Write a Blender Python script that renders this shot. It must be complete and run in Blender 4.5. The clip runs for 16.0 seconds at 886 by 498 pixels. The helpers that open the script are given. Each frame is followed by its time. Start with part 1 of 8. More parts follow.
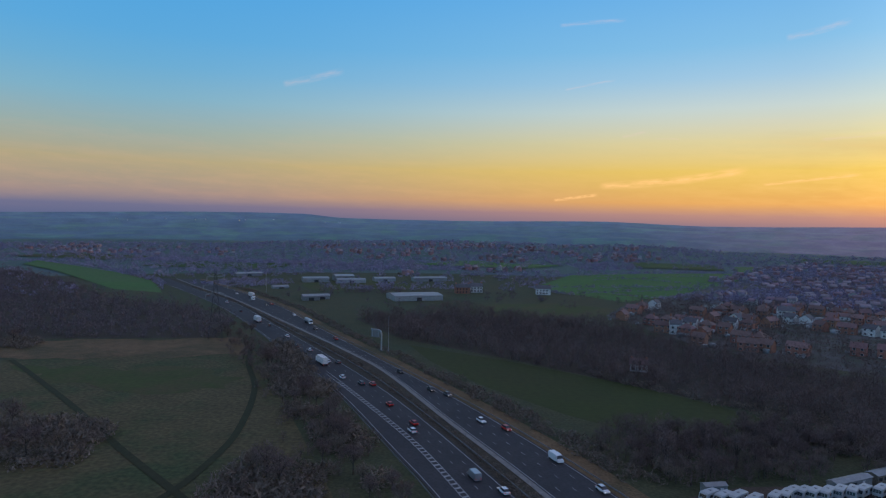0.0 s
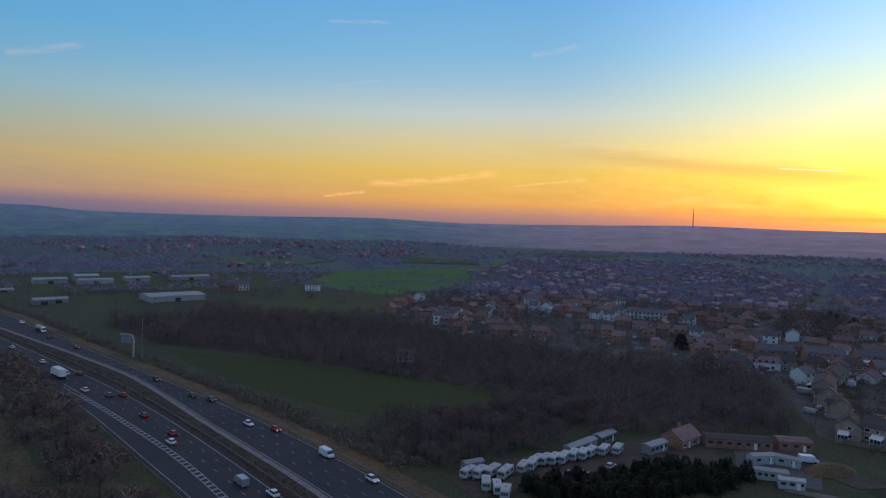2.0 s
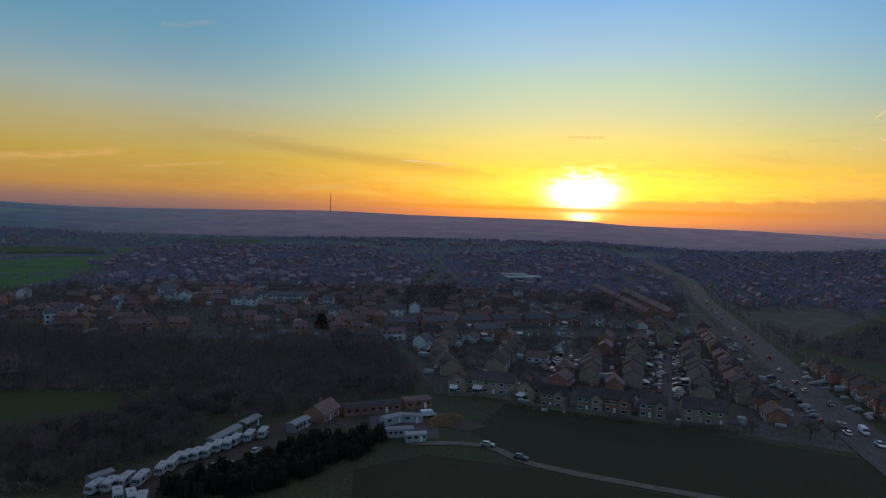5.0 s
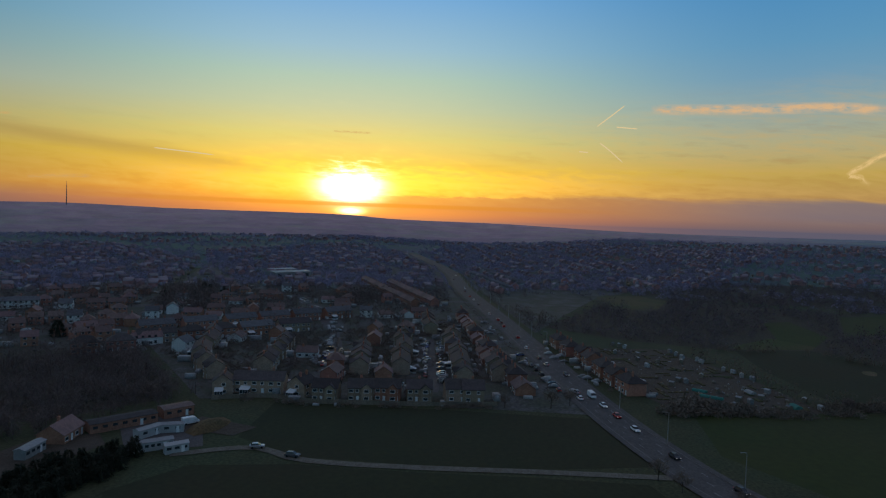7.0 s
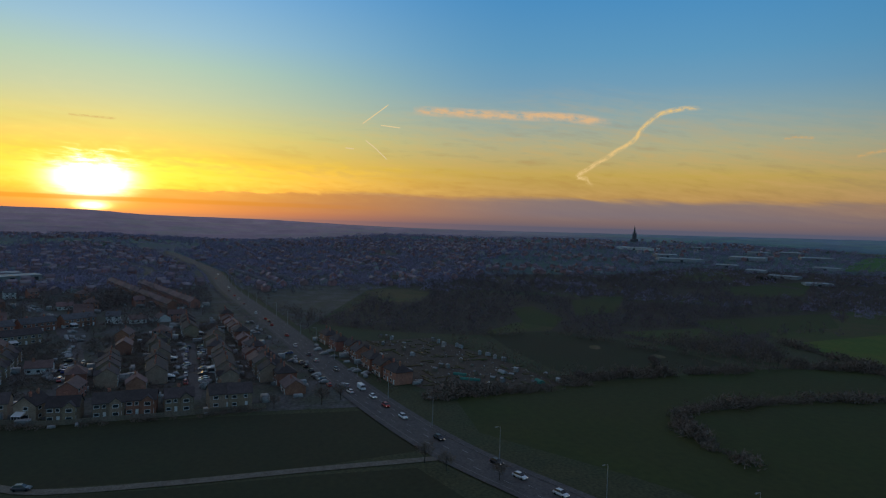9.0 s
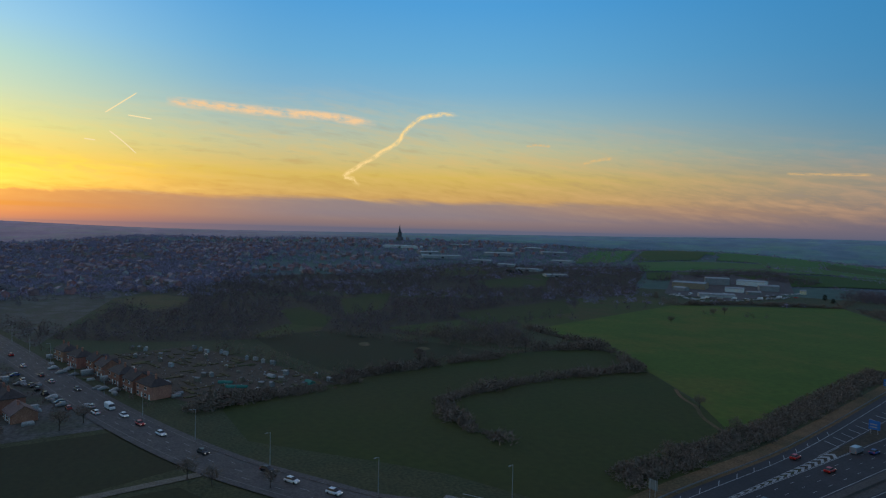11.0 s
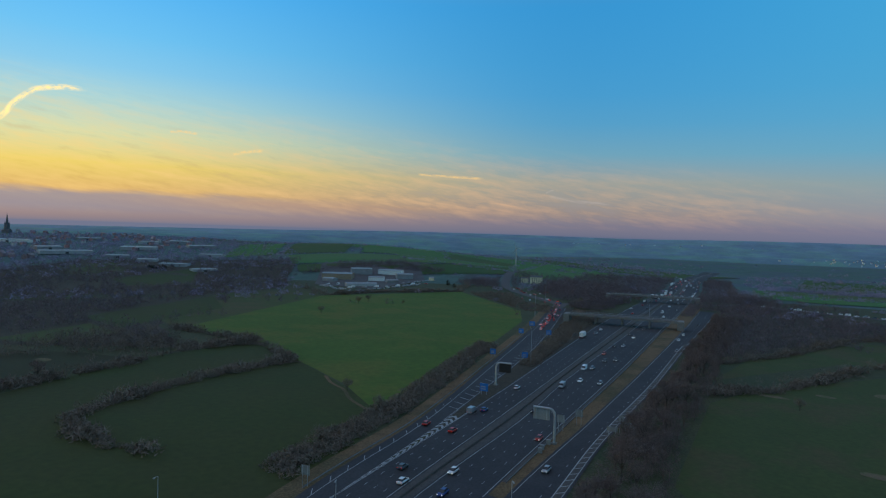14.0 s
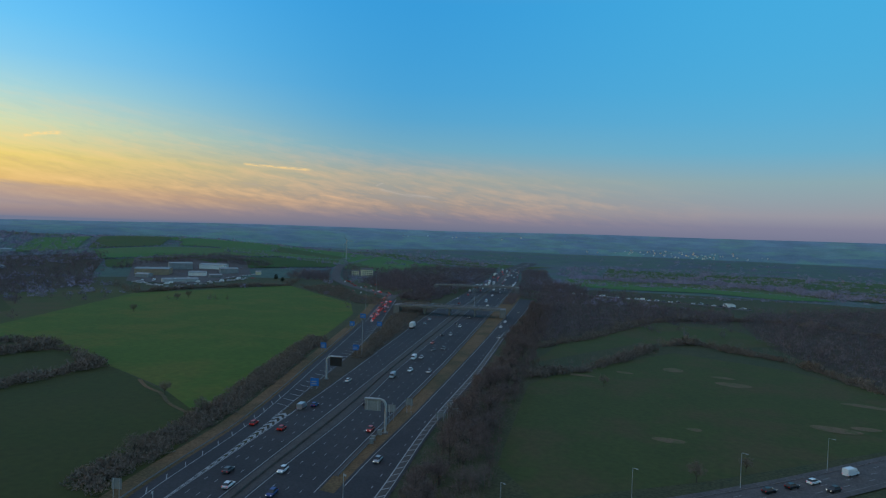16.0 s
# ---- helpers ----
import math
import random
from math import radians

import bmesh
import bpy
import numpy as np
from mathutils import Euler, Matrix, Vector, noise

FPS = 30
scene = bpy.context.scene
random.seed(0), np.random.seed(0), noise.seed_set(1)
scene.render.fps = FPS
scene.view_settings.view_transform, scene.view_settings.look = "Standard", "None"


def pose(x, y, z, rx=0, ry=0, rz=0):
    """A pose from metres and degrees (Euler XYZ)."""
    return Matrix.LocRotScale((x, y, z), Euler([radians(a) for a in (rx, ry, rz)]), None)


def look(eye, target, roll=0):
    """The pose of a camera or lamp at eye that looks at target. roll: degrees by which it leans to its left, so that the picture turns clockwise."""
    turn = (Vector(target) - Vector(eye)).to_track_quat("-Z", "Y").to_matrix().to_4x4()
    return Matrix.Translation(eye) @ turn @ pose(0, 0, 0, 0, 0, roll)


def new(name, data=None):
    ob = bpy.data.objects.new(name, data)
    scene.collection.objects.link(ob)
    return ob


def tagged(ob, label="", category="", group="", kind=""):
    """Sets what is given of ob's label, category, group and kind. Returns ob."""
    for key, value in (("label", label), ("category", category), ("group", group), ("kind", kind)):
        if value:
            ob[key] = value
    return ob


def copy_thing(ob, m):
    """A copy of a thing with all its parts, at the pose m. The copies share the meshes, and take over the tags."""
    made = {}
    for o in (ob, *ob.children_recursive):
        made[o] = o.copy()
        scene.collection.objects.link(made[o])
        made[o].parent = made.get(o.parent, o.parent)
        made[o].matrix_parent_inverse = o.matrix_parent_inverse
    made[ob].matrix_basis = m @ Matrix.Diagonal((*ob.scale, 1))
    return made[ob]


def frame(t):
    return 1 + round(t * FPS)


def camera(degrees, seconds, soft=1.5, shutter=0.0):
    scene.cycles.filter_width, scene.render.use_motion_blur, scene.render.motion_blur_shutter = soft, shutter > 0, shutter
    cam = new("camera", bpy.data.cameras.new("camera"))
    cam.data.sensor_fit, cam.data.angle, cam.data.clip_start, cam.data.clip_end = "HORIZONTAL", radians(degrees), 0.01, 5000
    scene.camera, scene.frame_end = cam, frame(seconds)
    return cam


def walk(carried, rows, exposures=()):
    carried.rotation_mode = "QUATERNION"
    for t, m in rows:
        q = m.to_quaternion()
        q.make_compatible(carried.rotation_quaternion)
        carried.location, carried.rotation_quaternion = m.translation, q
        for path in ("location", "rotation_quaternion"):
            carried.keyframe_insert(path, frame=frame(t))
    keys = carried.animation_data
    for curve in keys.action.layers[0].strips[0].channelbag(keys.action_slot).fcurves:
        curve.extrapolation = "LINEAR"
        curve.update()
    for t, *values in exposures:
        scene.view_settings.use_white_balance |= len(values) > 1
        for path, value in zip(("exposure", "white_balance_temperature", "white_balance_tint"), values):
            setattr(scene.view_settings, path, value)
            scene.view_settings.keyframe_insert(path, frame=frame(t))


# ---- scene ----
import itertools
from math import cos, sin, tan, atan2, hypot, pi, exp

# ---------- camera: hovers 68 m over the motorway and turns ----------
HEIGHT = 68.0
cam = camera(68.68, 16.0, soft=1.2)
TURN = [  # seconds, yaw, pitch, roll
    (0.0, -0.00, -2.32, -1.16),
    (0.5, -5.06, -2.22, -1.46),
    (1.0, -9.93, -2.16, -1.58),
    (1.5, -15.00, -2.14, -1.62),
    (2.0, -20.14, -2.19, -1.70),
    (2.5, -25.24, -2.25, -1.75),
    (3.0, -30.47, -2.30, -1.79),
    (3.5, -35.64, -2.35, -1.85),
    (4.0, -40.77, -2.43, -1.87),
    (6.5, -66.35, -2.56, -1.91),
    (7.0, -71.32, -2.47, -1.89),
    (7.5, -76.33, -2.44, -1.86),
    (8.0, -81.41, -2.41, -1.84),
    (8.5, -86.49, -2.28, -1.83),
    (9.0, -91.63, -2.21, -1.77),
    (11.5, -116.96, -1.65, -1.41),
    (12.0, -122.02, -1.64, -1.48),
    (12.5, -127.05, -1.57, -1.59),
    (13.0, -132.02, -1.54, -1.67),
    (13.5, -137.00, -1.50, -1.64),
    (14.0, -142.00, -1.48, -1.77),
    (14.5, -146.97, -1.47, -1.74),
    (15.0, -151.97, -1.49, -1.78),
    (15.5, -156.24, -1.54, -1.84),
    (16.0, -156.90, -1.66, -1.92),
]
walk(cam, [(t, pose(0, 0, HEIGHT, 90 + p, r, y)) for t, y, p, r in TURN],
     exposures=[(0, 0.07, 6000, 24), (1.2, 0.03, 6050, 25), (2.5, -0.08, 6400, 27), (3.5, -0.27, 6500, 28), (4.2, -0.42, 6450, 24), (6.5, -0.84, 6200, 14), (9.0, -0.78, 6100, 12), (11.5, -0.30, 5950, 9), (13.5, -0.02, 5800, 4), (16, 0.14, 5800, 1)])

# ---------- sky, low sun ----------
SUN_AZ, SUN_EL = radians(63.2), radians(2.4)


def lin(r, g, b):
    """A colour from 0..255 display values."""
    return tuple(((c / 255 + 0.055) / 1.055) ** 2.4 if c > 10 else c / 255 / 12.92 for c in (r, g, b)) + (1.0,)


def nd(nt, kind, at=None, **values):
    n = nt.nodes.new(kind)
    for k, v in values.items():
        setattr(n, k, v)
    for k, v in (at or {}).items():
        if isinstance(v, bpy.types.NodeSocket):
            nt.links.new(v, n.inputs[k])
        else:
            n.inputs[k].default_value = v
    return n


def mth(nt, op, a, b=0.0, clamp=False):
    return nd(nt, "ShaderNodeMath", {0: a, 1: b}, operation=op, use_clamp=clamp).outputs[0]


def blend(nt, fac, a, b, how="MIX"):
    n = nd(nt, "ShaderNodeMix", data_type="RGBA", blend_type=how)
    for k, v in ((0, fac), (6, a), (7, b)):
        if isinstance(v, bpy.types.NodeSocket):
            nt.links.new(v, n.inputs[k])
        else:
            n.inputs[k].default_value = v
    return n.outputs[2]


def ramp(nt, fac, stops):
    n = nd(nt, "ShaderNodeValToRGB", {0: fac})
    while len(n.color_ramp.elements) < len(stops):
        n.color_ramp.elements.new(0.5)
    for e, (p, c) in zip(n.color_ramp.elements, stops):
        e.position, e.color = p, c
    return n.outputs[0]


world = bpy.data.worlds.new("evening_sky")
scene.world = world
world.use_nodes = True
wt = world.node_tree
wt.nodes.clear()
sep = nd(wt, "ShaderNodeSeparateXYZ", {0: nd(wt, "ShaderNodeTexCoord").outputs["Generated"]})
sx, sy, sz = sep.outputs
el = mth(wt, "MULTIPLY", mth(wt, "ARCSINE", sz), 180 / pi)
across = mth(wt, "SUBTRACT", mth(wt, "MULTIPLY", sx, cos(SUN_AZ)), mth(wt, "MULTIPLY", sy, sin(SUN_AZ)))
along = mth(wt, "ADD", mth(wt, "MULTIPLY", sx, sin(SUN_AZ)), mth(wt, "MULTIPLY", sy, cos(SUN_AZ)))
daz = mth(wt, "MULTIPLY", mth(wt, "ARCTAN2", across, along), 180 / pi)
away = mth(wt, "ABSOLUTE", daz)
u = mth(wt, "SQRT", mth(wt, "MULTIPLY", mth(wt, "MAXIMUM", el, 0.0), 1 / 40))
EL = (0, 1, 2, 4.6, 7, 9.6, 12, 14.5, 19, 40)


def bands(gain, *cols):
    return ramp(wt, u, [((e / 40) ** 0.5, tuple(gain * c for c in lin(*col)[:3]) + (1,)) for e, col in zip(EL, cols)])


ZENITH = (129, 134, 156)
toward = bands(1.8, (126, 90, 92), (196, 110, 58), (224, 148, 42), (228, 188, 52), (204, 198, 108), (180, 194, 152),
               (162, 192, 170), (140, 182, 196), (104, 163, 206), ZENITH)
beside = bands(1.06, (95, 100, 122), (165, 126, 113), (212, 156, 80), (216, 183, 76), (204, 194, 132), (181, 198, 182),
               (144, 186, 198), (115, 177, 202), (93, 165, 204), ZENITH)
off = bands(0.94, (80, 98, 128), (103, 110, 134), (153, 138, 128), (172, 162, 120), (147, 170, 155), (120, 174, 185),
            (99, 170, 197), (84, 166, 204), (71, 161, 208), ZENITH)
right = bands(1.27, (95, 100, 120), (144, 118, 112), (192, 140, 91), (214, 180, 83), (194, 190, 144), (157, 184, 181),
              (124, 174, 199), (103, 168, 205), (80, 156, 208), ZENITH)
right_far = bands(0.9, (106, 110, 133), (129, 121, 136), (156, 138, 133), (162, 158, 149), (118, 163, 183), (91, 158, 197),
                  (78, 155, 203), (72, 153, 205), (65, 150, 207), ZENITH)
right_off = bands(0.92, (113, 113, 136), (128, 124, 145), (148, 142, 153), (137, 158, 166), (105, 163, 191), (91, 163, 200),
                  (83, 163, 204), (79, 163, 207), (75, 163, 210), ZENITH)


def step_in(value, a, b):
    return nd(wt, "ShaderNodeMapRange", {0: value, 1: float(a), 2: float(b), 3: 0.0, 4: 1.0}, interpolation_type="SMOOTHSTEP").outputs[0]


near_f = step_in(away, 4, 36)
far_f = step_in(away, 36, 92)
left_sky = blend(wt, far_f, beside, off)
right_sky = blend(wt, step_in(daz, 88, 124), blend(wt, step_in(daz, 48, 92), right, right_far), right_off)
sky = blend(wt, near_f, toward, blend(wt, step_in(daz, -3, 3), left_sky, right_sky))
# thin streaks of cloud, long and level
vec = nd(wt, "ShaderNodeCombineXYZ", {0: mth(wt, "MULTIPLY", daz, 0.085), 1: mth(wt, "ADD", mth(wt, "MULTIPLY", el, 0.9), mth(wt, "ADD", mth(wt, "MULTIPLY", daz, 0.035), mth(wt, "MULTIPLY", mth(wt, "MAXIMUM", mth(wt, "SUBTRACT", daz, 38.0), 0.0), 0.09))), 2: 0.0}).outputs[0]
streak = nd(wt, "ShaderNodeTexNoise", {"Vector": vec, "Scale": 1.35, "Detail": 6.0, "Roughness": 0.52}).outputs["Fac"]
# the sheet of cloud reaches lower the farther it is from the sun
lid = mth(wt, "SUBTRACT", nd(wt, "ShaderNodeMapRange", {0: daz, 1: 10.0, 2: 40.0, 3: 8.5, 4: 12.0}).outputs[0], mth(wt, "MULTIPLY", mth(wt, "MAXIMUM", mth(wt, "SUBTRACT", daz, 40.0), 0.0), 0.11))
over = mth(wt, "SUBTRACT", el, lid)
belt = mth(wt, "MULTIPLY", nd(wt, "ShaderNodeMapRange", {0: el, 1: 0.5, 2: 2.5, 3: 0.0, 4: 1.0}).outputs[0],
           nd(wt, "ShaderNodeMapRange", {0: over, 1: -5.0, 2: 0.8, 3: 1.0, 4: 0.0}).outputs[0])
belt = mth(wt, "MULTIPLY", belt, nd(wt, "ShaderNodeMapRange", {0: away, 1: 102.0, 2: 122.0, 3: 1.0, 4: 0.0}).outputs[0])
belt = mth(wt, "MULTIPLY", belt, nd(wt, "ShaderNodeMapRange", {0: daz, 1: -45.0, 2: -12.0, 3: 0.2, 4: 1.0}).outputs[0])
vec_fine = nd(wt, "ShaderNodeVectorMath", {0: vec, 1: (2.4, 1.0, 1.0)}, operation="MULTIPLY").outputs[0]
fine_streak = nd(wt, "ShaderNodeTexNoise", {"Vector": vec_fine, "Scale": 2.7, "Detail": 7.0, "Roughness": 0.58, "Distortion": 0.35}).outputs["Fac"]
tex = mth(wt, "ADD", mth(wt, "MULTIPLY", streak, 0.55), mth(wt, "MULTIPLY", fine_streak, 0.45))
bright = mth(wt, "MULTIPLY", nd(wt, "ShaderNodeMapRange", {0: tex, 1: 0.44, 2: 0.70, 3: 0.0, 4: 0.6}).outputs[0], belt)
dim = mth(wt, "MULTIPLY", nd(wt, "ShaderNodeMapRange", {0: tex, 1: 0.47, 2: 0.33, 3: 0.0, 4: 0.3}).outputs[0], belt)
lit = blend(wt, far_f, blend(wt, near_f, (1.5, 0.95, 0.18, 1), (1.0, 0.62, 0.18, 1)), (0.86, 0.46, 0.25, 1))
sky = blend(wt, bright, sky, lit)
sky = blend(wt, dim, sky, blend(wt, far_f, (0.62, 0.27, 0.08, 1), (0.34, 0.30, 0.34, 1)))
# a long soft bar of grey cloud slanting down towards the sun
bar_el = mth(wt, "SUBTRACT", 3.1, mth(wt, "MULTIPLY", daz, 0.105))
slant = step_in(mth(wt, "ABSOLUTE", mth(wt, "SUBTRACT", mth(wt, "ADD", el, mth(wt, "MULTIPLY", mth(wt, "SUBTRACT", streak, 0.5), 1.2)), bar_el)), 1.0, 0.0)
slant = mth(wt, "MULTIPLY", slant, mth(wt, "MULTIPLY", step_in(daz, -40, -22), step_in(daz, -4, -12)))
sky = blend(wt, mth(wt, "MULTIPLY", slant, 0.42), sky, (0.52, 0.31, 0.08, 1))


# low bank of mauve haze beyond the town
bank = mth(wt, "MULTIPLY", step_in(mth(wt, "ADD", el, mth(wt, "MULTIPLY", mth(wt, "SUBTRACT", streak, 0.5), 1.2)), 2.75, 2.1), mth(wt, "MULTIPLY", step_in(daz, 12, 34), step_in(el, 0.3, 1.3)))
sky = blend(wt, mth(wt, "MULTIPLY", bank, mth(wt, "MULTIPLY", step_in(daz, 78, 46), 0.85)), sky, lin(142, 134, 146))
wob = mth(wt, "MULTIPLY", mth(wt, "SUBTRACT", fine_streak, 0.5), mth(wt, "MULTIPLY", mth(wt, "MAXIMUM", mth(wt, "SUBTRACT", el, 0.8), 0.0), 1.1))


def glow(cx, cy, wx, wy, col):
    q = mth(wt, "ADD", mth(wt, "POWER", mth(wt, "DIVIDE", mth(wt, "ABSOLUTE", mth(wt, "SUBTRACT", daz, cx)), wx), 2.0),
            mth(wt, "POWER", mth(wt, "DIVIDE", mth(wt, "ABSOLUTE", mth(wt, "SUBTRACT", mth(wt, "ADD", el, wob), cy)), wy), 2.0))
    f = mth(wt, "EXPONENT", mth(wt, "MULTIPLY", q, -1.0))
    return nd(wt, "ShaderNodeVectorMath", {0: col, 3: f}, operation="SCALE").outputs[0]


for g in (glow(0, 2.7, 2.1, 1.05, (9.0, 8.0, 6.0)), glow(0, 2.7, 10.0, 1.6, (0.85, 0.56, 0.03)), glow(0, 3.2, 16.0, 4.0, (0.14, 0.08, 0.0)),
          glow(9, 3.3, 17.0, 0.95, (0.42, 0.22, 0.0)), glow(0, 0.62, 0.85, 0.25, (9.0, 6.5, 2.5)), glow(0, 0.6, 2.4, 0.35, (0.9, 0.4, 0.0))):
    sky = blend(wt, 1.0, sky, g, "ADD")
shelf_top = mth(wt, "ADD", 2.0, mth(wt, "MULTIPLY", daz, 0.015))
shelf = mth(wt, "MULTIPLY", step_in(mth(wt, "SUBTRACT", mth(wt, "ADD", el, mth(wt, "MULTIPLY", wob, 0.5)), shelf_top), 0.12, -0.1), mth(wt, "MULTIPLY", step_in(daz, 1.5, 5), step_in(daz, 40, 20)))
sky = blend(wt, mth(wt, "MULTIPLY", mth(wt, "MULTIPLY", shelf, step_in(el, 0.3, 1.2)), 0.6), sky, (0.72, 0.30, 0.11, 1))
bar = mth(wt, "MULTIPLY", step_in(mth(wt, "ABSOLUTE", mth(wt, "SUBTRACT", el, 1.2)), 0.26, 0.08), step_in(away, 26, 6))
sky = blend(wt, mth(wt, "MULTIPLY", bar, 0.75), sky, (0.85, 0.30, 0.03, 1))
# the air's own scatter by the sky model adds its blue above
air = nd(wt, "ShaderNodeTexSky", sky_type="NISHITA", sun_disc=False, sun_elevation=SUN_EL, sun_rotation=SUN_AZ)
bg = nd(wt, "ShaderNodeBackground", {"Color": sky, "Strength": 1.0})
bg2 = nd(wt, "ShaderNodeBackground", {"Color": air.outputs[0], "Strength": 0.02})
both = nd(wt, "ShaderNodeAddShader", {0: bg.outputs[0], 1: bg2.outputs[0]})
nd(wt, "ShaderNodeOutputWorld", {"Surface": both.outputs[0]})

sun = new("sun", bpy.data.lights.new("sun", "SUN"))
sun.data.energy, sun.data.angle, sun.data.color = 0.16, radians(10), (1.0, 0.62, 0.3)
sun.matrix_world = look((0, 0, 0), (-sin(SUN_AZ) * cos(SUN_EL), -cos(SUN_AZ) * cos(SUN_EL), -sin(SUN_EL)))

# ---------- materials ----------
def material(name, a, b, size=1.0, rough=0.85, metal=0.0, bump=0.0, vary=0.0, fine=0.35, c=None, big=0.12):
    """Two colours mottled at two scales (patches of about size metres and a fine grain); vary: change from object to object and island to island."""
    m = bpy.data.materials.new(name)
    m.use_nodes = True
    nt = m.node_tree
    bs = nt.nodes["Principled BSDF"]
    co = nd(nt, "ShaderNodeTexCoord").outputs["Object"] if vary else nd(nt, "ShaderNodeNewGeometry").outputs["Position"]
    n1 = nd(nt, "ShaderNodeTexNoise", {"Vector": co, "Scale": 1 / size, "Detail": 6.0, "Roughness": 0.65})
    n2 = nd(nt, "ShaderNodeTexNoise", {"Vector": co, "Scale": 9 / size, "Detail": 3.0})
    f = nd(nt, "ShaderNodeMapRange", {0: n1.outputs["Fac"], 1: 0.36, 2: 0.64}).outputs[0]
    col = blend(nt, f, (*a, 1), (*b, 1))
    if c:
        n3 = nd(nt, "ShaderNodeTexNoise", {"Vector": co, "Scale": big / size, "Detail": 4.0, "Roughness": 0.7})
        col = blend(nt, nd(nt, "ShaderNodeMapRange", {0: n3.outputs["Fac"], 1: 0.47, 2: 0.62}).outputs[0], col, (*c, 1))
    grain = nd(nt, "ShaderNodeMapRange", {0: n2.outputs["Fac"], 1: 0.3, 2: 0.7, 3: 1 - fine, 4: 1 + fine}).outputs[0]
    col = blend(nt, 1.0, col, nd(nt, "ShaderNodeCombineColor", {0: grain, 1: grain, 2: grain}).outputs[0], "MULTIPLY")
    if vary:
        r1 = nd(nt, "ShaderNodeObjectInfo").outputs["Random"]
        r2 = nd(nt, "ShaderNodeNewGeometry").outputs["Random Per Island"]
        rr = mth(nt, "FRACT", mth(nt, "ADD", r1, r2))
        hsv = nd(nt, "ShaderNodeHueSaturation", {"Hue": mth(nt, "ADD", mth(nt, "MULTIPLY", mth(nt, "SUBTRACT", r1, 0.5), vary * 0.06), 0.5),
                                                  "Saturation": mth(nt, "ADD", mth(nt, "MULTIPLY", mth(nt, "SUBTRACT", r2, 0.5), vary), 1.0),
                                                  "Value": mth(nt, "ADD", mth(nt, "MULTIPLY", mth(nt, "SUBTRACT", rr, 0.5), vary), 1.0), "Color": col})
        col = hsv.outputs[0]
    nt.links.new(col, bs.inputs["Base Color"])
    bs.inputs["Roughness"].default_value, bs.inputs["Metallic"].default_value = rough, metal
    bs.inputs["Specular IOR Level"].default_value = 0.3 if rough > 0.5 else 0.5
    if bump:
        nt.links.new(nd(nt, "ShaderNodeBump", {"Height": n2.outputs["Fac"], "Strength": 0.6, "Distance": bump}).outputs[0], bs.inputs["Normal"])
    return m


def lamp_material(name, col, power):
    m = bpy.data.materials.new(name)
    m.use_nodes = True
    bs = m.node_tree.nodes["Principled BSDF"]
    bs.inputs["Base Color"].default_value = (*col, 1)
    bs.inputs["Emission Color"].default_value, bs.inputs["Emission Strength"].default_value = (*col, 1), power
    return m


def haze_glow_material(name):
    """Far hills, a plain backdrop of distance: evening haze painted as emission, warmer under the sun and bluer away
    from it.
    """
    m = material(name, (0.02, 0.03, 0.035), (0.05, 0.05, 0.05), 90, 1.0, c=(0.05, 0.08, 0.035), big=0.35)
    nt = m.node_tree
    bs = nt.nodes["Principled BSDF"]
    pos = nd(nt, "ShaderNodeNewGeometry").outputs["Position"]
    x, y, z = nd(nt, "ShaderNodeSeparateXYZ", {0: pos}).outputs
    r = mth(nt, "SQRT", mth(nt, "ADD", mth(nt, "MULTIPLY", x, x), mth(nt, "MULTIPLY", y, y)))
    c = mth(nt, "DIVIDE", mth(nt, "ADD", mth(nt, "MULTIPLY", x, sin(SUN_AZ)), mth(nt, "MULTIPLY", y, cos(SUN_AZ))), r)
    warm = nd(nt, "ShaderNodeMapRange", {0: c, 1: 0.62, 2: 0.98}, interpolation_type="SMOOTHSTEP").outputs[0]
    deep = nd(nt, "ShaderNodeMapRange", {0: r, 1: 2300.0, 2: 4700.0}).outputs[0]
    # haze colours, given off by the hills and paler with range
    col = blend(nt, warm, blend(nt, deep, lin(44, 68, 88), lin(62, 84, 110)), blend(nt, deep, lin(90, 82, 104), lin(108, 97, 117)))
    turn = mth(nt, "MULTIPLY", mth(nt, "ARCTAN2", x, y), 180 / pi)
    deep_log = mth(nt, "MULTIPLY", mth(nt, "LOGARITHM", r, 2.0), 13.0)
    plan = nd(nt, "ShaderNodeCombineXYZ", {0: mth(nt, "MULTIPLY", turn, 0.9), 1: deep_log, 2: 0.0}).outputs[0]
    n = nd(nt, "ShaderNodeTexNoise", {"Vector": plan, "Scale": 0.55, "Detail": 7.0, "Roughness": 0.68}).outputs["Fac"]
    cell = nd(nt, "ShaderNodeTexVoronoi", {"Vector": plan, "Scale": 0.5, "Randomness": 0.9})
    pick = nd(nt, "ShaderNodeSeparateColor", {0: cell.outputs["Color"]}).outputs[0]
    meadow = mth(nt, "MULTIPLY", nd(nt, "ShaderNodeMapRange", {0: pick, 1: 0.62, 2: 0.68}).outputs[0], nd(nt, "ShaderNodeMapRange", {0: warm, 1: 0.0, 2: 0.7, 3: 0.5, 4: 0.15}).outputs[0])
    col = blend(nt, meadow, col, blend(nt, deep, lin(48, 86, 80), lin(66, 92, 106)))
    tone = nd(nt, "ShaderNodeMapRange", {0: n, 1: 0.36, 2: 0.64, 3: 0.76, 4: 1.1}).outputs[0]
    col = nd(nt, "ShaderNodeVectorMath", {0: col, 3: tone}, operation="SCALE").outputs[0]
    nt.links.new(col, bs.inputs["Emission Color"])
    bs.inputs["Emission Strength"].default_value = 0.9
    return m


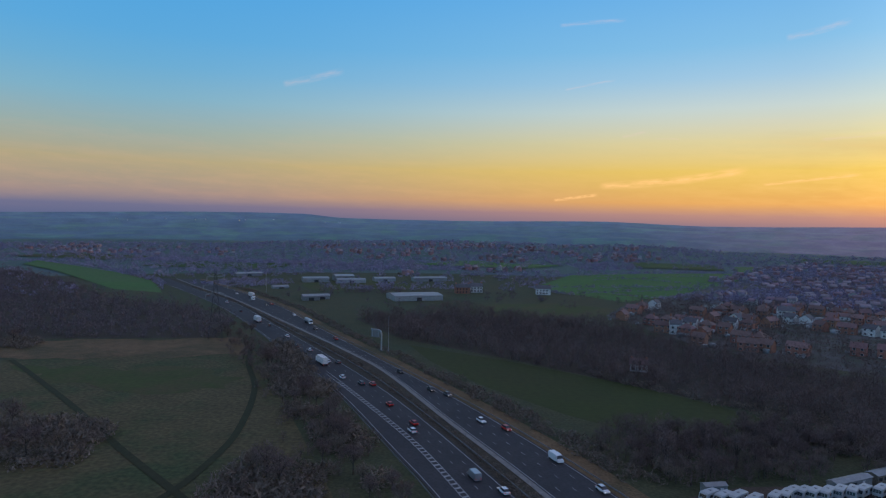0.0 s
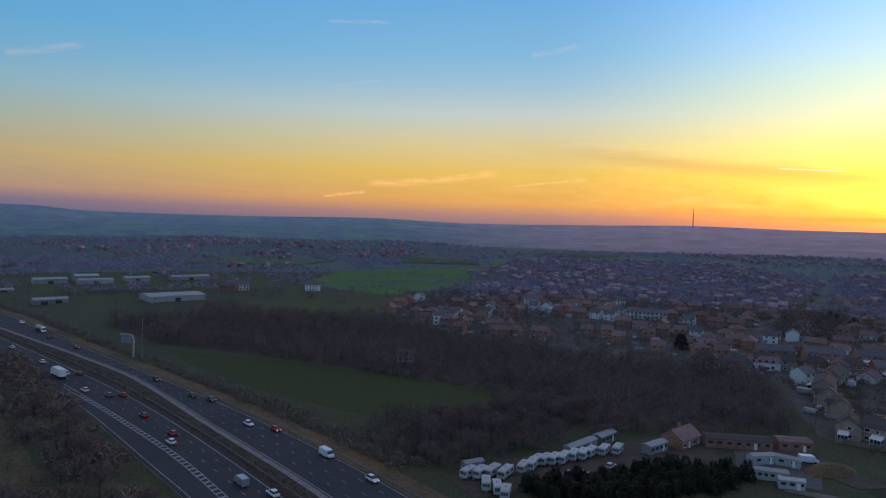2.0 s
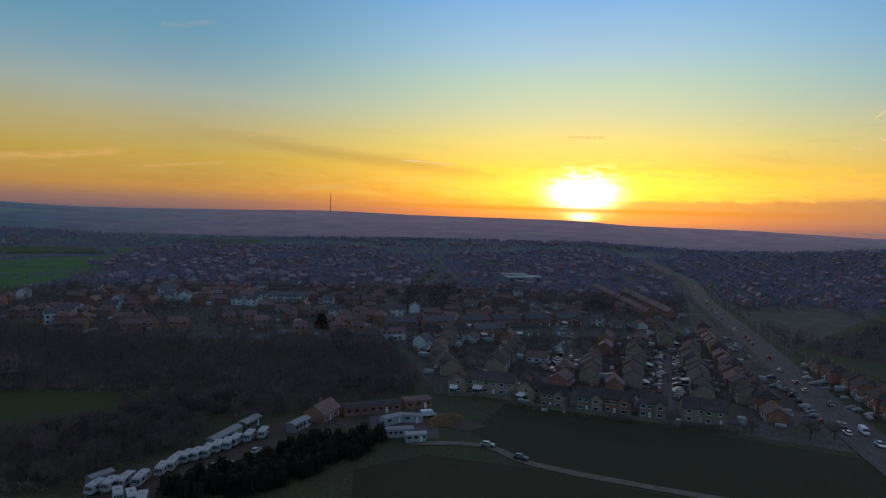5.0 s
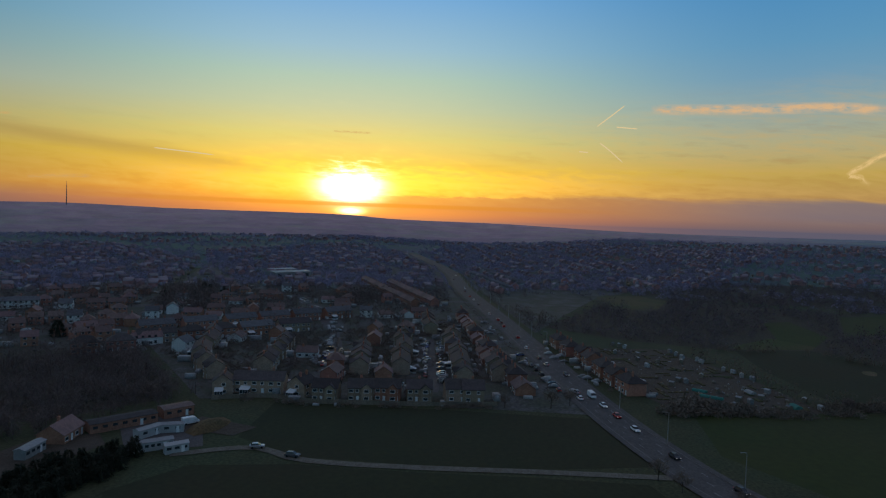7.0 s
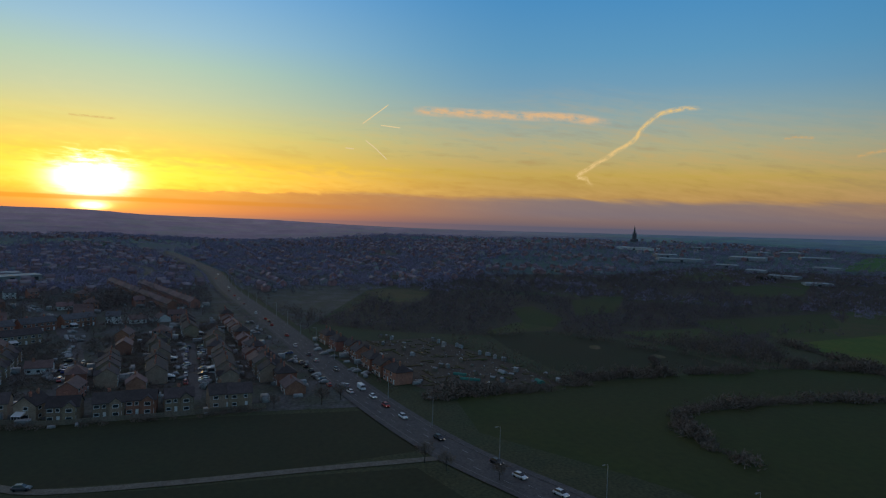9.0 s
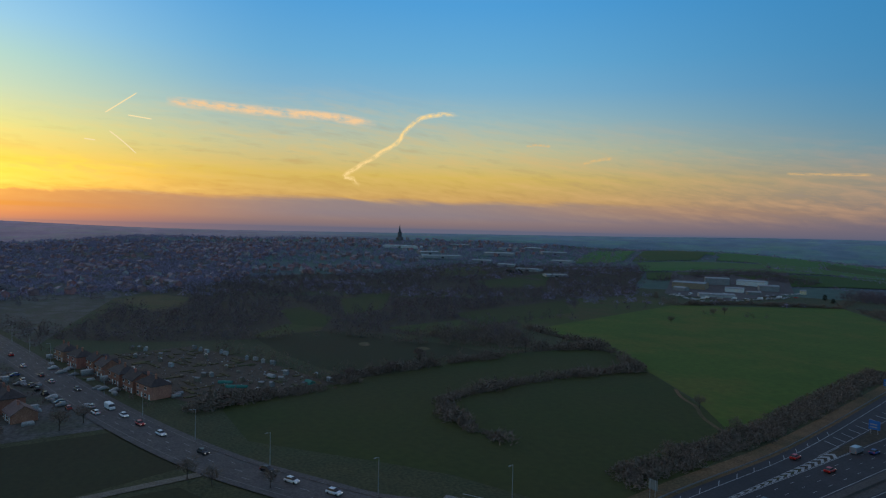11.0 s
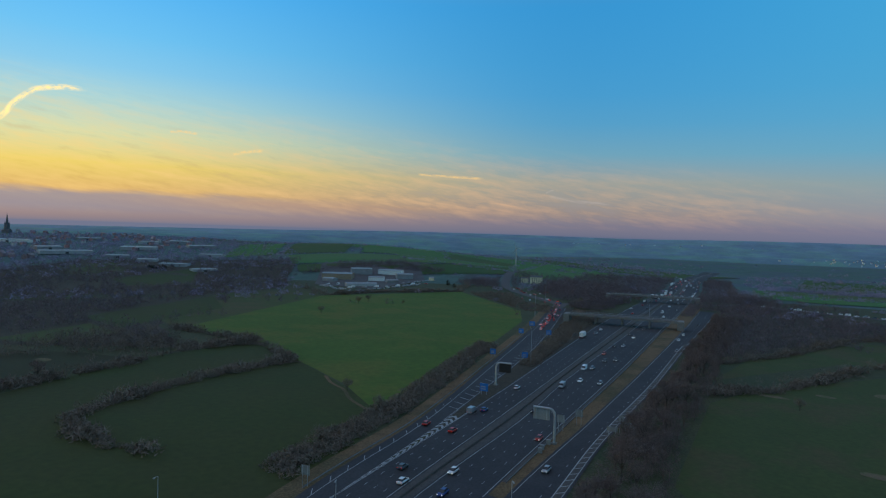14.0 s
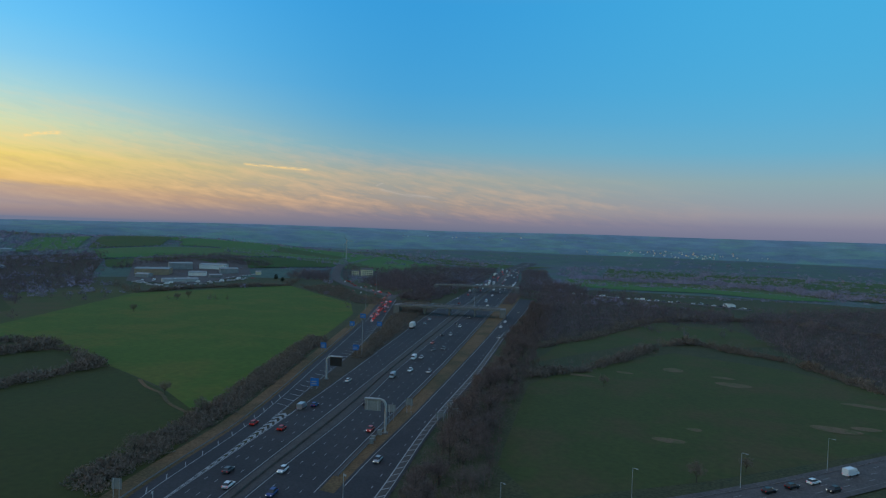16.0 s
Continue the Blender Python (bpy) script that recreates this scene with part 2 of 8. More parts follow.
GRASS = material("rough_grass", (0.092, 0.0749, 0.0328), (0.113, 0.092, 0.039), 14, 0.95, bump=0.2, c=(0.0585, 0.0741, 0.0265), big=0.3)
GRASS_DULL = material("winter_grass", (0.0576, 0.0619, 0.0288), (0.0756, 0.0756, 0.0331), 9, 0.95, bump=0.2, c=(0.054, 0.0684, 0.0302))
PASTURE = material("green_pasture", (0.0454, 0.0862, 0.0185), (0.0542, 0.1, 0.0208), 22, 0.95, bump=0.05, c=(0.0706, 0.0939, 0.0231), fine=0.13)
PASTURE_DARK = material("grazed_pasture", (0.058, 0.074, 0.019), (0.068, 0.084, 0.021), 18, 0.95, bump=0.05, c=(0.084, 0.075, 0.028), fine=0.13, big=0.45)
CROP = material("winter_crop", (0.06, 0.147, 0.0332), (0.0734, 0.166, 0.0396), 40, 0.95, c=(0.0859, 0.147, 0.0475), fine=0.12)
DRY = material("dry_grass", (0.2, 0.124, 0.06), (0.136, 0.0896, 0.0448), 6, 0.95, bump=0.2, c=(0.096, 0.0784, 0.036))
SOIL = material("bare_soil", (0.075, 0.0562, 0.0413), (0.105, 0.0825, 0.06), 4, 0.95, bump=0.1)
SCRUB = material("scrub_floor", (0.0525, 0.042, 0.0294), (0.07, 0.056, 0.0364), 8, 0.95, bump=0.3)
TOWN = material("gardens", (0.09, 0.0808, 0.0704), (0.0765, 0.0836, 0.0518), 11, 0.95, c=(0.126, 0.119, 0.114), big=0.6)
ASPHALT = material("motorway_asphalt", (0.0459, 0.0428, 0.0459), (0.0551, 0.0514, 0.0538), 7, 0.8, fine=0.2, c=(0.0404, 0.038, 0.0416))
TARMAC = material("worn_tarmac", (0.106, 0.0964, 0.0918), (0.138, 0.124, 0.119), 5, 0.75, fine=0.25)
CONCRETE = material("weathered_concrete", (0.192, 0.184, 0.168), (0.256, 0.24, 0.224), 3, 0.85, bump=0.02)
PAVING = material("reserve_paving", (0.0788, 0.0713, 0.0638), (0.101, 0.09, 0.081), 3, 0.85)
GRAVEL = material("gravel_track", (0.15, 0.128, 0.0975), (0.21, 0.188, 0.15), 2.5, 0.95, bump=0.05)
PAINT = material("road_paint", (0.307, 0.307, 0.299), (0.415, 0.415, 0.408), 1.5, 0.7)
TWIG = material("bare_twigs", (0.145, 0.105, 0.0972), (0.206, 0.151, 0.135), 9, 0.95, vary=0.16)
TWIG_DARK = material("thorn_twigs", (0.165, 0.132, 0.104), (0.236, 0.184, 0.143), 6, 0.95, vary=0.16)
BARK = material("bark", (0.07, 0.055, 0.042), (0.11, 0.09, 0.07), 0.6, 0.95, bump=0.03)
CONIFER = material("conifer_leaves", (0.0325, 0.0356, 0.0221), (0.0454, 0.0467, 0.0286), 2, 0.9, vary=0.3)
BRICK = material("red_brick", (0.359, 0.166, 0.117), (0.469, 0.235, 0.166), 2, 0.9, vary=0.35)
BUFF = material("buff_brick", (0.3, 0.222, 0.162), (0.384, 0.294, 0.216), 2, 0.9, vary=0.45)
RENDER = material("white_render", (0.70, 0.69, 0.66), (0.78, 0.77, 0.74), 3, 0.85, vary=0.12)
ROOF = material("brown_roof_tiles", (0.172, 0.116, 0.107), (0.247, 0.161, 0.146), 1.5, 0.8, vary=0.5)
SLATE = material("grey_roof_slates", (0.10, 0.10, 0.105), (0.15, 0.15, 0.16), 1.5, 0.65, vary=0.4)
GLASS = material("window_glass", (0.04, 0.045, 0.05), (0.06, 0.065, 0.07), 2, 0.12, fine=0.05)
UPVC = material("white_plastic_frame", (0.78, 0.78, 0.77), (0.84, 0.84, 0.83), 1, 0.5, fine=0.05)
RAIL = material("dull_barrier_steel", (0.17, 0.172, 0.175), (0.22, 0.222, 0.225), 2, 0.7, metal=0.2, fine=0.15)
STEEL = material("galvanised_steel", (0.42, 0.43, 0.44), (0.52, 0.53, 0.54), 1, 0.5, metal=0.5, fine=0.1)
DARKSTEEL = material("dark_steel", (0.05, 0.05, 0.055), (0.07, 0.07, 0.075), 1, 0.55, metal=0.3, fine=0.1)
RUBBER = material("tyre_rubber", (0.02, 0.02, 0.02), (0.03, 0.03, 0.03), 0.3, 0.9)
SHEET = material("grey_cladding", (0.24, 0.24, 0.235), (0.32, 0.32, 0.31), 4, 0.5, vary=0.2, fine=0.1)
SHEETROOF = material("pale_sheet_roof", (0.27, 0.27, 0.27), (0.33, 0.33, 0.33), 6, 0.5, vary=0.25, fine=0.15)
TIMBER = material("weathered_timber", (0.20, 0.16, 0.12), (0.28, 0.23, 0.18), 0.8, 0.9, vary=0.4)
BLUESIGN = material("blue_sign_face", (0.03, 0.15, 0.46), (0.035, 0.17, 0.5), 1, 0.4, fine=0.05)
BLACKFACE = material("black_sign_face", (0.012, 0.012, 0.014), (0.018, 0.018, 0.02), 1, 0.5, fine=0.05)
# dark church stone, lightened and blued in its colour for haze
STONE = material("hazed_sandstone", (0.105, 0.102, 0.11), (0.15, 0.153, 0.16), 4, 0.9)
HEAD = lamp_material("headlight_on", (1.0, 0.93, 0.8), 0.9)
TAIL = lamp_material("tail_light_on", (0.7, 0.02, 0.01), 0.45)
HEAD_OFF = material("headlight_glass", (0.45, 0.46, 0.47), (0.5, 0.51, 0.52), 0.3, 0.2)
TAIL_OFF = material("red_lens", (0.25, 0.015, 0.012), (0.3, 0.02, 0.015), 0.3, 0.3)
AMBER = lamp_material("street_lamp_on", (1.0, 0.72, 0.35), 4.0)
# far twigs, roofs and brick: distance haze painted in as paler, bluer colour
HAZED_TWIG = material("hazed_woods", (0.26, 0.228, 0.321), (0.375, 0.315, 0.42), 20, 0.95, vary=0.14)
HAZED_ROOF = material("hazed_roof_tiles", (0.221, 0.167, 0.189), (0.293, 0.227, 0.252), 3, 0.8, vary=0.8)
HAZED_WALL = material("hazed_brick", (0.329, 0.205, 0.186), (0.43, 0.291, 0.266), 3, 0.9, vary=0.6)
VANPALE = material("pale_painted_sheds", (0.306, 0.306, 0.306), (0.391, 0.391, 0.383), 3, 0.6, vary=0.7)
# far grass, its blue tint painted in for haze
HAZED_GRASS = material("hazed_pasture", (0.074, 0.125, 0.105), (0.0986, 0.149, 0.121), 60, 0.95, c=(0.0952, 0.116, 0.145), big=0.4, fine=0.15)
BRAKE = lamp_material("brake_light_on", (1.0, 0.03, 0.02), 3.0)
PALEROOF = material("white_sheet_roof", (0.274, 0.281, 0.288), (0.346, 0.353, 0.36), 6, 0.5, vary=0.5, fine=0.15)
TARMAC.node_tree.nodes["Principled BSDF"].inputs["Specular IOR Level"].default_value = 0.08
TWIG_SCRUB = material("scrub_twigs", (0.146, 0.112, 0.122), (0.206, 0.16, 0.165), 12, 0.95, vary=0.16)
PASTURE_RISE = material("rising_pasture", (0.0702, 0.119, 0.0133), (0.0851, 0.136, 0.0152), 30, 0.95, bump=0.05, c=(0.115, 0.13, 0.019), fine=0.13, big=0.5)
TILE = material("dark_roof_tiles", (0.0721, 0.0612, 0.0605), (0.102, 0.0842, 0.0819), 1.5, 0.85, vary=0.6)
PASTURE_OLD = material("old_pasture", (0.0353, 0.0395, 0.0155), (0.0416, 0.0457, 0.0173), 16, 0.95, bump=0.05, c=(0.0429, 0.0395, 0.0164), fine=0.13)
PASTURE_SOFT = material("soft_pasture", (0.0436, 0.0574, 0.0116), (0.0509, 0.0651, 0.0123), 24, 0.95, bump=0.05, c=(0.0534, 0.0574, 0.0145), fine=0.13)
# white render dulled in its colour to look hazed
HAZED_PALE = material("hazed_pale_render", (0.36, 0.35, 0.34), (0.46, 0.45, 0.44), 3, 0.9, vary=0.5)

# ---------- mesh tools ----------
class Mesh:
    """Collects vertices and faces for one mesh."""

    def __init__(self):
        self.v, self.f, self.m = [], [], []

    def add(self, verts, faces, mi=0):
        n = len(self.v)
        self.v += [tuple(p) for p in verts]
        self.f += [tuple(i + n for i in fc) for fc in faces]
        self.m += [mi] * len(faces)
        return self

    def box(self, x, y, z, sx, sy, sz, rz=0.0, mi=0, taper=1.0):
        """A box with its base centre at x, y, z."""
        c, s = cos(rz), sin(rz)
        vs = []
        for k, sc in ((0, 1.0), (sz, taper)):
            for a, b in ((-1, -1), (1, -1), (1, 1), (-1, 1)):
                px, py = a * sx / 2 * sc, b * sy / 2 * sc
                vs.append((x + px * c - py * s, y + px * s + py * c, z + k))
        return self.add(vs, [(3, 2, 1, 0), (4, 5, 6, 7), (0, 1, 5, 4), (1, 2, 6, 5), (2, 3, 7, 6), (3, 0, 4, 7)], mi)

    def rod(self, p, q, r0, r1, n=6, mi=0):
        p, q = Vector(p), Vector(q)
        w = (q - p).normalized()
        a = w.orthogonal().normalized()
        b = w.cross(a)
        vs = [tuple(o + (a * cos(2 * pi * k / n) + b * sin(2 * pi * k / n)) * r) for o, r in ((p, r0), (q, r1)) for k in range(n)]
        fs = [(k, (k + 1) % n, n + (k + 1) % n, n + k) for k in range(n)] + [tuple(range(n - 1, -1, -1)), tuple(range(n, 2 * n))]
        return self.add(vs, fs, mi)

    def loft(self, rings, mi=0, caps=True):
        """Skins closed rings of equal length."""
        n = len(rings[0])
        vs = [p for r in rings for p in r]
        fs = [(i * n + k, i * n + (k + 1) % n, (i + 1) * n + (k + 1) % n, (i + 1) * n + k) for i in range(len(rings) - 1) for k in range(n)]
        if caps:
            fs += [tuple(range(n - 1, -1, -1)), tuple((len(rings) - 1) * n + k for k in range(n))]
        return self.add(vs, fs, mi)

    def ob(self, name, mat, parent=None, label="", category="", group="", kind="", smooth=False):
        me = bpy.data.meshes.new(name)
        me.from_pydata(self.v, [], self.f)
        for m in (mat if isinstance(mat, (list, tuple)) else [mat]):
            me.materials.append(m)
        if isinstance(mat, (list, tuple)):
            me.polygons.foreach_set("material_index", self.m)
        if smooth:
            me.polygons.foreach_set("use_smooth", [True] * len(self.f))
        me.update()
        o = new(name, me)
        o.parent = parent
        return tagged(o, label, category, group, kind)


def thing(name, label, category, group="", kind=""):
    return tagged(new(name), label, category, group, kind)


def curve(pairs):
    """A smooth function through (s, value) pairs."""
    ps = sorted(pairs)
    xs, ys = [p[0] for p in ps], [p[1] for p in ps]
    n = len(xs)
    ms = [(ys[min(i + 1, n - 1)] - ys[max(i - 1, 0)]) / (xs[min(i + 1, n - 1)] - xs[max(i - 1, 0)]) for i in range(n)]

    def at(s):
        if s <= xs[0]:
            return ys[0] + (s - xs[0]) * ms[0]
        if s >= xs[-1]:
            return ys[-1] + (s - xs[-1]) * ms[-1]
        i = int(np.searchsorted(xs, s, side="right")) - 1
        h = xs[i + 1] - xs[i]
        t = (s - xs[i]) / h
        return ((2 * t**3 - 3 * t**2 + 1) * ys[i] + (t**3 - 2 * t**2 + t) * h * ms[i] + (3 * t**2 - 2 * t**3) * ys[i + 1] + (t**3 - t**2) * h * ms[i + 1])
    return at


def smooth(a, b, x):
    t = min(max((x - a) / (b - a), 0), 1)
    return t * t * (3 - 2 * t)


def inside(poly, x, y):
    hit, j = False, len(poly) - 1
    for i in range(len(poly)):
        (xi, yi), (xj, yj) = poly[i], poly[j]
        if (yi > y) != (yj > y) and x < (xj - xi) * (y - yi) / (yj - yi) + xi:
            hit = not hit
        j = i
    return hit


# ---------- lie of the land ----------
# skyline of the first ridge (about 1.8 km off) and of the far hills, as bearing and elevation in degrees
NEAR = ((-60, -2.0), (-40, -2.1), (-30, -2.2), (-18, -2.2), (-11, -1.85), (3, -1.6), (10, -1.65), (18, -1.6), (25, -1.95), (36, -2.0), (45, -1.85), (57, -1.7), (63, -1.65),
        (70, -1.9), (76, -1.9), (80, -1.65), (86, -1.2), (93, -1.15), (103, -0.95), (120, -1.1), (134, -1.5), (148, -2.1), (156, -2.5), (163, -2.7), (177, -2.75), (191, -2.7), (230, -2.4), (300, -2.0))
FAR = ((-60, 0.0), (-40, 0.1), (-34, 0.15), (-21, 0.5), (-12, 0.52), (-9, 0.25), (3, 0.2), (14, 0.36), (22, 0.12), (34, 0.3), (41, 0.46), (49, 0.33), (57, 0.32), (63, 0.27),
       (67, 0.03), (77, -0.1), (85, -0.36), (93, -0.45), (104, -0.4), (118, -0.3), (128, -0.2), (138, -0.05), (148, -0.02), (158, -0.08), (168, 0.05), (180, 0.05), (191, 0.1), (240, 0.1), (300, 0.0))
near_el, far_el = curve(NEAR), curve(FAR)


def bearing(x, y):
    a = math.degrees(atan2(x, y))
    return a + 360 if a < -60 else a


def terr(x, y):
    r = hypot(x, y)
    if r < 650:
        return 0.0
    a = bearing(x, y)
    zn = HEIGHT + 1800 * tan(radians(near_el(a)))
    if r < 1800:
        z = zn * smooth(650, 1800, r)
    else:
        z = zn * (1 - 1.3 * smooth(1800, 2400, r)) - 8 * smooth(1800, 2400, r)
    # the broad green hill where the turbine stands
    w = exp(-((a - 133) / (13 if a > 133 else 9)) ** 2) * smooth(880, 1080, r) * (1 - smooth(1480, 1780, r))
    if w > 0.01:
        z += w * (HEIGHT + r * tan(radians(-3.0 + 1.75 * smooth(900, 1450, r))) - z)
    return z + 5 * smooth(650, 1100, r) * (noise.noise((x / 330, y / 330, 3.1)) - 0.2)


def far_land(r, a):
    """Height of the hills behind the first ridge."""
    x, y = r * sin(radians(a)), r * cos(radians(a))
    fe, ne = far_el(a), near_el(a)
    ridges = ((2700, ne + 0.30 * (fe - ne)), (3300, ne + 0.55 * (fe - ne)), (4000, ne + 0.8 * (fe - ne)), (4800, fe))
    zs = [(2250, -20.0)]
    for k, (rr, e) in enumerate(ridges):
        top = HEIGHT + rr * tan(radians(e + 0.16 * noise.noise((a / 7, k * 5.3, 0)) * (k < 3)))
        zs += [(rr, top), (rr + 200, top - 14)]
    rs, hs = [q[0] for q in zs], [q[1] for q in zs]
    return float(np.interp(r, rs, hs)) + 1.5 * noise.noise((x / 60, y / 60, 0)) + 1.0 * noise.noise((x / 17, y / 17, 1))


def polar(radii, step, fn, name, mat, **tags):
    b = Mesh()
    az = [a * step for a in range(int(360 / step))]
    n = len(az)
    for r in radii:
        for a in az:
            b.v.append((r * sin(radians(a)), r * cos(radians(a)), fn(r, a)))
    for i in range(len(radii) - 1):
        for k in range(n):
            b.f.append((i * n + k, i * n + (k + 1) % n, (i + 1) * n + (k + 1) % n, (i + 1) * n + k))
            b.m.append(0)
    return b.ob(name, mat, smooth=True, **tags)


def wrap(a):
    return a - 360 if a >= 300 else a


ground = polar([0.0, 100, 250, 450, 640] + list(range(700, 2401, 50)), 1.5,
               lambda r, a: terr(r * sin(radians(a)), r * cos(radians(a))), "ground", GRASS_DULL,
               label="dull winter grassland reaching to the first ridge", category="ground", kind="structure")
# past 840 m the ground takes the haze-tinted grass colour
ground.data.materials.append(HAZED_GRASS)
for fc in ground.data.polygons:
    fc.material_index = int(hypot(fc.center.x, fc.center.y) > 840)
HILLS = haze_glow_material("hazy_hills")
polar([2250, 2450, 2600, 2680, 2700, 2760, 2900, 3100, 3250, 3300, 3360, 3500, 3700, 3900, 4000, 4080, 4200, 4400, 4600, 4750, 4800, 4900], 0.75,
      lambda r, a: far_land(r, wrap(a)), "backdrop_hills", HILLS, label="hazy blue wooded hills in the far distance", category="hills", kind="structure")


LAYER = itertools.count()


def patch(poly, name, mat, up=0.06, label="", category="field", kind="structure"):
    """A sheet of ground laid over the land, each a little above the one before."""
    up += 0.0012 * next(LAYER) - 0.05
    bm = bmesh.new()
    bm.faces.new([bm.verts.new((x, y, 0)) for x, y in poly])
    bm.normal_update()
    bmesh.ops.triangulate(bm, faces=bm.faces[:])
    if max(hypot(x, y) for x, y in poly) > 640:
        for _ in range(6):
            long = [e for e in bm.edges if e.calc_length() > 55]
            if not long:
                break
            bmesh.ops.subdivide_edges(bm, edges=long, cuts=1)
            bmesh.ops.triangulate(bm, faces=bm.faces[:])
    for v in bm.verts:
        r = hypot(v.co.x, v.co.y)
        v.co.z = terr(v.co.x, v.co.y) + up + 0.9 * smooth(640, 1000, r)
    bm.normal_update()
    bmesh.ops.reverse_faces(bm, faces=[f for f in bm.faces if f.normal.z < 0])
    me = bpy.data.meshes.new(name)
    bm.to_mesh(me)
    bm.free()
    me.materials.append(mat)
    return tagged(new(name, me), label, category, "", kind)


# ---------- motorway: lines across the plan as x over y ----------
RES_W = curve([(720, -305), (615, -234), (550, -186), (499, -153), (400, -98), (311, -49), (248, -17), (160, 19), (60, 54), (-40, 83), (-128, 106), (-206, 122), (-275, 140), (-454, 180), (-600, 215), (-745, 249), (-900, 288), (-1235, 376), (-1500, 434), (-1800, 492)])
RES_E = curve([(720, -296), (615, -224), (563, -186), (494, -143), (388, -79), (346, -54), (295, -26), (220, 4), (160, 28), (60, 62), (-40, 89), (-126, 110.5), (-206, 129), (-302, 152), (-492, 197), (-745, 254), (-900, 293), (-1235, 381), (-1500, 439), (-1800, 497)])
EDGE_E = curve([(720, -272), (599, -187), (498, -122), (426, -86), (374, -59), (313, -27), (231, 15), (161, 45), (60, 78), (-40, 104), (-120, 123), (-197, 141), (-249, 154), (-360, 183), (-480, 214), (-745, 272), (-900, 310), (-1235, 399), (-1500, 458), (-1800, 516)])
EDGE_W = curve([(720, -319), (499, -166), (311, -62), (206, -10), (159, 8), (60, 41), (-40, 69), (-136, 91), (-206, 106), (-325, 131), (-445, 158), (-691, 213), (-900, 264), (-1235, 357), (-1500, 415), (-1800, 473)])
OUT_W = curve([(720, -326), (499, -172), (311, -69), (253, -40), (186, -12), (159, -1), (60, 32), (-60, 57), (-144, 74), (-202, 87), (-294, 103), (-419, 128), (-575, 157), (-700, 184)])
SLIPW_E = curve([(-60, 66), (-138, 87), (-221, 102), (-348, 126), (-504, 157), (-645, 187), (-700, 199)])
SLIPE_I = curve([(-100, 117), (-179, 139), (-235, 157), (-324, 187), (-406, 219), (-470, 246), (-552, 281)])
SLIPE_O = curve([(-60, 111), (-117, 131), (-178, 148), (-274, 184), (-406, 235), (-470, 262), (-552, 297)])


def road_z(x, y):
    """Height of a road bed on the land."""
    return terr(x, y) + 0.9 * smooth(640, 1000, hypot(x, y))


def lane_strip(a, b, y0, y1, z, name, mat, step=8.0, **tags):
    """A strip of surface between two lines."""
    m = Mesh()
    n = max(2, int(abs(y1 - y0) / step))
    for k in range(n + 1):
        y = y0 + (y1 - y0) * k / n
        m.v += [(a(y), y, z + road_z(a(y), y)), (b(y), y, z + road_z(b(y), y))]
    m.f = [(2 * k, 2 * k + 1, 2 * k + 3, 2 * k + 2) for k in range(n)]
    if (y1 - y0) < 0:
        m.f = [q[::-1] for q in m.f]
    m.m = [0] * n
    return m.ob(name, mat, **tags)


def shift(fn, d):
    return lambda y: fn(y) + d


lane_strip(OUT_W, RES_W, -140, 715, 0.17, "road_carriageway_west", ASPHALT, kind="structure", category="road", label="dark asphalt motorway carriageway with a hatched lane")
lane_strip(EDGE_W, RES_W, -1800, -140, 0.17, "road_carriageway_west_far", ASPHALT, kind="structure", category="road", label="dark asphalt four-lane motorway carriageway")
lane_strip(RES_E, EDGE_E, -1800, 715, 0.17, "road_carriageway_east", ASPHALT, kind="structure", category="road", label="dark asphalt four-lane motorway carriageway")
lane_strip(OUT_W, SLIPW_E, -640, -138, 0.18, "road_slip_west", ASPHALT, kind="structure", category="road", label="two-lane motorway slip road with hatched edge")
lane_strip(SLIPE_I, SLIPE_O, -552, -100, 0.18, "road_slip_east", ASPHALT, kind="structure", category="road", label="motorway exit slip road with hatched taper")
lane_strip(RES_W, RES_E, -1800, -60, 0.18, "reserve_paved", PAVING, kind="structure", category="central reserve", label="pale paved motorway central reserve")
lane_strip(RES_W, RES_E, -60, 715, 0.16, "reserve_planted", SCRUB, kind="structure", category="central reserve", label="dark planted motorway central reserve")
lane_strip(shift(RES_E, -1.9), RES_E, -60, 715, 0.24, "reserve_kerb", CONCRETE, kind="structure", category="kerb", label="pale concrete edge strip along the central reserve")
lane_strip(shift(EDGE_W, -1.5), shift(EDGE_W, -0.1), -760, -150, 0.2, "edge_drain", PAVING, kind="structure", category="drain", label="pale concrete drainage strip along the carriageway")
lane_strip(shift(OUT_W, 0.7), shift(OUT_W, 3.3), -430, -95, 0.195, "road_hatched_edge", PAVING, kind="structure", category="road", label="paler worn tarmac beside the slip road")
lane_strip(EDGE_W, SLIPW_E, -700, -138, 0.15, "verge_dry", DRY, kind="structure", category="verge", label="brown dry grass verge between road and slip road")
lane_strip(EDGE_E, SLIPE_I, -552, -170, 0.15, "verge_scrub", SCRUB, kind="structure", category="verge", label="scrubby verge between motorway and exit slip")
lane_strip(EDGE_E, shift(EDGE_E, 8), 120, 715, 0.15, "verge_east", DRY, kind="structure", category="verge", label="brown dry grass motorway verge")
lane_strip(SLIPE_O, shift(SLIPE_O, 7), -552, -100, 0.15, "verge_exit", DRY, kind="structure", category="verge", label="brown dry grass verge beside the exit slip")

# painted lines
paint = Mesh()


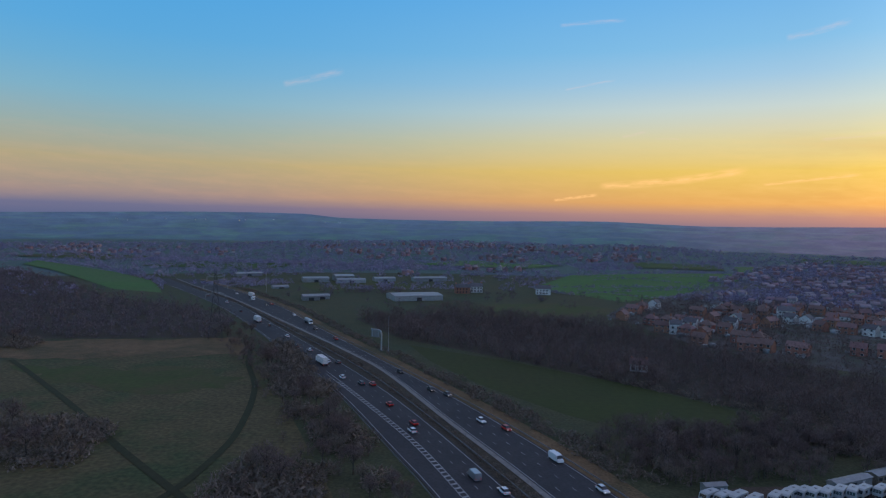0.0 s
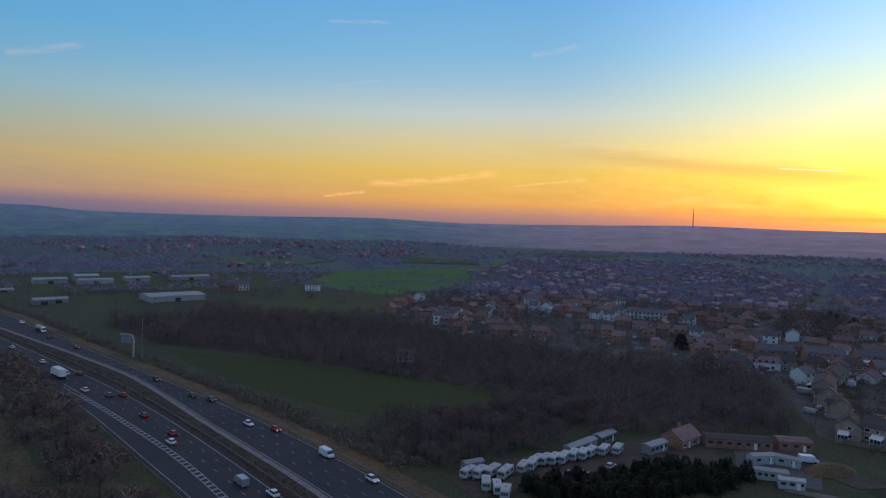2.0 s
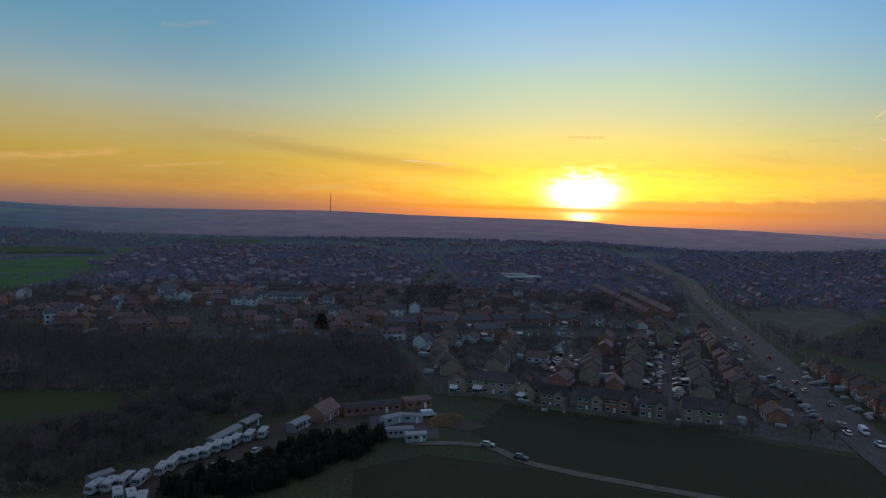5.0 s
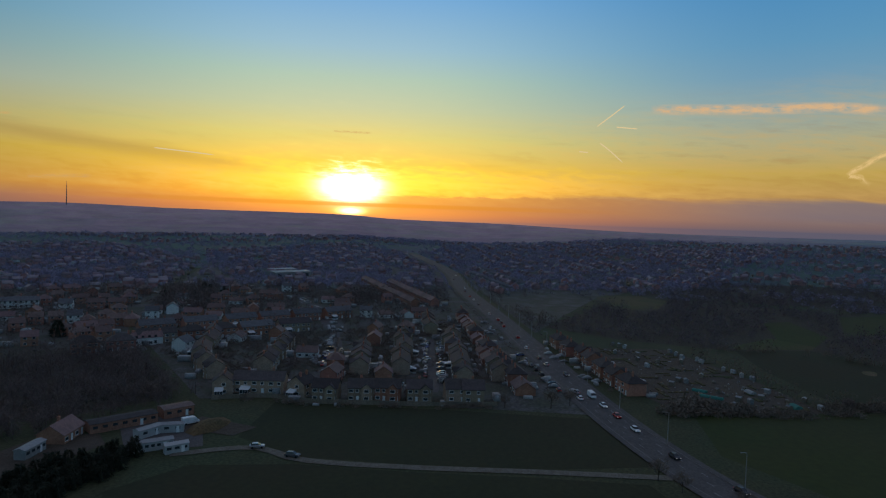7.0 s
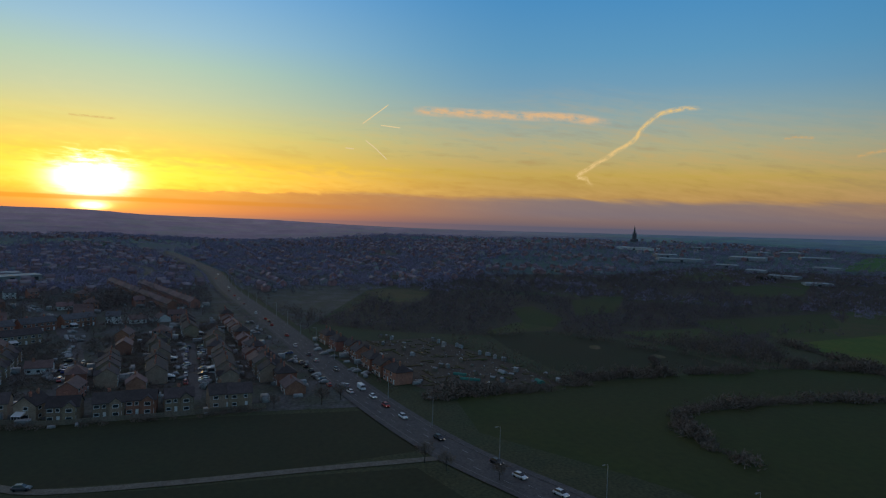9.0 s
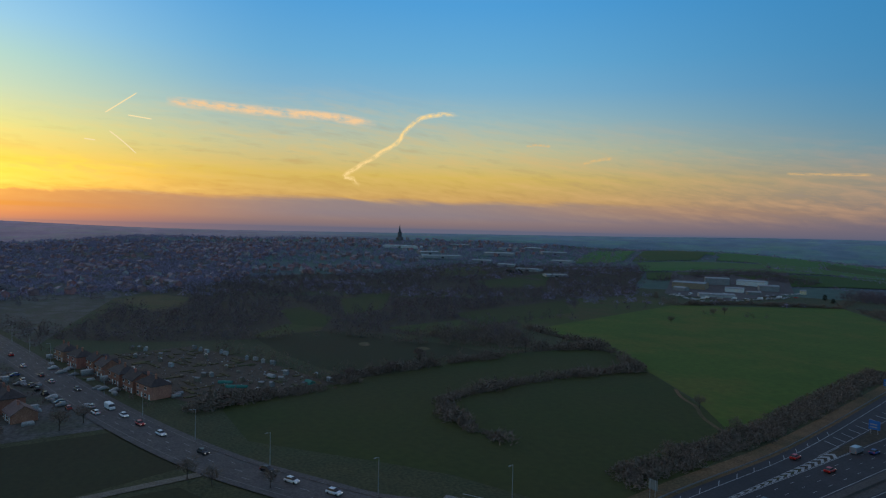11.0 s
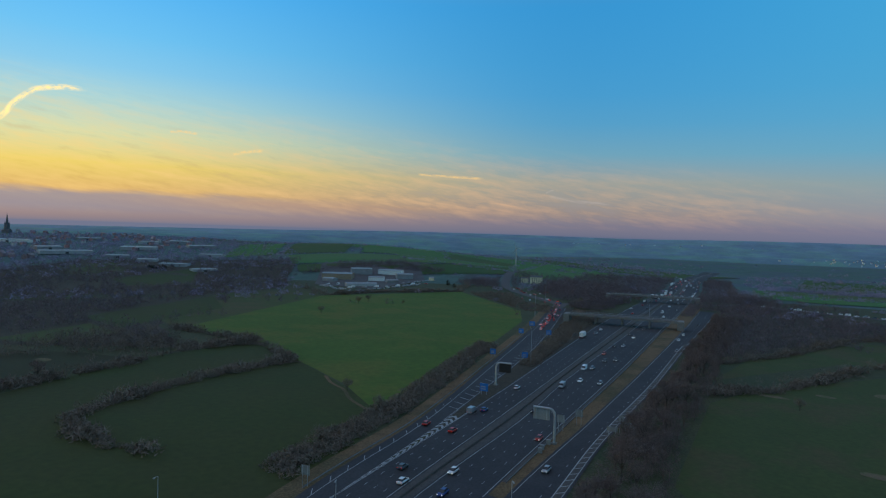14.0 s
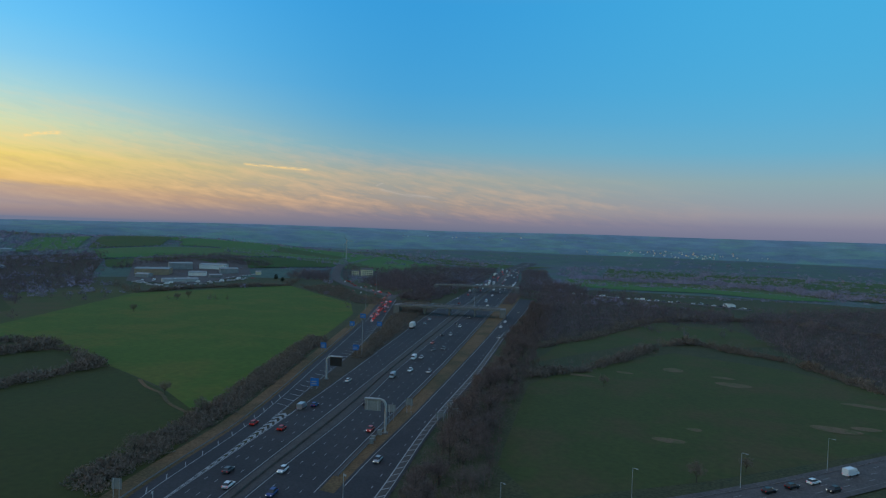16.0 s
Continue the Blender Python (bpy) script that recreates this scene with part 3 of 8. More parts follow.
def solid(fn, y0, y1, w=0.22, z=0.205):
    n = max(2, int(abs(y1 - y0) / 12))
    k0 = len(paint.v)
    for k in range(n + 1):
        y = y0 + (y1 - y0) * k / n
        paint.v += [(fn(y) - w / 2, y, z + road_z(fn(y), y)), (fn(y) + w / 2, y, z + road_z(fn(y), y))]
    for k in range(n):
        q = k0 + 2 * k
        paint.f.append((q, q + 1, q + 3, q + 2))
        paint.m.append(0)


def dashes(fn, y0, y1, length=2.0, gap=9.0, w=0.16, z=0.205):
    y = y0
    while y > y1:
        a, b = fn(y), fn(y - length)
        q, h = len(paint.v), z + road_z(a, y)
        paint.v += [(a - w / 2, y, h), (b - w / 2, y - length, h), (b + w / 2, y - length, h), (a + w / 2, y, h)]
        paint.f.append((q, q + 1, q + 2, q + 3))
        paint.m.append(0)
        y -= length + gap * 0.72


def between(a, b, f):
    return lambda y: a(y) + (b(y) - a(y)) * f


for fn in (shift(RES_W, -0.7), shift(RES_E, 0.7), shift(EDGE_E, -0.8)):
    solid(fn, 640, -1780, 0.24)
solid(shift(EDGE_W, 0.7), -138, -880, 0.24)
for fn, y0, y1 in ((shift(OUT_W, 1.0), 640, -632), (shift(SLIPW_E, -1.0), -145, -632), (shift(SLIPE_O, -3.2), -100, -552), (shift(SLIPE_I, 0.8), -185, -552)):
    solid(fn, y0, y1, 0.22)
for f in (0.25, 0.5, 0.75):
    dashes(between(RES_E, EDGE_E, f), 640, -850)
    dashes(between(EDGE_W, RES_W, f), -60, -850)
for f in (0.33, 0.66):
    dashes(between(EDGE_W, RES_W, f), 640, -60)
dashes(between(OUT_W, SLIPW_E, 0.42), -130, -630)
dashes(between(SLIPE_I, SLIPE_O, 0.42), -350, -552)
# hatching: along the dropped lane, the exit nose and the slip edges
hatch_l, hatch_r = shift(EDGE_W, -2.3), shift(EDGE_W, -0.4)
solid(hatch_l, 285, -110, 0.25)
solid(hatch_r, 290, -110, 0.25)


def chevrons(a, b, y0, y1, pitch, thick, lean, z=0.205):
    y = y0
    while y > y1:
        q = len(paint.v)
        paint.v += [(a(y), y, z), (a(y - thick), y - thick, z), (b(y - thick + lean), y - thick + lean, z), (b(y + lean), y + lean, z)]
        paint.f.append((q, q + 1, q + 2, q + 3))
        paint.m.append(0)
        y -= pitch


chevrons(hatch_l, hatch_r, 270, -100, 2.6, 0.8, 0.8)
nose_l, nose_r = shift(EDGE_E, -0.4), shift(SLIPE_I, 0.3)
mid_nose = between(nose_l, nose_r, 0.5)
chevrons(nose_l, mid_nose, -108, -192, 4.0, 1.9, -2.4)
chevrons(mid_nose, nose_r, -110.4, -194.4, 4.0, 1.9, 2.4)
solid(nose_l, -106, -200, 0.18)
solid(nose_r, -106, -200, 0.18)
chevrons(shift(SLIPE_O, -3.2), shift(SLIPE_O, -1.2), -100, -210, 9, 0.45, -3.0)
chevrons(shift(SLIPE_I, 1.0), shift(SLIPE_I, 6.0), -200, -400, 7.0, 0.4, -1.0)
chevrons(shift(OUT_W, 0.9), shift(OUT_W, 3.1), -110, -360, 5.0, 0.5, 2.6)
solid(shift(OUT_W, 3.3), -100, -420, 0.34)
paint.ob("road_markings", PAINT, kind="stuff", category="road markings", label="white painted lane lines, dashes and hatching")

# ---------- main road over the motorway, tracks, streets ----------
def along(points, step=6.0):
    """Evenly spaced points on a smooth line, with their headings."""
    s = [0.0]
    for (x0, y0), (x1, y1) in zip(points, points[1:]):
        s.append(s[-1] + hypot(x1 - x0, y1 - y0))
    fx, fy = curve(list(zip(s, [p[0] for p in points]))), curve(list(zip(s, [p[1] for p in points])))
    n = max(2, int(s[-1] / step))
    out = []
    for k in range(n + 1):
        q = s[-1] * k / n
        dx, dy = fx(q + 0.5) - fx(q - 0.5), fy(q + 0.5) - fy(q - 0.5)
        d = hypot(dx, dy)
        out.append((fx(q), fy(q), dx / d, dy / d, q))
    return out


def no_lift(x, y):
    return 0.0


def ribbon(points, a, b, z, name, mat, lift=no_lift, thick=0.0, step=6.0, **tags):
    """A road strip from offset a to offset b (to the right of travel)."""
    m = Mesh()
    pts = along(points, step)
    for x, y, dx, dy, _ in pts:
        for o in (a, b):
            px, py = x + dy * o, y - dx * o
            r = hypot(px, py)
            m.v.append((px, py, terr(px, py) + z + 0.9 * smooth(640, 1000, r) + lift(px, py)))
    n = len(pts)
    m.f = [(2 * k + 2, 2 * k + 3, 2 * k + 1, 2 * k)[::-1] for k in range(n - 1)]
    m.m = [0] * (n - 1)
    return m.ob(name, mat, **tags)


def hump(x, y):
    return 6.6 * (1 - smooth(32, 82, hypot(x - 92, y + 87)))


A_ROAD = [(-190, -395), (-61, -245), (-20, -197), (27, -149), (92, -87), (156, -38), (194, -9), (255, 23), (340, 60), (450, 108), (620, 185), (819, 266), (1156, 446)]
ribbon(A_ROAD, -5.8, 5.8, 0.2, "road_main", TARMAC, hump, kind="structure", category="road", label="worn grey tarmac main road running into the town")
for o0, o1, nm in ((-8.0, -5.8, "pavement_a"), (5.8, 8.0, "pavement_b")):
    ribbon(A_ROAD, o0, o1, 0.3, nm, TARMAC, hump, kind="structure", category="pavement", label="tarmac footway along the main road")
for o in (-5.75, 5.75):
    ribbon(A_ROAD, o - 0.09, o + 0.09, 0.33, "kerb", CONCRETE, hump, kind="structure", category="kerb", label="concrete kerb beside the main road")
road_lines = Mesh()
for k, (x, y, dx, dy, q) in enumerate(along(A_ROAD, 6.0)):
    for o in ((0.0,) if k % 2 else (-2.9, 2.9)):
        for c in ((-0.07, 0.07),):
            z = road_z(x, y) + 0.215 + hump(x, y)
            v = [(x + dy * (o + e) + dx * f, y - dx * (o + e) + dy * f, z) for e, f in ((c[0], -1.5), (c[1], -1.5), (c[1], 1.5), (c[0], 1.5))]
            road_lines.add(v, [(0, 1, 2, 3)])
road_lines.ob("main_road_markings", PAINT, kind="stuff", category="road markings", label="white dashes along the main road")
TRACK = [(146, 128), (160, 110), (157, 93), (164, 63), (175, 29), (186, -8)]
ribbon(TRACK, -1.7, 1.7, 0.16, "track", GRAVEL, kind="structure", category="track", label="pale gravel farm track between fields")

# ---------- fields ----------
def uneven(poly, amp, step=9.0):
    """An outline with a wandering edge."""
    out = []
    for (x0, y0), (x1, y1) in zip(poly, poly[1:] + poly[:1]):
        n = max(1, int(hypot(x1 - x0, y1 - y0) / step))
        for k in range(n):
            x, y = x0 + (x1 - x0) * k / n, y0 + (y1 - y0) * k / n
            out.append((x + amp * noise.noise((x / 17, y / 17, 1.1)), y + amp * noise.noise((x / 17, y / 17, 6.3))))
    return out


MOTORWAY_FIELD = [(-17, 356), (34, 319), (79, 278), (104, 249), (118, 227), (96, 207), (68, 207), (45, 231), (19, 268), (-5, 316)]
patch([(130, -92), (252, -14), (276, -62), (318, -168), (322, -233), (250, -213), (165, -180), (128, -112)], "field", PASTURE_SOFT, label="green pasture under the hedges")
for poly, mat, label in (
    (MOTORWAY_FIELD, PASTURE_SOFT, "dark green pasture beside the motorway"),
    ([(-330, 290), (-203, 298), (-109, 362), (-80, 296), (-26, 158), (0, 60), (-330, 60)], GRASS, "rough tussocky grassland with worn paths"),
    ([(203, 131), (212, 100), (221, 67), (232, 18), (193, -3), (178, 27), (166, 64), (159, 94), (166, 120)], PASTURE_OLD, "dark green field in front of the houses"),
    ([(142, 118), (154, 92), (161, 62), (171, 29), (178, 0), (130, -30), (100, 30), (95, 100), (120, 125)], PASTURE_OLD, "dark green field beside the track"),
    ([(252, -14), (276, -62), (318, -168), (266, -200), (245, -104), (222, -90), (186, -98), (142, -92), (176, -58), (210, -20)], PASTURE_SOFT, "mown green pasture bounded by a hedge"),
    ([(237, -106), (257, -200), (207, -193), (170, -172), (146, -112), (183, -101)], PASTURE_SOFT, "dark green pasture inside a curving hedge"),
    ([(250, -213), (320, -232), (395, -228), (500, -444), (440, -600), (300, -500), (262, -440), (211, -310), (170, -178), (207, -198)], PASTURE_RISE, "large smooth green pasture on a rise"),
    ([(395, -228), (450, -240), (580, -380), (545, -460), (500, -444)], PASTURE_DARK, "dull green paddock beyond the pasture"),
    ([(40, -160), (57, -180), (76, -282), (70, -312), (22, -405), (-37, -385), (-72, -350), (-62, -262), (0, -196)], PASTURE_DARK, "dark green horse pasture with worn patches"),
    ([(88, -330), (44, -430), (-8, -445), (-40, -470), (-10, -540), (44, -530), (88, -400)], PASTURE_DARK, "dull green paddock behind a hedge"),
    ([(171, 857), (414, 916), (360, 760), (314, 706), (162, 580), (96, 693)], CROP, "bright green winter crop field"),
    ([(-580, 895), (-480, 800), (-400, 710), (-306, 603), (-252, 582), (-272, 622), (-310, 690), (-400, 790), (-500, 880), (-600, 960)], CROP, "green field on a wooded slope"),
    ([(20, 540), (100, 560), (160, 520), (120, 480), (10, 470)], PASTURE_DARK, "dull green field by the sheds"),
    ([(-160, 700), (-60, 760), (-20, 660), (-120, 620)], PASTURE_DARK, "green field near the industrial sheds"),
    ([(560, -913), (720, -860), (1004, -933), (1300, -1000), (1500, -1250), (953, -1243), (731, -1338), (500, -1250)], CROP, "bright green hillside field"),
    ([(1020, -930), (1500, -900), (1900, -1150), (1700, -1500), (1520, -1240), (1310, -990)], PASTURE, "green hillside field"),
    ([(400, -1330), (730, -1350), (950, -1260), (900, -1650), (380, -1600)], PASTURE, "green field beyond the wind turbine"),
    ([(238, -1090), (152, -1150), (17, -1144), (-95, -1016), (-130, -886), (-68, -858), (13, -898), (114, -867), (196, -903)], CROP, "bright green field beyond the junction"),
    ([(-200, -900), (0, -1010), (220, -1010), (200, -1200), (-260, -1150)], PASTURE_DARK, "dull green field on the slope"),
    ([(-300, -1200), (200, -1230), (260, -1700), (-330, -1650)], PASTURE, "green field on the far slope"),
    ([(560, 2), (640, -8), (668, 20), (640, 60), (548, 34)], GRASS, "open green beside the town"),
    ([(400, -42), (420, -84), (405, -112), (350, -150), (322, -160), (300, -112), (287, -74), (311, -62), (350, -50)], PASTURE_OLD, "playing field of short winter grass"),
    ([(411, -41), (455, -67), (462, -98), (424, -86), (404, -44)], PASTURE_DARK, "narrow green paddock by the scrub"),
    ([(530, -74), (550, -94), (481, -106), (436, -90), (452, -72)], PASTURE_SOFT, "small green clearing in the scrub"),
    ([(603, -140), (652, -205), (523, -158), (490, -118)], PASTURE_SOFT, "bright green clearing among trees"),
    ([(424, -130), (450, -196), (402, -192), (388, -148)], PASTURE_DARK, "dull green paddock behind a hedge"),
    ([(485, -206), (556, -356), (470, -310), (420, -202)], PASTURE_SOFT, "green paddock on the rise"),
    ([(753, -350), (838, -513), (685, -410), (676, -335)], PASTURE_SOFT, "green field below the sheds"),
):
    patch(poly, "field", mat, label=label)
for poly, mat, label in (
    ([(-60, 1000), (120, 960), (200, 1060), (40, 1120)], CROP, "green field below the ridge"), ([(-420, 900), (-250, 860), (-200, 980), (-380, 1020)], PASTURE, "green field beyond the wood"),
    ([(-700, 1050), (-520, 1000), (-480, 1130), (-690, 1180)], PASTURE_DARK, "dull green field on the slope"), ([(430, 930), (560, 1000), (600, 1120), (470, 1060)], CROP, "bright green field behind the town"),
    ([(300, 1000), (420, 960), (460, 1080), (330, 1120)], PASTURE, "green field behind the town"), ([(700, 1280), (860, 1220), (950, 1330), (780, 1400)], PASTURE, "green field on the skyline"),
    ([(1130, 560), (1240, 560), (1280, 640), (1150, 650)], PASTURE, "open green on the hill"), ([(820, -330), (930, -360), (940, -440), (840, -420)], PASTURE_DARK, "green clearing near the sheds"),
    ([(-560, -980), (-300, -1000), (-290, -1100), (-560, -1120)], PASTURE, "green field on the far slope"), ([(-900, -900), (-650, -880), (-640, -1000), (-900, -1050)], PASTURE_DARK, "dull field on the far slope"),
):
    patch(poly, "field", mat, label=label)
HILL = (([(123, 1130), (125, 1430), (128.6, 1450), (127.4, 1170)], CROP, "bright green crop field on a hill"), ([(128.2, 1180), (129.4, 1450), (134.5, 1430), (133.4, 1190)], PASTURE, "green pasture on a hill"),
        ([(129, 1010), (128.6, 1160), (141.5, 1190), (147, 1200), (141, 1060)], CROP, "long bright green crop field on a hill"), ([(129.5, 940), (129.4, 1000), (141, 1045), (148, 1190), (147.6, 1010), (140, 940)], PASTURE, "deep green pasture on a hill"),
        ([(134.8, 1200), (135.6, 1420), (142, 1380), (141.4, 1205)], CROP, "green crop field on a hilltop"), ([(142.2, 1210), (142.8, 1380), (148.5, 1300), (148, 1220)], PASTURE, "green pasture on a hilltop"),
        ([(148.3, 1000), (149, 1290), (157.5, 1220), (158, 960)], CROP, "green crop field by the turbine"))
for poly, mat, label in HILL:
    patch([(r * sin(radians(a)), r * cos(radians(a))) for a, r in poly], "field", mat, label=label)
patch(uneven([(-190, 284), (-164, 290), (-101, 292), (-88, 282), (-84, 252), (-110, 246), (-143, 256), (-170, 268)], 14, 5), "field", PASTURE_DARK, label="mossy green band in the rough grassland")
patch(uneven([(-240, 345), (-112, 366), (-95, 325), (-150, 308), (-215, 304)], 12, 6), "field_dry", DRY, 0.09, "brown dry grass at the edge of a wood")
patch([(318, 40), (362, 46), (383, -6), (318, -45), (276, -62), (256, -8), (290, 18)], "allotment_ground", SOIL, 0.09, "dug allotment plots and paths", "allotments")
patch([(62, 160), (80, 168), (140, 172), (152, 160), (145, 150), (112, 152), (80, 146), (64, 146)], "yard", SOIL, 0.09, "muddy gravel yard of a caravan park", "yard")
patch([(142, 140), (160, 160), (180, 152), (172, 138), (155, 124)], "yard", TARMAC, 0.1, "worn yard among the farm buildings", "yard")
patch([(195, 158), (330, 330), (700, 560), (1250, 520), (1156, 440), (819, 262), (450, 104), (257, 27), (236, 22), (224, 70), (212, 130)], "town_ground", TOWN, 0.05, "gardens and yards among the houses", "gardens")
patch([(150, 360), (257, 250), (330, 325), (560, 480), (760, 620), (900, 1000), (640, 1150), (330, 760), (160, 560), (125, 490)], "town_ground", TOWN, 0.04, "gardens and yards among the houses", "gardens")
patch([(400, 72), (440, 90), (620, 168), (819, 248), (1250, 450), (1500, 300), (1300, -100), (900, -70), (640, 55), (500, 66)], "town_ground", TOWN, 0.04, "gardens and yards among the houses", "gardens")
patch([(520, -537), (600, -520), (760, -673), (710, -840), (560, -680)], "yard", TARMAC, 0.1, "wide tarmac yard of a depot", "yard")

# ---------- trees and hedges (winter, bare) ----------
def tree_arrays(seed, height, spread, blades, width, limbs=7, low=0.25, sides=4, skirt=0, reach=(0.5, 0.95)):
    """Trunk-and-limb mesh and a crown of fine twig blades, as Mesh pairs."""
    rnd = random.Random(seed)
    wood, crown = Mesh(), Mesh()
    th = height * 0.45
    wood.rod((0, 0, -0.3), (0.1, 0, th), height * 0.028, height * 0.016, sides + 1)
    tips = []
    for k in range(limbs):
        a = 2 * pi * k / limbs + rnd.uniform(-0.4, 0.4)
        z0 = th * rnd.uniform(0.55, 1.0)
        rr = spread * rnd.uniform(0.45, 0.8)
        z1 = height * rnd.uniform(0.6, 0.93)
        tip = (rr * cos(a), rr * sin(a), z1)
        wood.rod((0, 0, z0), tip, height * 0.011, height * 0.003, sides)
        tips.append(tip)
    wood.rod((0.1, 0, th), (0, 0, height * 0.95), height * 0.015, height * 0.003, sides)
    tips.append((0, 0, height * 0.9))
    lumps = [(t[0] * 0.9, t[1] * 0.9, t[2] * 0.93, spread * rnd.uniform(0.38, 0.55)) for t in tips]
    for k in range(skirt):
        a = rnd.uniform(0, 2 * pi)
        lumps.append((spread * 0.5 * cos(a), spread * 0.5 * sin(a), height * rnd.uniform(0.15, 0.42), spread * rnd.uniform(0.35, 0.5)))
    for k in range(blades):
        lx, ly, lz, lr = lumps[k % len(lumps)]
        d = Vector((rnd.gauss(0, 1), rnd.gauss(0, 1), rnd.gauss(0, 1))).normalized()
        p = Vector((lx, ly, lz)) + d * lr * rnd.uniform(0.2, 0.8)
        p.z = max(p.z, height * low)
        g = (d * 0.5 + Vector((rnd.uniform(-0.8, 0.8), rnd.uniform(-0.8, 0.8), rnd.uniform(-0.4, 0.8)))).normalized()
        q = p + g * lr * rnd.uniform(*reach)
        s = g.orthogonal().normalized()
        s.rotate(Matrix.Rotation(rnd.uniform(0, 6.3), 3, g))
        s *= width * rnd.uniform(0.5, 1.2)
        crown.add([p - s, p + s, q], [(0, 1, 2)])
    return wood, crown


def bush_arrays(seed, height, spread, blades, width):
    rnd = random.Random(seed)
    crown = Mesh()
    for k in range(blades):
        a, rr = rnd.uniform(0, 2 * pi), spread * rnd.uniform(0, 1) ** 0.5
        z = height * rnd.uniform(0, 0.75) * (1 - 0.55 * (rr / spread) ** 2)
        p = Vector((rr * cos(a), rr * sin(a), z))
        g = Vector((rnd.uniform(-0.9, 0.9), rnd.uniform(-0.9, 0.9), rnd.uniform(-0.1, 0.9))).normalized()
        q = p + g * height * rnd.uniform(0.25, 0.5)
        s = g.orthogonal().normalized()
        s.rotate(Matrix.Rotation(rnd.uniform(0, 6.3), 3, g))
        s *= width * rnd.uniform(0.5, 1.2)
        crown.add([p - s, p + s, q], [(0, 1, 2)])
    return crown


def as_arrays(*meshes):
    vs, fs, n = [], [], 0
    for m in meshes:
        for f in m.f:
            for k in range(1, len(f) - 1):
                fs.append((f[0] + n, f[k] + n, f[k + 1] + n))
        vs += m.v
        n += len(m.v)
    return np.array(vs, float), np.array(fs, int)


def scatter(name, kinds, places, mat, label, category, kind="stuff"):
    """One joined mesh of many copies: places are x, y, size, turn."""
    V, F, n = [], [], 0
    rnd = random.Random(len(places))
    for x, y, s, a in places:
        v, f = kinds[rnd.randrange(len(kinds))]
        c, q = cos(a), sin(a)
        sz = s * (0.85 + 0.3 * ((x * 7.3 + y * 3.1) % 1.0))
        V.append(np.stack([x + s * (v[:, 0] * c - v[:, 1] * q), y + s * (v[:, 0] * q + v[:, 1] * c), (terr(x, y) if hypot(x, y) < 2260 else far_land(hypot(x, y), bearing(x, y))) + sz * v[:, 2]], 1))
        F.append(f + n)
        n += len(v)
    if not V:
        return None
    V, F = np.concatenate(V), np.concatenate(F)
    me = bpy.data.meshes.new(name)
    me.vertices.add(len(V))
    me.vertices.foreach_set("co", V.astype(np.float32).ravel())
    me.loops.add(F.size)
    me.loops.foreach_set("vertex_index", F.astype(np.int32).ravel())
    me.polygons.add(len(F))
    me.polygons.foreach_set("loop_start", np.arange(0, F.size, 3, dtype=np.int32))
    me.update(calc_edges=True)
    me.materials.append(mat)
    return tagged(new(name, me), label, category, "", kind)


def fill(poly, spacing, seed, size=(0.7, 1.2), skip=None):
    rnd = random.Random(seed)
    xs, ys = [p[0] for p in poly], [p[1] for p in poly]
    out, y = [], min(ys)
    while y < max(ys):
        x = min(xs)
        while x < max(xs):
            px, py = x + rnd.uniform(-0.5, 0.5) * spacing, y + rnd.uniform(-0.5, 0.5) * spacing
            if inside(poly, px, py) and not (skip and skip(px, py)):
                out.append((px, py, rnd.uniform(*size) * (0.95 + 0.5 * noise.noise((px / 24, py / 24, 2.2))), rnd.uniform(0, 6.3)))
            x += spacing
        y += spacing
    return out


def line_places(points, spacing, seed, wide=1.5, size=(0.7, 1.2)):
    rnd = random.Random(seed)
    return [(x + rnd.uniform(-wide, wide), y + rnd.uniform(-wide, wide), rnd.uniform(*size), rnd.uniform(0, 6.3)) for x, y, _, _, _ in along(points, spacing)]


WOOD_TREES = [as_arrays(*tree_arrays(s, 8.0, 4.6, 290, 0.068, 4, 0.03, 3, 4)) for s in (1, 2, 3, 4, 8, 9)]
MID_TREES = [as_arrays(*tree_arrays(s, 7.4, 5.0, 78, 0.27, 1, 0.02, 3, 5, (0.3, 0.6))) for s in (31, 32, 33, 34, 35, 36)]
FAR_TREES = [as_arrays(bush_arrays(s, 7.0, 4.4, 26, 0.55)) for s in (5, 6, 7, 8, 9)]
BUSHES = [as_arrays(bush_arrays(s, 2.9, 2.7, 74, 0.17)) for s in (11, 12, 13, 14)]


JUNCTION_ROADS = along([(289, -545), (300, -575), (330, -600), (380, -640), (440, -700), (500, -790), (560, -900)], 6) + along([(300, -575), (290, -640), (285, -672), (210, -700), (150, -740), (80, -725), (0, -690), (-130, -650)], 6)


def on_road(x, y):
    return (OUT_W(y) - 3 < x < EDGE_E(y) + 3) or (-556 < y < -90 and EDGE_E(y) - 3 < x < SLIPE_O(y) + 3) or (y < -480 and any(abs(x - q[0]) + abs(y - q[1]) < 12 for q in JUNCTION_ROADS))


W_NORTH = [(-24, 376), (35, 324), (118, 238), (136, 222), (152, 186), (190, 168), (215, 190), (250, 238), (150, 345), (120, 430), (20, 500), (-60, 450)]
W_WEST = [(-232, 352), (-127, 366), (-140, 440), (-195, 500), (-223, 516), (-268, 528), (-350, 621), (-420, 700), (-508, 783), (-640, 700), (-420, 400)]
TONGUE = [(-580, 895), (-480, 800), (-400, 710), (-306, 603), (-252, 582), (-272, 622), (-310, 690), (-400, 790), (-500, 880), (-600, 960)]
TONGUE_FORE = TONGUE[:5] + [(-215, 512), (-268, 528), (-350, 621), (-420, 700), (-508, 783)]
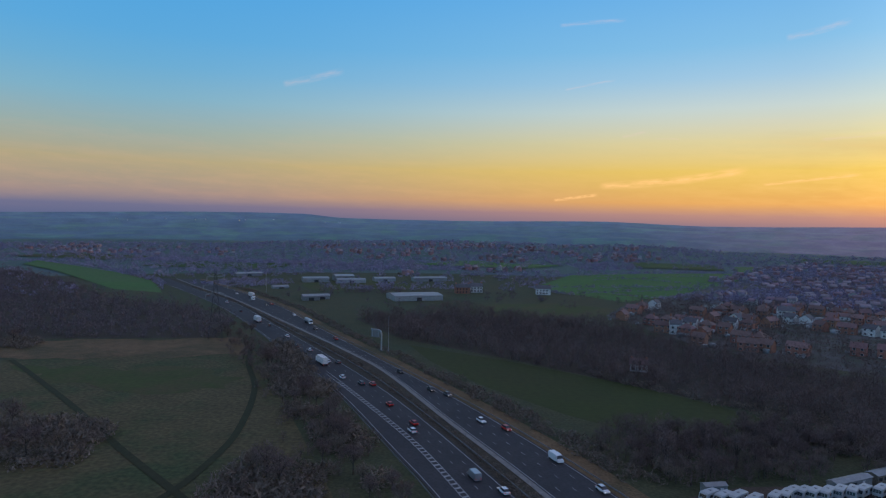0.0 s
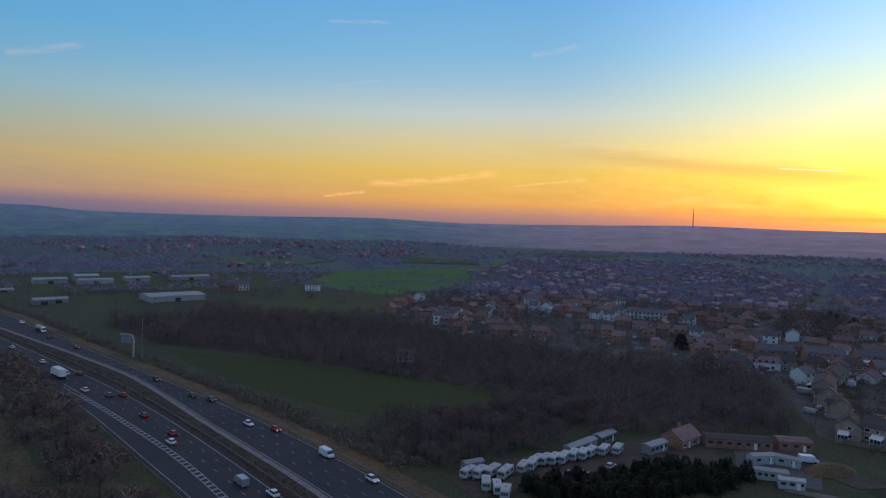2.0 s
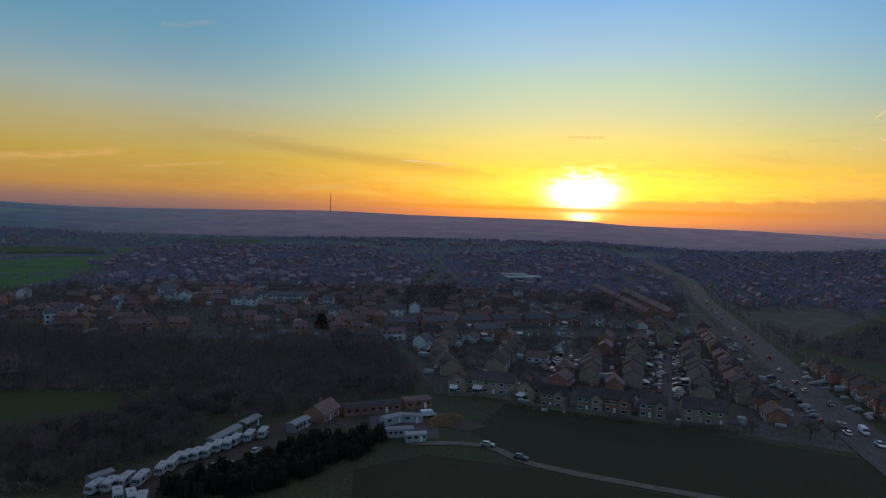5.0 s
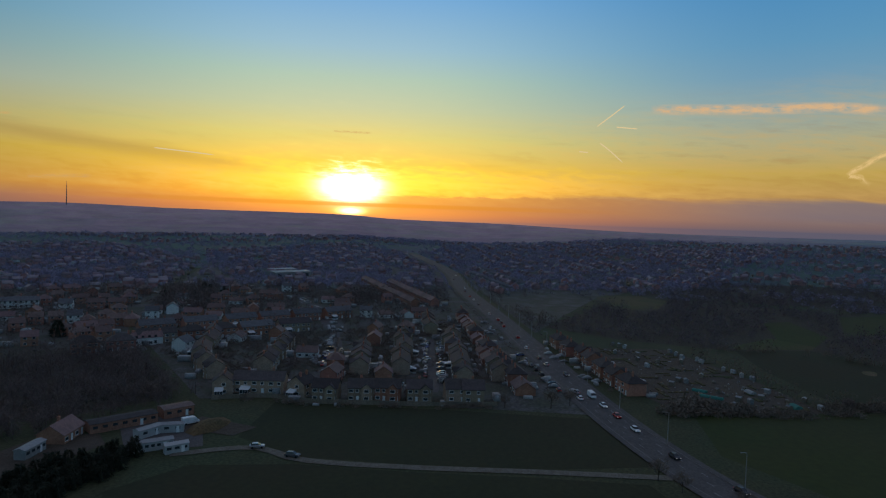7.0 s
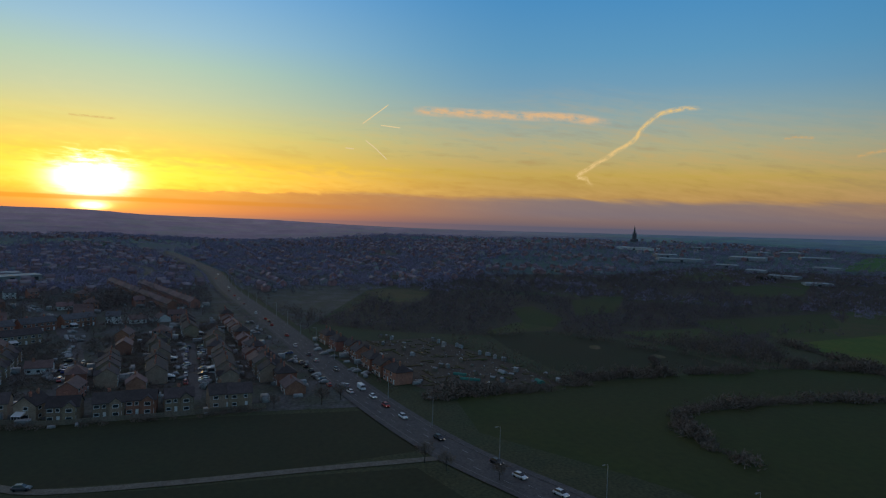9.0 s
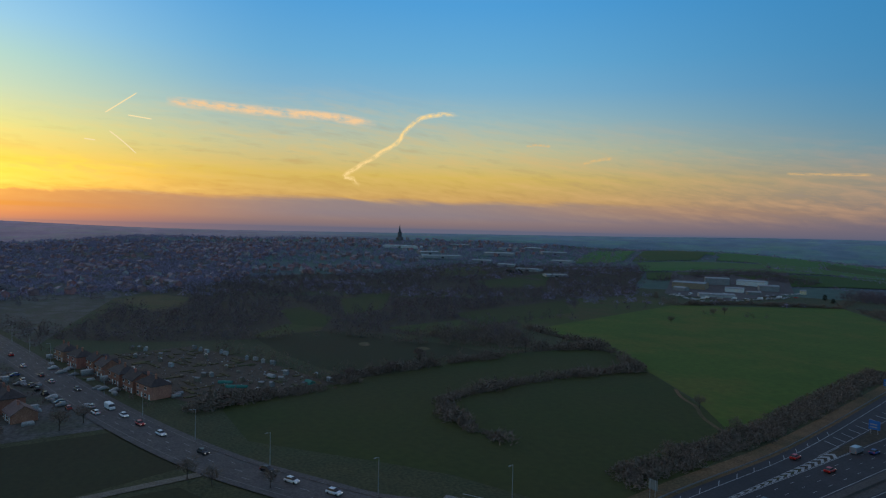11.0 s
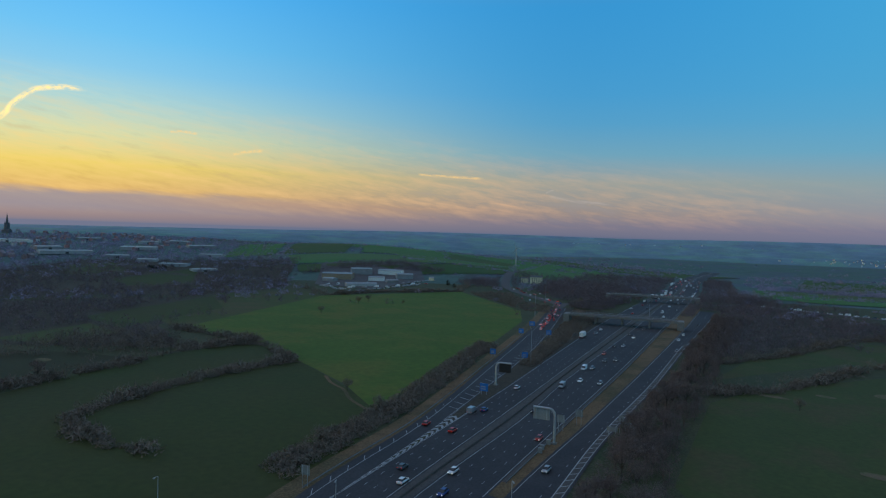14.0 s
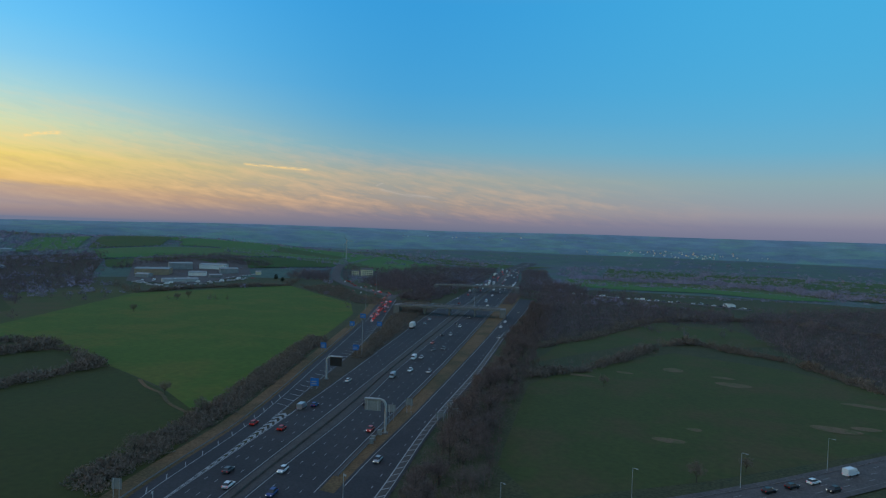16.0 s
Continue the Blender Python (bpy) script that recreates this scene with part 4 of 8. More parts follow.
W_EAST = [(402, 18), (425, 70), (510, 56), (640, 40), (860, -60), (880, -250), (770, -400), (640, -385), (555, -370), (470, -312), (415, -225), (335, -192), (400, -130), (398, -33)]
W_EAST2 = [(565, -375), (640, -390), (770, -405), (880, -255), (1000, -420), (900, -600), (830, -690), (700, -560), (590, -470)]
W_SOUTH = [(-46, -425), (-75, -365), (-150, -400), (-200, -560), (-170, -800), (-30, -660), (-16, -600), (-30, -470)]
W_SOUTH2 = [(140, -570), (110, -400), (96, -400), (48, -545), (-10, -560), (-14, -640), (110, -700), (185, -800), (165, -620)]
CLEAR = ([(545, 30), (560, 0), (645, -12), (672, 20), (640, 64)], [(404, -40), (424, -84), (405, -116), (350, -154), (322, -164), (296, -112), (284, -74), (311, -58), (350, -46)], [(408, -38), (458, -64), (464, -100), (424, -88)],
         [(534, -70), (554, -96), (481, -110), (432, -90), (452, -68)], [(606, -136), (656, -207), (523, -162), (486, -118)], [(426, -126), (453, -198), (400, -196), (385, -148)], [(488, -202), (560, -358), (466, -314), (416, -202)],
         [(757, -346), (842, -516), (681, -410), (672, -332)])


def thin(x, y):
    """Gaps and glades in the scrub."""
    return noise.noise((x / 30, y / 30, 7.7)) < -0.30 or any(inside(g, x, y) for g in CLEAR)


JUNCTION = (fill([(478, -660), (500, -720), (560, -920), (430, -930), (470, -800), (440, -720)], 8.0, 16, (0.6, 1.1)) + fill([(315, -612), (345, -630), (420, -720), (440, -840), (380, -880), (300, -760), (296, -660)], 6.2, 17, (0.6, 1.1))
            + fill([(262, -610), (300, -660), (420, -810), (500, -1050), (400, -1250), (290, -1110), (222, -850), (205, -730)], 8.3, 20, (0.8, 1.35)) + fill([(100, -690), (185, -760), (195, -810), (120, -800), (60, -760)], 8, 21, (0.6, 1.0))
            + fill([(268, -560), (292, -560), (286, -640), (262, -640)], 5.0, 18, (0.6, 1.1)) + fill([(222, -470), (250, -480), (270, -545), (246, -560)], 5.5, 19, (0.5, 0.9)))
woods = fill(W_NORTH, 6.2, 1, (0.55, 1.15), lambda x, y: inside(MOTORWAY_FIELD, x, y) or inside(MOTORWAY_FIELD, x * 1.07, y * 1.07))
woods2 = (fill(W_WEST, 8.6, 2, (0.6, 1.2)) + fill(W_EAST, 7.7, 3, (0.35, 1.05), thin) + fill(W_EAST2, 9.5, 4, (0.5, 1.1), thin)
          + fill(W_SOUTH, 8.4, 5, (0.55, 1.15)) + fill(W_SOUTH2, 7.6, 6, (0.5, 1.05))
          + fill([(300, -690), (330, -640), (420, -740), (452, -880), (380, -900), (300, -800)], 6.2, 7, (0.8, 1.4)) + fill([(252, -470), (262, -520), (300, -590), (290, -650), (262, -640), (240, -540)], 5.5, 8, (0.6, 1.2))
          + fill([(700, -560), (730, -680), (700, -780), (600, -780), (590, -740), (665, -725), (705, -640)], 6.5, 14, (0.7, 1.2)) + fill([(455, -690), (520, -690), (535, -745), (480, -765)], 6.0, 15, (0.7, 1.2))
          + JUNCTION
          + fill([(185, -720), (210, -800), (320, -1000), (350, -1200), (310, -1200), (215, -900), (150, -800)], 7.0, 9, (0.8, 1.3)))
for poly in (W_NORTH, W_WEST, W_EAST, W_EAST2, W_SOUTH, W_SOUTH2):
    patch(poly, "wood_floor", SCRUB, 0.0, "leaf litter and bramble on a wood floor", "wood floor")
# trees round the end of the slip road and between it and the carriageway
slip_end = [p for p in fill([(150, -640), (200, -640), (206, -660), (235, -790), (300, -1010), (372, -1330), (330, -1330), (215, -900), (150, -790), (130, -680)], 6.0, 22, (0.55, 1.0)) if p[0] < EDGE_W(p[1]) - 5]
slip_end += [(between(EDGE_W, SLIPW_E, u / 8 + 0.08)(y), y, 0.45 + 0.3 * ((u * 3 + y) % 5) / 5, u + y) for y in range(-640, -575, 5) for u in range(2, 7, 2)]
scatter("slip_road_trees", MID_TREES, [p for p in slip_end if not any(abs(p[0] - q[0]) + abs(p[1] - q[1]) < 11 for q in JUNCTION_ROADS)], TWIG_SCRUB, "bare brown trees where the slip road ends", "trees")
scatter("bare_woodland", WOOD_TREES, [p for p in woods if not on_road(p[0], p[1])], TWIG, "bare brown winter woodland", "woodland")
scatter("bare_scrub_woodland", MID_TREES, [p for p in woods2 if not on_road(p[0], p[1])], TWIG_SCRUB, "bare brown winter scrub and woodland", "woodland")

# ---------- houses ----------
def gable(m, w, d, h, rh, over=0.35, mi=0, x=0.0, y=0.0, t=0.18):
    """A pitched roof with thickness, ridge along x."""
    W, D = w / 2 + over, d / 2 + over
    k = rh / (d / 2)
    e = h - over * k
    top = [(x - W, y - D, e + t), (x + W, y - D, e + t), (x + W, y, h + rh + t), (x - W, y, h + rh + t), (x + W, y + D, e + t), (x - W, y + D, e + t)]
    bot = [(a, b, c - t) for a, b, c in top]
    m.add(top + bot, [(0, 1, 2, 3), (3, 2, 4, 5), (7, 6, 9, 8), (8, 9, 11, 10), (0, 6, 7, 1), (4, 10, 11, 5), (1, 7, 8, 2), (2, 8, 10, 4), (3, 9, 6, 0), (5, 11, 9, 3)], mi)


def hip(m, w, d, h, rh, over=0.35, mi=0, t=0.18):
    W, D, R = w / 2 + over, d / 2 + over, max(w / 2 - d / 2, 0.05)
    e = h - over * rh / (d / 2)
    top = [(-W, -D, e + t), (W, -D, e + t), (W, D, e + t), (-W, D, e + t), (-R, 0, h + rh + t), (R, 0, h + rh + t)]
    m.add(top + [(a, b, e) for a, b, c in top[:4]], [(0, 1, 5, 4), (2, 3, 4, 5), (1, 2, 5), (3, 0, 4), (9, 8, 7, 6), (0, 6, 7, 1), (1, 7, 8, 2), (2, 8, 9, 3), (3, 9, 6, 0)], mi)


def walls(m, w, d, h, rh, gabled=True, mi=0):
    a, b = w / 2, d / 2
    vs = [(-a, -b, -0.4), (a, -b, -0.4), (a, b, -0.4), (-a, b, -0.4), (-a, -b, h), (a, -b, h), (a, b, h), (-a, b, h)]
    fs = [(0, 1, 5, 4), (2, 3, 7, 6)]
    if gabled:
        vs += [(-a, 0, h + rh), (a, 0, h + rh)]
        fs += [(1, 2, 6, 9, 5), (3, 0, 4, 8, 7)]
    else:
        fs += [(1, 2, 6, 5), (3, 0, 4, 7)]
    m.add(vs, fs, mi)


def window_mesh(w, h):
    """A framed window facing -y, with its sill; frame, pane."""
    m = Mesh()
    m.box(0, -0.02, -h / 2, w, 0.10, h)
    m.box(0, -0.09, -h / 2 - 0.08, w + 0.16, 0.16, 0.08)
    return m


def near_house(kind, x, y, turn, wall_mat, roof_mat, label):
    """A house with all that shows: walls, roof, chimney, windows, doors, and a porch or garden room."""
    w, d, h, rh, style = {"semi": (12.5, 8, 5.3, 2.7, "hip"), "terrace": (19, 8, 5.2, 2.6, "gable"), "detached": (8.2, 8.6, 5.1, 2.8, "gable"),
                          "gablefront": (9.5, 7.4, 5.1, 2.6, "gable"), "bungalow": (11, 8, 2.8, 2.6, "gable"), "gableend": (8.5, 7.4, 5.0, 2.8, "gable")}[kind]
    o = thing("house", label, "house", "houses on the estate")
    m = Mesh()
    walls(m, w, d, h, rh, style == "gable")
    m.ob("wall", wall_mat, o)
    m = Mesh()
    (gable if style == "gable" else hip)(m, w, d, h, rh)
    m.ob("roof", roof_mat, o)
    for cx in ((0,) if kind in ("detached", "gablefront", "bungalow") else (-w / 4, w / 4)):
        m = Mesh()
        m.box(cx, 0.6, h + rh - 0.9, 0.9, 0.6, 1.9)
        m.box(cx, 0.6, h + rh + 1.0, 1.05, 0.75, 0.12)
        m.rod((cx, 0.6, h + rh + 1.1), (cx, 0.6, h + rh + 1.5), 0.14, 0.11, 6)
        m.ob("chimney", BRICK, o)
    units = max(1, round(w / 6.3))
    for side in (-1, 1):
        for k in range(units):
            ux = -w / 2 + w * (k + 0.5) / units
            for lv in ((1.35,) if h < 3 else (1.35, 4.0)):
                for dx in (-w / units * 0.25, w / units * 0.22):
                    if (lv < 2 or side > 0) and dx > 0:
                        continue
                    ww = 1.7 if dx < 0 else 1.2
                    q = window_mesh(ww, 1.15).ob("window", UPVC, o)
                    Mesh().box(0, -0.09, -0.48, ww - 0.25, 0.03, 0.96).ob("pane", GLASS, q)
                    q.matrix_basis = pose(ux + dx * side * -1, side * (d / 2 + 0.0), lv, 0, 0, 0 if side < 0 else 180)
            q = Mesh().box(0, 0, 0, 0.95, 0.12, 2.05).box(0, -0.07, 1.3, 0.5, 0.04, 0.5).ob("door", UPVC, o)
            q.matrix_basis = pose(ux + w / units * 0.25 * side * -1, side * (d / 2 + 0.02), 0, 0, 0, 0 if side < 0 else 180)
    if kind == "gablefront":
        gx, yf, yb, gw = w * 0.22, -d / 2 - 0.9, -d / 2 + 2.2, 1.8
        m = Mesh()
        m.add([(gx - gw, yf, -0.3), (gx + gw, yf, -0.3), (gx + gw, yf, h), (gx, yf, h + 1.5), (gx - gw, yf, h), (gx - gw, -d / 2 + 0.01, -0.3), (gx + gw, -d / 2 + 0.01, -0.3), (gx + gw, -d / 2 + 0.01, h), (gx - gw, -d / 2 + 0.01, h)],
              [(0, 1, 2, 3, 4), (1, 6, 7, 2), (5, 0, 4, 8)])
        m.ob("front_gable", wall_mat, o)
        m = Mesh()
        for sg in (-1, 1):
            e, p = (gx + sg * (gw + 0.3), h - 0.22), (gx, h + 1.55)
            m.add([(e[0], yf - 0.25, e[1]), (p[0], yf - 0.25, p[1]), (p[0], yb, p[1]), (e[0], yb, e[1]), (e[0], yf - 0.25, e[1] + 0.16), (p[0], yf - 0.25, p[1] + 0.16), (p[0], yb, p[1] + 0.16), (e[0], yb, e[1] + 0.16)],
                  [(0, 1, 2, 3), (4, 7, 6, 5), (0, 4, 5, 1), (0, 3, 7, 4)])
        m.ob("gable_roof", roof_mat, o)
        for lv in (1.35, 4.0):
            q = window_mesh(1.9, 1.2).ob("window", UPVC, o)
            q.matrix_basis = pose(gx, yf, lv)
            Mesh().box(0, -0.09, -0.5, 1.65, 0.03, 1.0).ob("pane", GLASS, q)
    if kind == "terrace":
        m = Mesh()
        m.box(-w / 4, -d / 2 - 1.4, -0.2, 3.2, 2.8, 0.9)
        m.box(-w / 4, -d / 2 - 1.4, 0.7, 3.1, 2.7, 1.3, mi=1)
        for gx in (-1.55, -0.5, 0.5, 1.55):
            m.box(-w / 4 + gx, -d / 2 - 2.76, 0.7, 0.1, 0.1, 1.4)
        m.add([(-w / 4 - 1.8, -d / 2 - 3, 2.1), (-w / 4 + 1.8, -d / 2 - 3, 2.1), (-w / 4 + 1.8, -d / 2, 3.0), (-w / 4 - 1.8, -d / 2, 3.0),
               (-w / 4 - 1.8, -d / 2, 2.1), (-w / 4 + 1.8, -d / 2, 2.1)], [(0, 1, 2, 3), (0, 3, 4), (1, 5, 2)])
        m.ob("garden_room", [UPVC, GLASS], o, "white glazed garden room with a lean-to roof")
    if kind == "gableend":
        for lv, wz in ((1.35, 1.9), (4.0, 1.5)):
            q = window_mesh(wz, 1.2).ob("window", UPVC, o)
            q.matrix_basis = pose(w / 2, 0.4, lv, 0, 0, 90)
            Mesh().box(0, -0.09, -0.5, wz - 0.25, 0.03, 1.0).ob("pane", GLASS, q)
        m = Mesh()
        m.box(w / 2 + 1.3, -1.2, -0.2, 2.6, 3.0, 0.9)
        m.box(w / 2 + 1.3, -1.2, 0.7, 2.5, 2.9, 1.3, mi=1)
        for gy in (-1.45, -0.5, 0.5, 1.45):
            m.box(w / 2 + 2.57, -1.2 + gy, 0.7, 0.1, 0.1, 1.4)
        m.add([(w / 2, -2.8, 3.0), (w / 2, 0.4, 3.0), (w / 2 + 2.8, 0.4, 2.1), (w / 2 + 2.8, -2.8, 2.1), (w / 2, -2.8, 2.1), (w / 2, 0.4, 2.1)], [(0, 3, 2, 1), (0, 4, 3), (1, 2, 5)])
        m.ob("garden_room", [UPVC, GLASS], o, "white glazed garden room with a lean-to roof")
    o.matrix_basis = pose(x, y, terr(x, y), 0, 0, turn)
    return o


def mid_house(w, d, h, rh, style, wall_mat, roof_mat, label):
    o = thing("house", label, "house", "houses in the town")
    m = Mesh()
    walls(m, w, d, h, rh, style == "gable")
    m.ob("wall", wall_mat, o)
    m = Mesh()
    (gable if style == "gable" else hip)(m, w, d, h, rh)
    m.ob("roof", roof_mat, o)
    m = Mesh()
    m.box(w * 0.22, 0.4, h + rh - 0.8, 0.9, 0.6, 1.9)
    m.ob("chimney", BRICK, o)
    for lv in ((1.3,) if h < 3 else (1.35, 4.0)):
        m = Mesh()
        for side in (-1, 1):
            n = max(2, round(w / 3.2))
            for k in range(n):
                m.box(-w / 2 + w * (k + 0.5) / n, side * (d / 2 + 0.03), lv - 0.6, 1.5, 0.08, 1.2, mi=0)
                m.box(-w / 2 + w * (k + 0.5) / n, side * (d / 2 + 0.07), lv - 0.5, 1.25, 0.06, 1.0, mi=1)
        m.ob("glazing", [UPVC, GLASS], o, kind="stuff")
    return o


NEAR_KINDS = {}
rnd_h = random.Random(7)
SPECS = [("semi", BRICK, TILE, "red brick semi-detached houses with a hipped tile roof"), ("gablefront", BUFF, TILE, "buff brick house with a projecting gable"),
         ("terrace", BUFF, TILE, "short buff brick terrace with white windows"), ("detached", BUFF, TILE, "buff brick detached house with dark roof"),
         ("bungalow", BRICK, ROOF, "red brick bungalow with a wide tile roof"), ("semi", RENDER, SLATE, "white rendered semi-detached houses with slate roof"),
         ("terrace", BRICK, SLATE, "red brick terrace with a slate roof"), ("gableend", BUFF, TILE, "buff brick house with its gable to the field"), ("gablefront", BRICK, TILE, "red brick house with a projecting gable")]


def put_house(k, x, y, turn):
    if k not in NEAR_KINDS:
        NEAR_KINDS[k] = near_house(SPECS[k][0], x, y, turn, *SPECS[k][1:])
        return NEAR_KINDS[k]
    return copy_thing(NEAR_KINDS[k], pose(x, y, terr(x, y), 0, 0, turn))


built = []


def house_row(points, kinds, gap, turn=0, seed=1, jitter=0.6):
    """Houses side by side along a line, fronts to the line's right plus turn."""
    rnd = random.Random(seed)
    pts = along(points, 0.5)
    width = {"semi": 12.5, "terrace": 19, "detached": 8.2, "gablefront": 9.5, "bungalow": 11, "gableend": 7.4}
    s = 0.0
    while True:
        k = kinds[rnd.randrange(len(kinds))]
        wd = 8.0 if turn in (90, -90) else width[SPECS[k][0]]
        i = int((s + wd / 2) / 0.5)
        if i >= len(pts):
            break
        x, y, dx, dy, _ = pts[i]
        x, y = x + rnd.uniform(-jitter, jitter), y + rnd.uniform(-jitter, jitter)
        put_house(k, x, y, math.degrees(atan2(dy, dx)) + turn + rnd.uniform(-2, 2) - (90 if SPECS[k][0] == "gableend" else 0))
        built.append((x, y))
        s += wd + gap * rnd.uniform(0.6, 1.5)


house_row([(204, 160), (214, 141), (215, 119), (221, 103), (227, 86), (235, 70), (240, 58)], (1, 2, 1, 7, 8, 2, 1, 3), 2.2, 0, 3, 1.4)
house_row([(262, 105), (348, 139)], (3, 2, 1, 8), 4.5, 0, 4, 1.5)
house_row([(258, 75), (352, 112)], (2, 3, 1, 0), 4.5, 180, 5, 1.5)
house_row([(254, 122), (300, 142)], (1, 3), 4.0, 180, 6)
house_row([(238, 160), (300, 186)], (3, 1, 4), 4.5, 0, 8)
house_row([(222, 172), (248, 200), (300, 232)], (3, 1, 2), 6.0, 180, 9)
house_row([(252, 48), (300, 71), (352, 95), (440, 133)], (4, 0, 4), 3.0, 0, 10)
house_row([(270, 6), (300, 21), (334, 37), (368, 54)], (0, 0, 8), 4.2, 0, 11, 1.2)
house_row([(270, 62), (330, 88)], (4, 3), 6.0, 180, 12)
house_row([(364, 128), (420, 152)], (0, 2), 4.0, 0, 13)
house_row([(262, 252), (320, 215), (352, 192)], (2, 6, 0), 4.0, 0, 14)
house_row([(285, 272), (345, 236), (395, 205)], (6, 6, 0), 4.0, 0, 15)
house_row([(232, 262), (252, 245)], (5, 0), 5.0, 0, 16)

# the rest of the town: rows along its streets
T_OLD = [(150, 372), (232, 275), (262, 262), (330, 330), (560, 480), (760, 620), (950, 1000), (700, 1250), (330, 800), (330, 700), (190, 575), (125, 490)]
T_MID = [(310, 210), (365, 165), (470, 145), (640, 215), (819, 292), (1156, 475), (1300, 650), (900, 720), (700, 560), (400, 350), (300, 300)]
T_EAST = [(385, 62), (440, 88), (620, 164), (819, 244), (1156, 424), (1500, 500), (1700, 200), (1500, -250), (1100, -120), (780, -60), (700, 20), (655, 150), (500, 120), (470, 70), (420, 72)]
GREENS = ([(640, 330), (720, 360), (735, 410), (650, 390)], [(470, 215), (520, 225), (530, 260), (470, 250)], [(500, 35), (600, 60), (560, 150), (505, 130)])


def town_places(poly, ux, uy, row, seed, pitch=(8.5, 17)):
    """House places in back-to-back rows along the direction ux, uy."""
    rnd = random.Random(seed)
    ln = hypot(ux, uy)
    ux, uy = ux / ln, uy / ln
    out = []
    cx, cy = sum(p[0] for p in poly) / len(poly), sum(p[1] for p in poly) / len(poly)
    for k in range(-60, 60):
        s = -1500.0
        bend = rnd.uniform(-0.12, 0.12)
        while s < 1500:
            s += rnd.uniform(*pitch)
            v = k * row + bend * s * 0.2 + rnd.uniform(-3, 3) + 16 * noise.noise((s / 130, k * 0.21, seed))
            x, y = cx + ux * s - uy * v, cy + uy * s + ux * v
            if not inside(poly, x, y) or any(inside(g, x, y) for g in GREENS):
                continue
            if rnd.random() < (0.27 if hypot(x, y) < 560 else 0.45) or noise.noise((x / 60, y / 60, 9.1)) < -0.22 or any(abs(x - a) + abs(y - b) < 14 for a, b in built):
                continue
            if any(hypot(x - a, y - b) < 15.5 for a, b, _, _, _ in A_PTS) or any(abs(x - q[0]) + abs(y - q[1]) < 15 for q in STREET_PTS):
                continue
            out.append((x, y, math.degrees(atan2(uy, ux)) + rnd.uniform(-10, 10) + 35 * noise.noise((x / 160, y / 160, seed)) + (90 if rnd.random() < 0.2 else 0)))
    return out


A_PTS = along(A_ROAD, 15)
STREETS = ([(520, 360), (485, 319), (465, 279), (400, 222), (347, 183), (360, 168), (376, 156), (450, 118)], [(640, 330), (700, 300), (790, 330), (900, 420)], [(560, 470), (500, 400), (420, 340), (350, 290)], [(700, 560), (640, 500), (560, 420), (520, 360)])
STREET_PTS = [q for line in STREETS for q in along(line, 9)]
ESTATE_PTS = along([(240, 84), (262, 90), (300, 106), (348, 124)], 4) + along([(240, 134), (262, 140), (305, 160), (340, 180)], 4)
T_NEAR = [(226, 176), (262, 246), (310, 215), (362, 168), (440, 128), (352, 88), (268, 58), (248, 80), (240, 120)]
for (x0, y0), (x1, y1) in (((627, 298), (469, 179)), ((616, 264), (484, 168))):
    STREET_PTS += [(x0 + (x1 - x0) * k / 18, y0 + (y1 - y0) * k / 18) for k in range(19)]
places = town_places(T_NEAR, 0.93, 0.37, 21, 20, (10, 20)) + town_places(T_OLD, 0.8, -0.6, 25, 21) + town_places(T_MID, 0.55, -0.83, 27, 22) + town_places(T_EAST, 0.9, 0.42, 27, 23)
places.sort(key=lambda p: hypot(p[0], p[1]))
MID = [mid_house(7.4, 7.0, 4.8, 2.5, "gable", BRICK, ROOF, "red brick house with brown tile roof"), mid_house(11.0, 7.0, 4.8, 2.4, "gable", BRICK, ROOF, "red brick terrace with brown tile roof"),
       mid_house(9.0, 7.5, 4.8, 2.6, "hip", BRICK, ROOF, "red brick house with hipped roof"), mid_house(10, 7.5, 2.7, 2.4, "gable", RENDER, ROOF, "white rendered bungalow with tile roof"),
       mid_house(8, 7.5, 5.0, 2.6, "gable", RENDER, SLATE, "white rendered house with slate roof")]
COUNT = 140
for i, (x, y, a) in enumerate(places[:COUNT]):
    k = (0, 1, 2, 0, 1, 3, 2, 4)[rnd_h.randrange(8)]
    if i < len(MID):
        MID[i].matrix_basis = pose(x, y, terr(x, y), 0, 0, a)
    else:
        copy_thing(MID[k], pose(x, y, terr(x, y), 0, 0, a))
    built.append((x, y))


# long terraces stepping up the hill beside the main road
for (x0, y0), (x1, y1) in (((627, 298), (469, 179)), ((616, 264), (484, 168))):
    n = int(hypot(x1 - x0, y1 - y0) / 11.6)
    for k in range(n):
        x, y = x0 + (x1 - x0) * (k + 0.5) / n, y0 + (y1 - y0) * (k + 0.5) / n
        copy_thing(MID[1], pose(x, y, terr(x, y), 0, 0, math.degrees(atan2(y1 - y0, x1 - x0))))
        built.append((x, y))


def far_house(w, d, h, rh):
    a, b = Mesh(), Mesh()
    walls(a, w, d, h, rh)
    gable(b, w, d, h, rh, t=0.1)
    return as_arrays(a), as_arrays(b)


FARH = [far_house(8.8, 7.0, 4.8, 2.4), far_house(7.6, 7.0, 4.8, 2.4)]
rest = [(x, y, 0.88, radians(a)) for x, y, a in places[COUNT:]]
